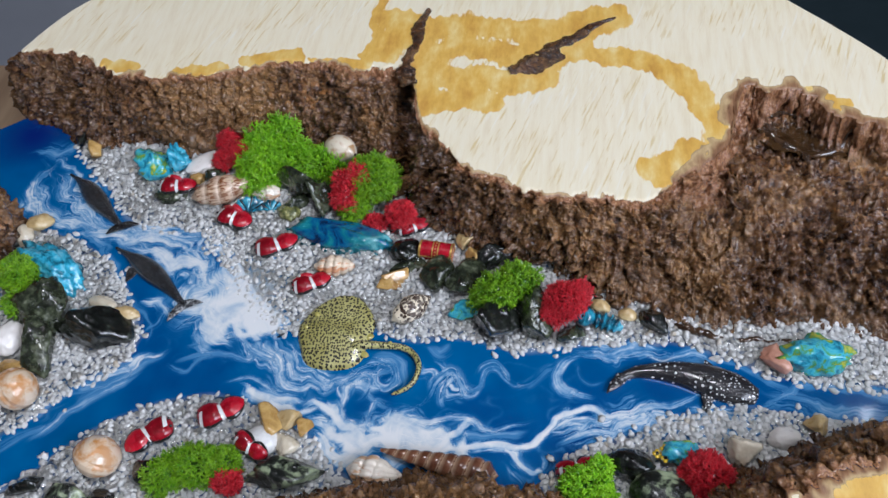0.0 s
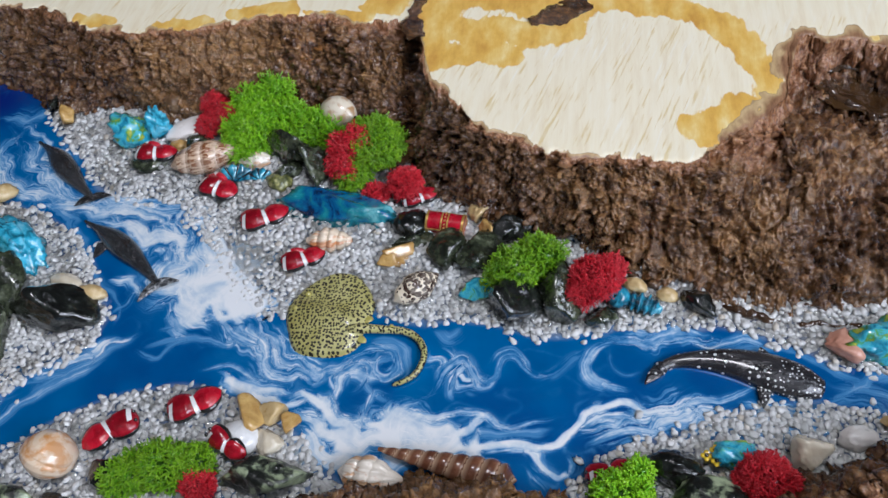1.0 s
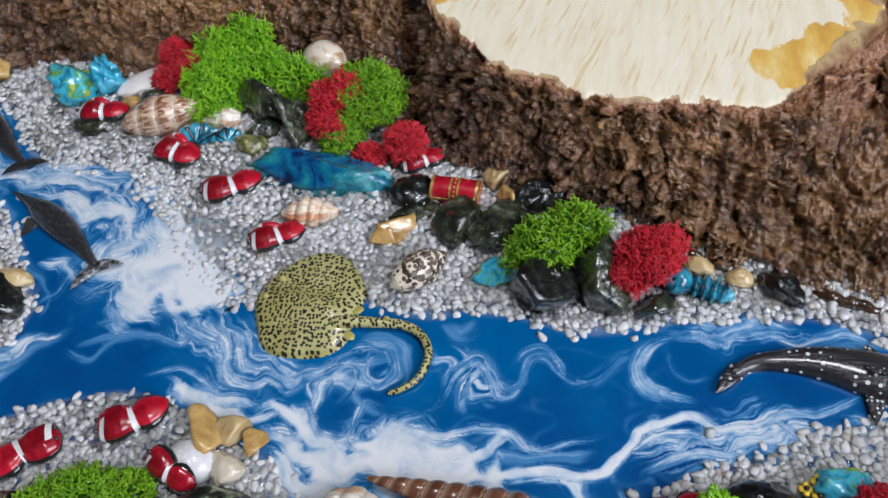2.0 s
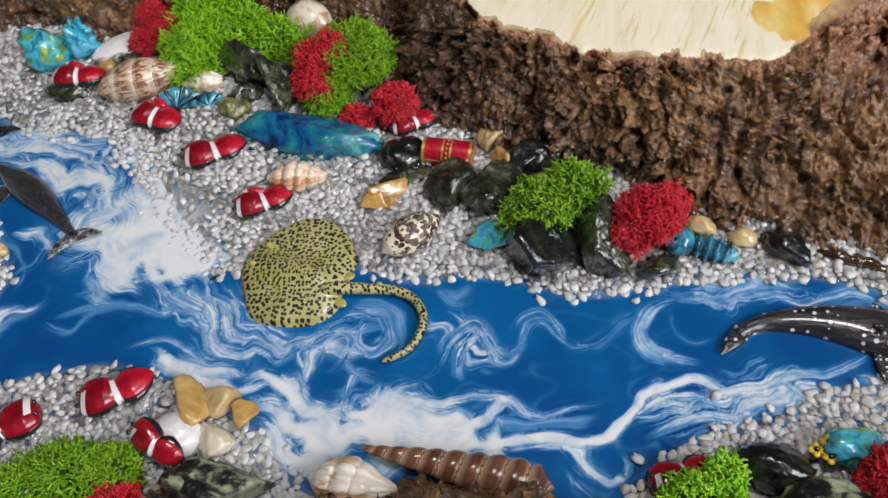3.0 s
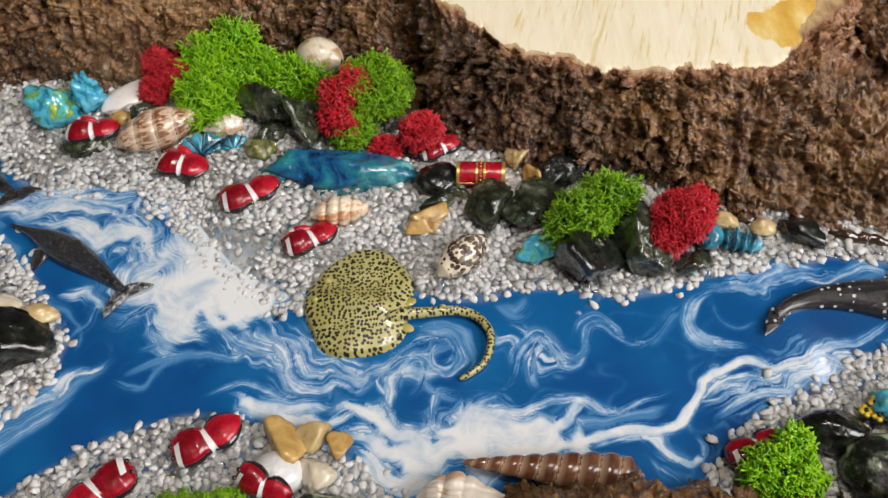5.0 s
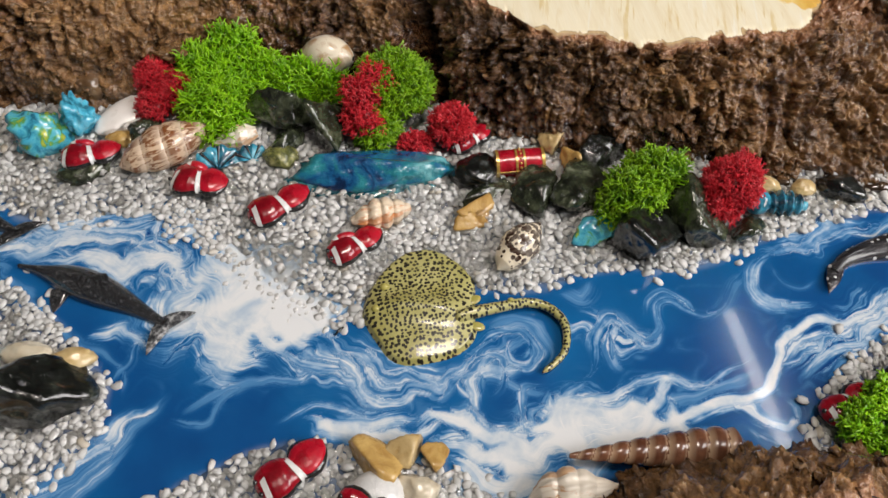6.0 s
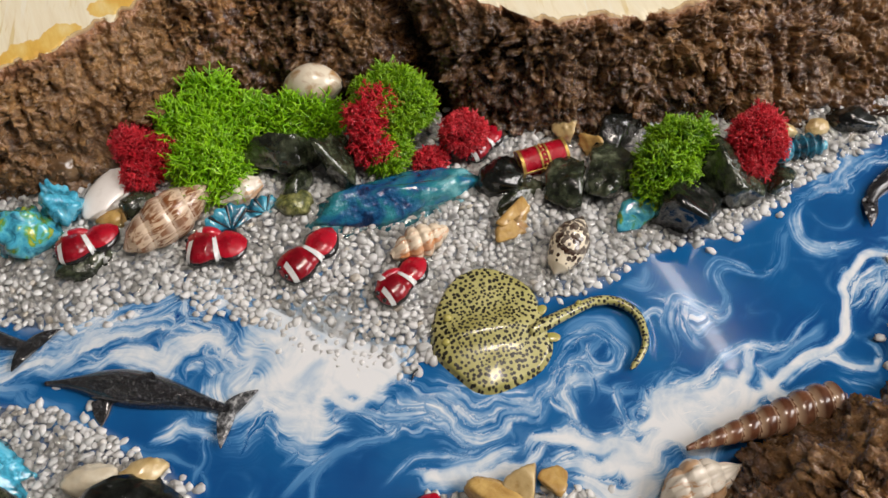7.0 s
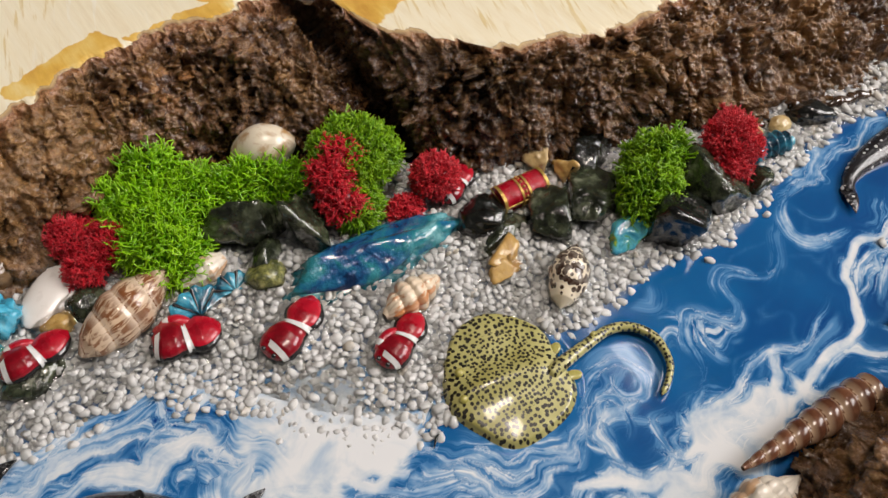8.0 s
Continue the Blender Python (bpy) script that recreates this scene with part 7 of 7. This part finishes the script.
for x, half in ((-8.1, 0.55), (8.1, 0.55), (-1.4, 0.4), (1.4, 0.4)):
    child("strap", strap(x, half), lid_part, "gold painted strap")
    child("front_strap", mesh("front_strap", *boxed(x - half, x + half, -LY - 0.25, -LY + 0.2, 0, LZ, 0.1), GOLD, False), chest, "gold painted strap")
for k in range(6):
    a = 0.5 + k * 0.42
    e = ICO[2][0] * 0.5 + np.array([0, -(LY + 0.1) * math.cos(a), LZ + 0.1 + 3.3 * math.sin(a)])
    child("stud", mesh("stud", e, ICO[2][1], GOLD), lid_part)
child("rim_band", mesh("rim_band", *boxed(-LX - 0.2, LX + 0.2, -LY - 0.3, LY + 0.3, LZ - 0.35, LZ + 0.45, 0.15), GOLD, False), chest, "gold painted band")
child("foot_band", mesh("foot_band", *boxed(-LX - 0.2, LX + 0.2, -LY - 0.25, LY + 0.25, -0.1, 0.7, 0.15), GOLD, False), chest, "gold painted band")
child("latch", mesh("latch", *boxed(-1.7, 1.7, -LY - 0.9, -LY, LZ - 1.6, LZ + 1.0, 0.3), GOLD, False), chest, "gold latch")

# ---------------------------------------------------------------- clear resin
# it has flooded the gravel, stands a little higher and lower between the grains, and climbs what stands in it
wet = softened(bank(P2).astype(float), 10)
wet_z = -0.5 + step(0.45, 0.85, wet) * (1.1 + 0.65 * fbm(P0, 11, 340, 2) + 0.3 * fbm(P0, 3.5, 341, 2)) + 1.9 * rise_at(P2)
bpy.context.view_layer.update()
for ob in [o for o in scene.objects if o.parent is None and o.get("category") in ("stone", "pebble", "seashell", "figurine", "chest", "crystal", "glazed stone")]:
    shore = []
    for piece in (ob, *ob.children_recursive):
        if piece.data:
            co = np.zeros(3 * len(piece.data.vertices))
            piece.data.vertices.foreach_get("co", co)
            m = np.array(piece.matrix_world)
            shore.append((co.reshape(-1, 3) @ m[:3, :3].T + m[:3, 3]) / K)
    shore = np.concatenate(shore)
    shore = shore[(shore[:, 2] > 0.2) & (shore[:, 2] < 4.5)][:, :2]
    if len(shore) < 8:
        continue
    shore = shore[::max(1, len(shore) // 240)]
    low, high = shore.min(0) - 5, shore.max(0) + 5
    local = np.flatnonzero(np.all((P2 > low) & (P2 < high), axis=1))
    wet_z[local] += step(0.45, 0.85, wet[local]) * 1.3 * np.exp(-(distance_to(P2[local], shore) / 1.5) ** 2)
coarse = np.arange(nx * ny).reshape(nx, ny)[::2, ::2]
quads = coarse.ravel()[grid_faces(*coarse.shape)]
mid = P2[quads].mean(1)
quads = quads[(wet[quads].min(1) > 0.3) & (mid[:, 1] < x_line(FAR_FOOT, mid[:, 0]) + 9) & (mid[:, 1] > x_line(NEAR_FOOT, mid[:, 0]) - 12)]
used, quads = np.unique(quads.ravel(), return_inverse=True)
single("resin_film", mesh("resin_film", np.c_[P2[used], wet_z[used]], quads.reshape(-1, 4), FILM, True), 0, 0, 0, 0,
       "clear glossy resin film over the gravel banks", "water", kind="structure")
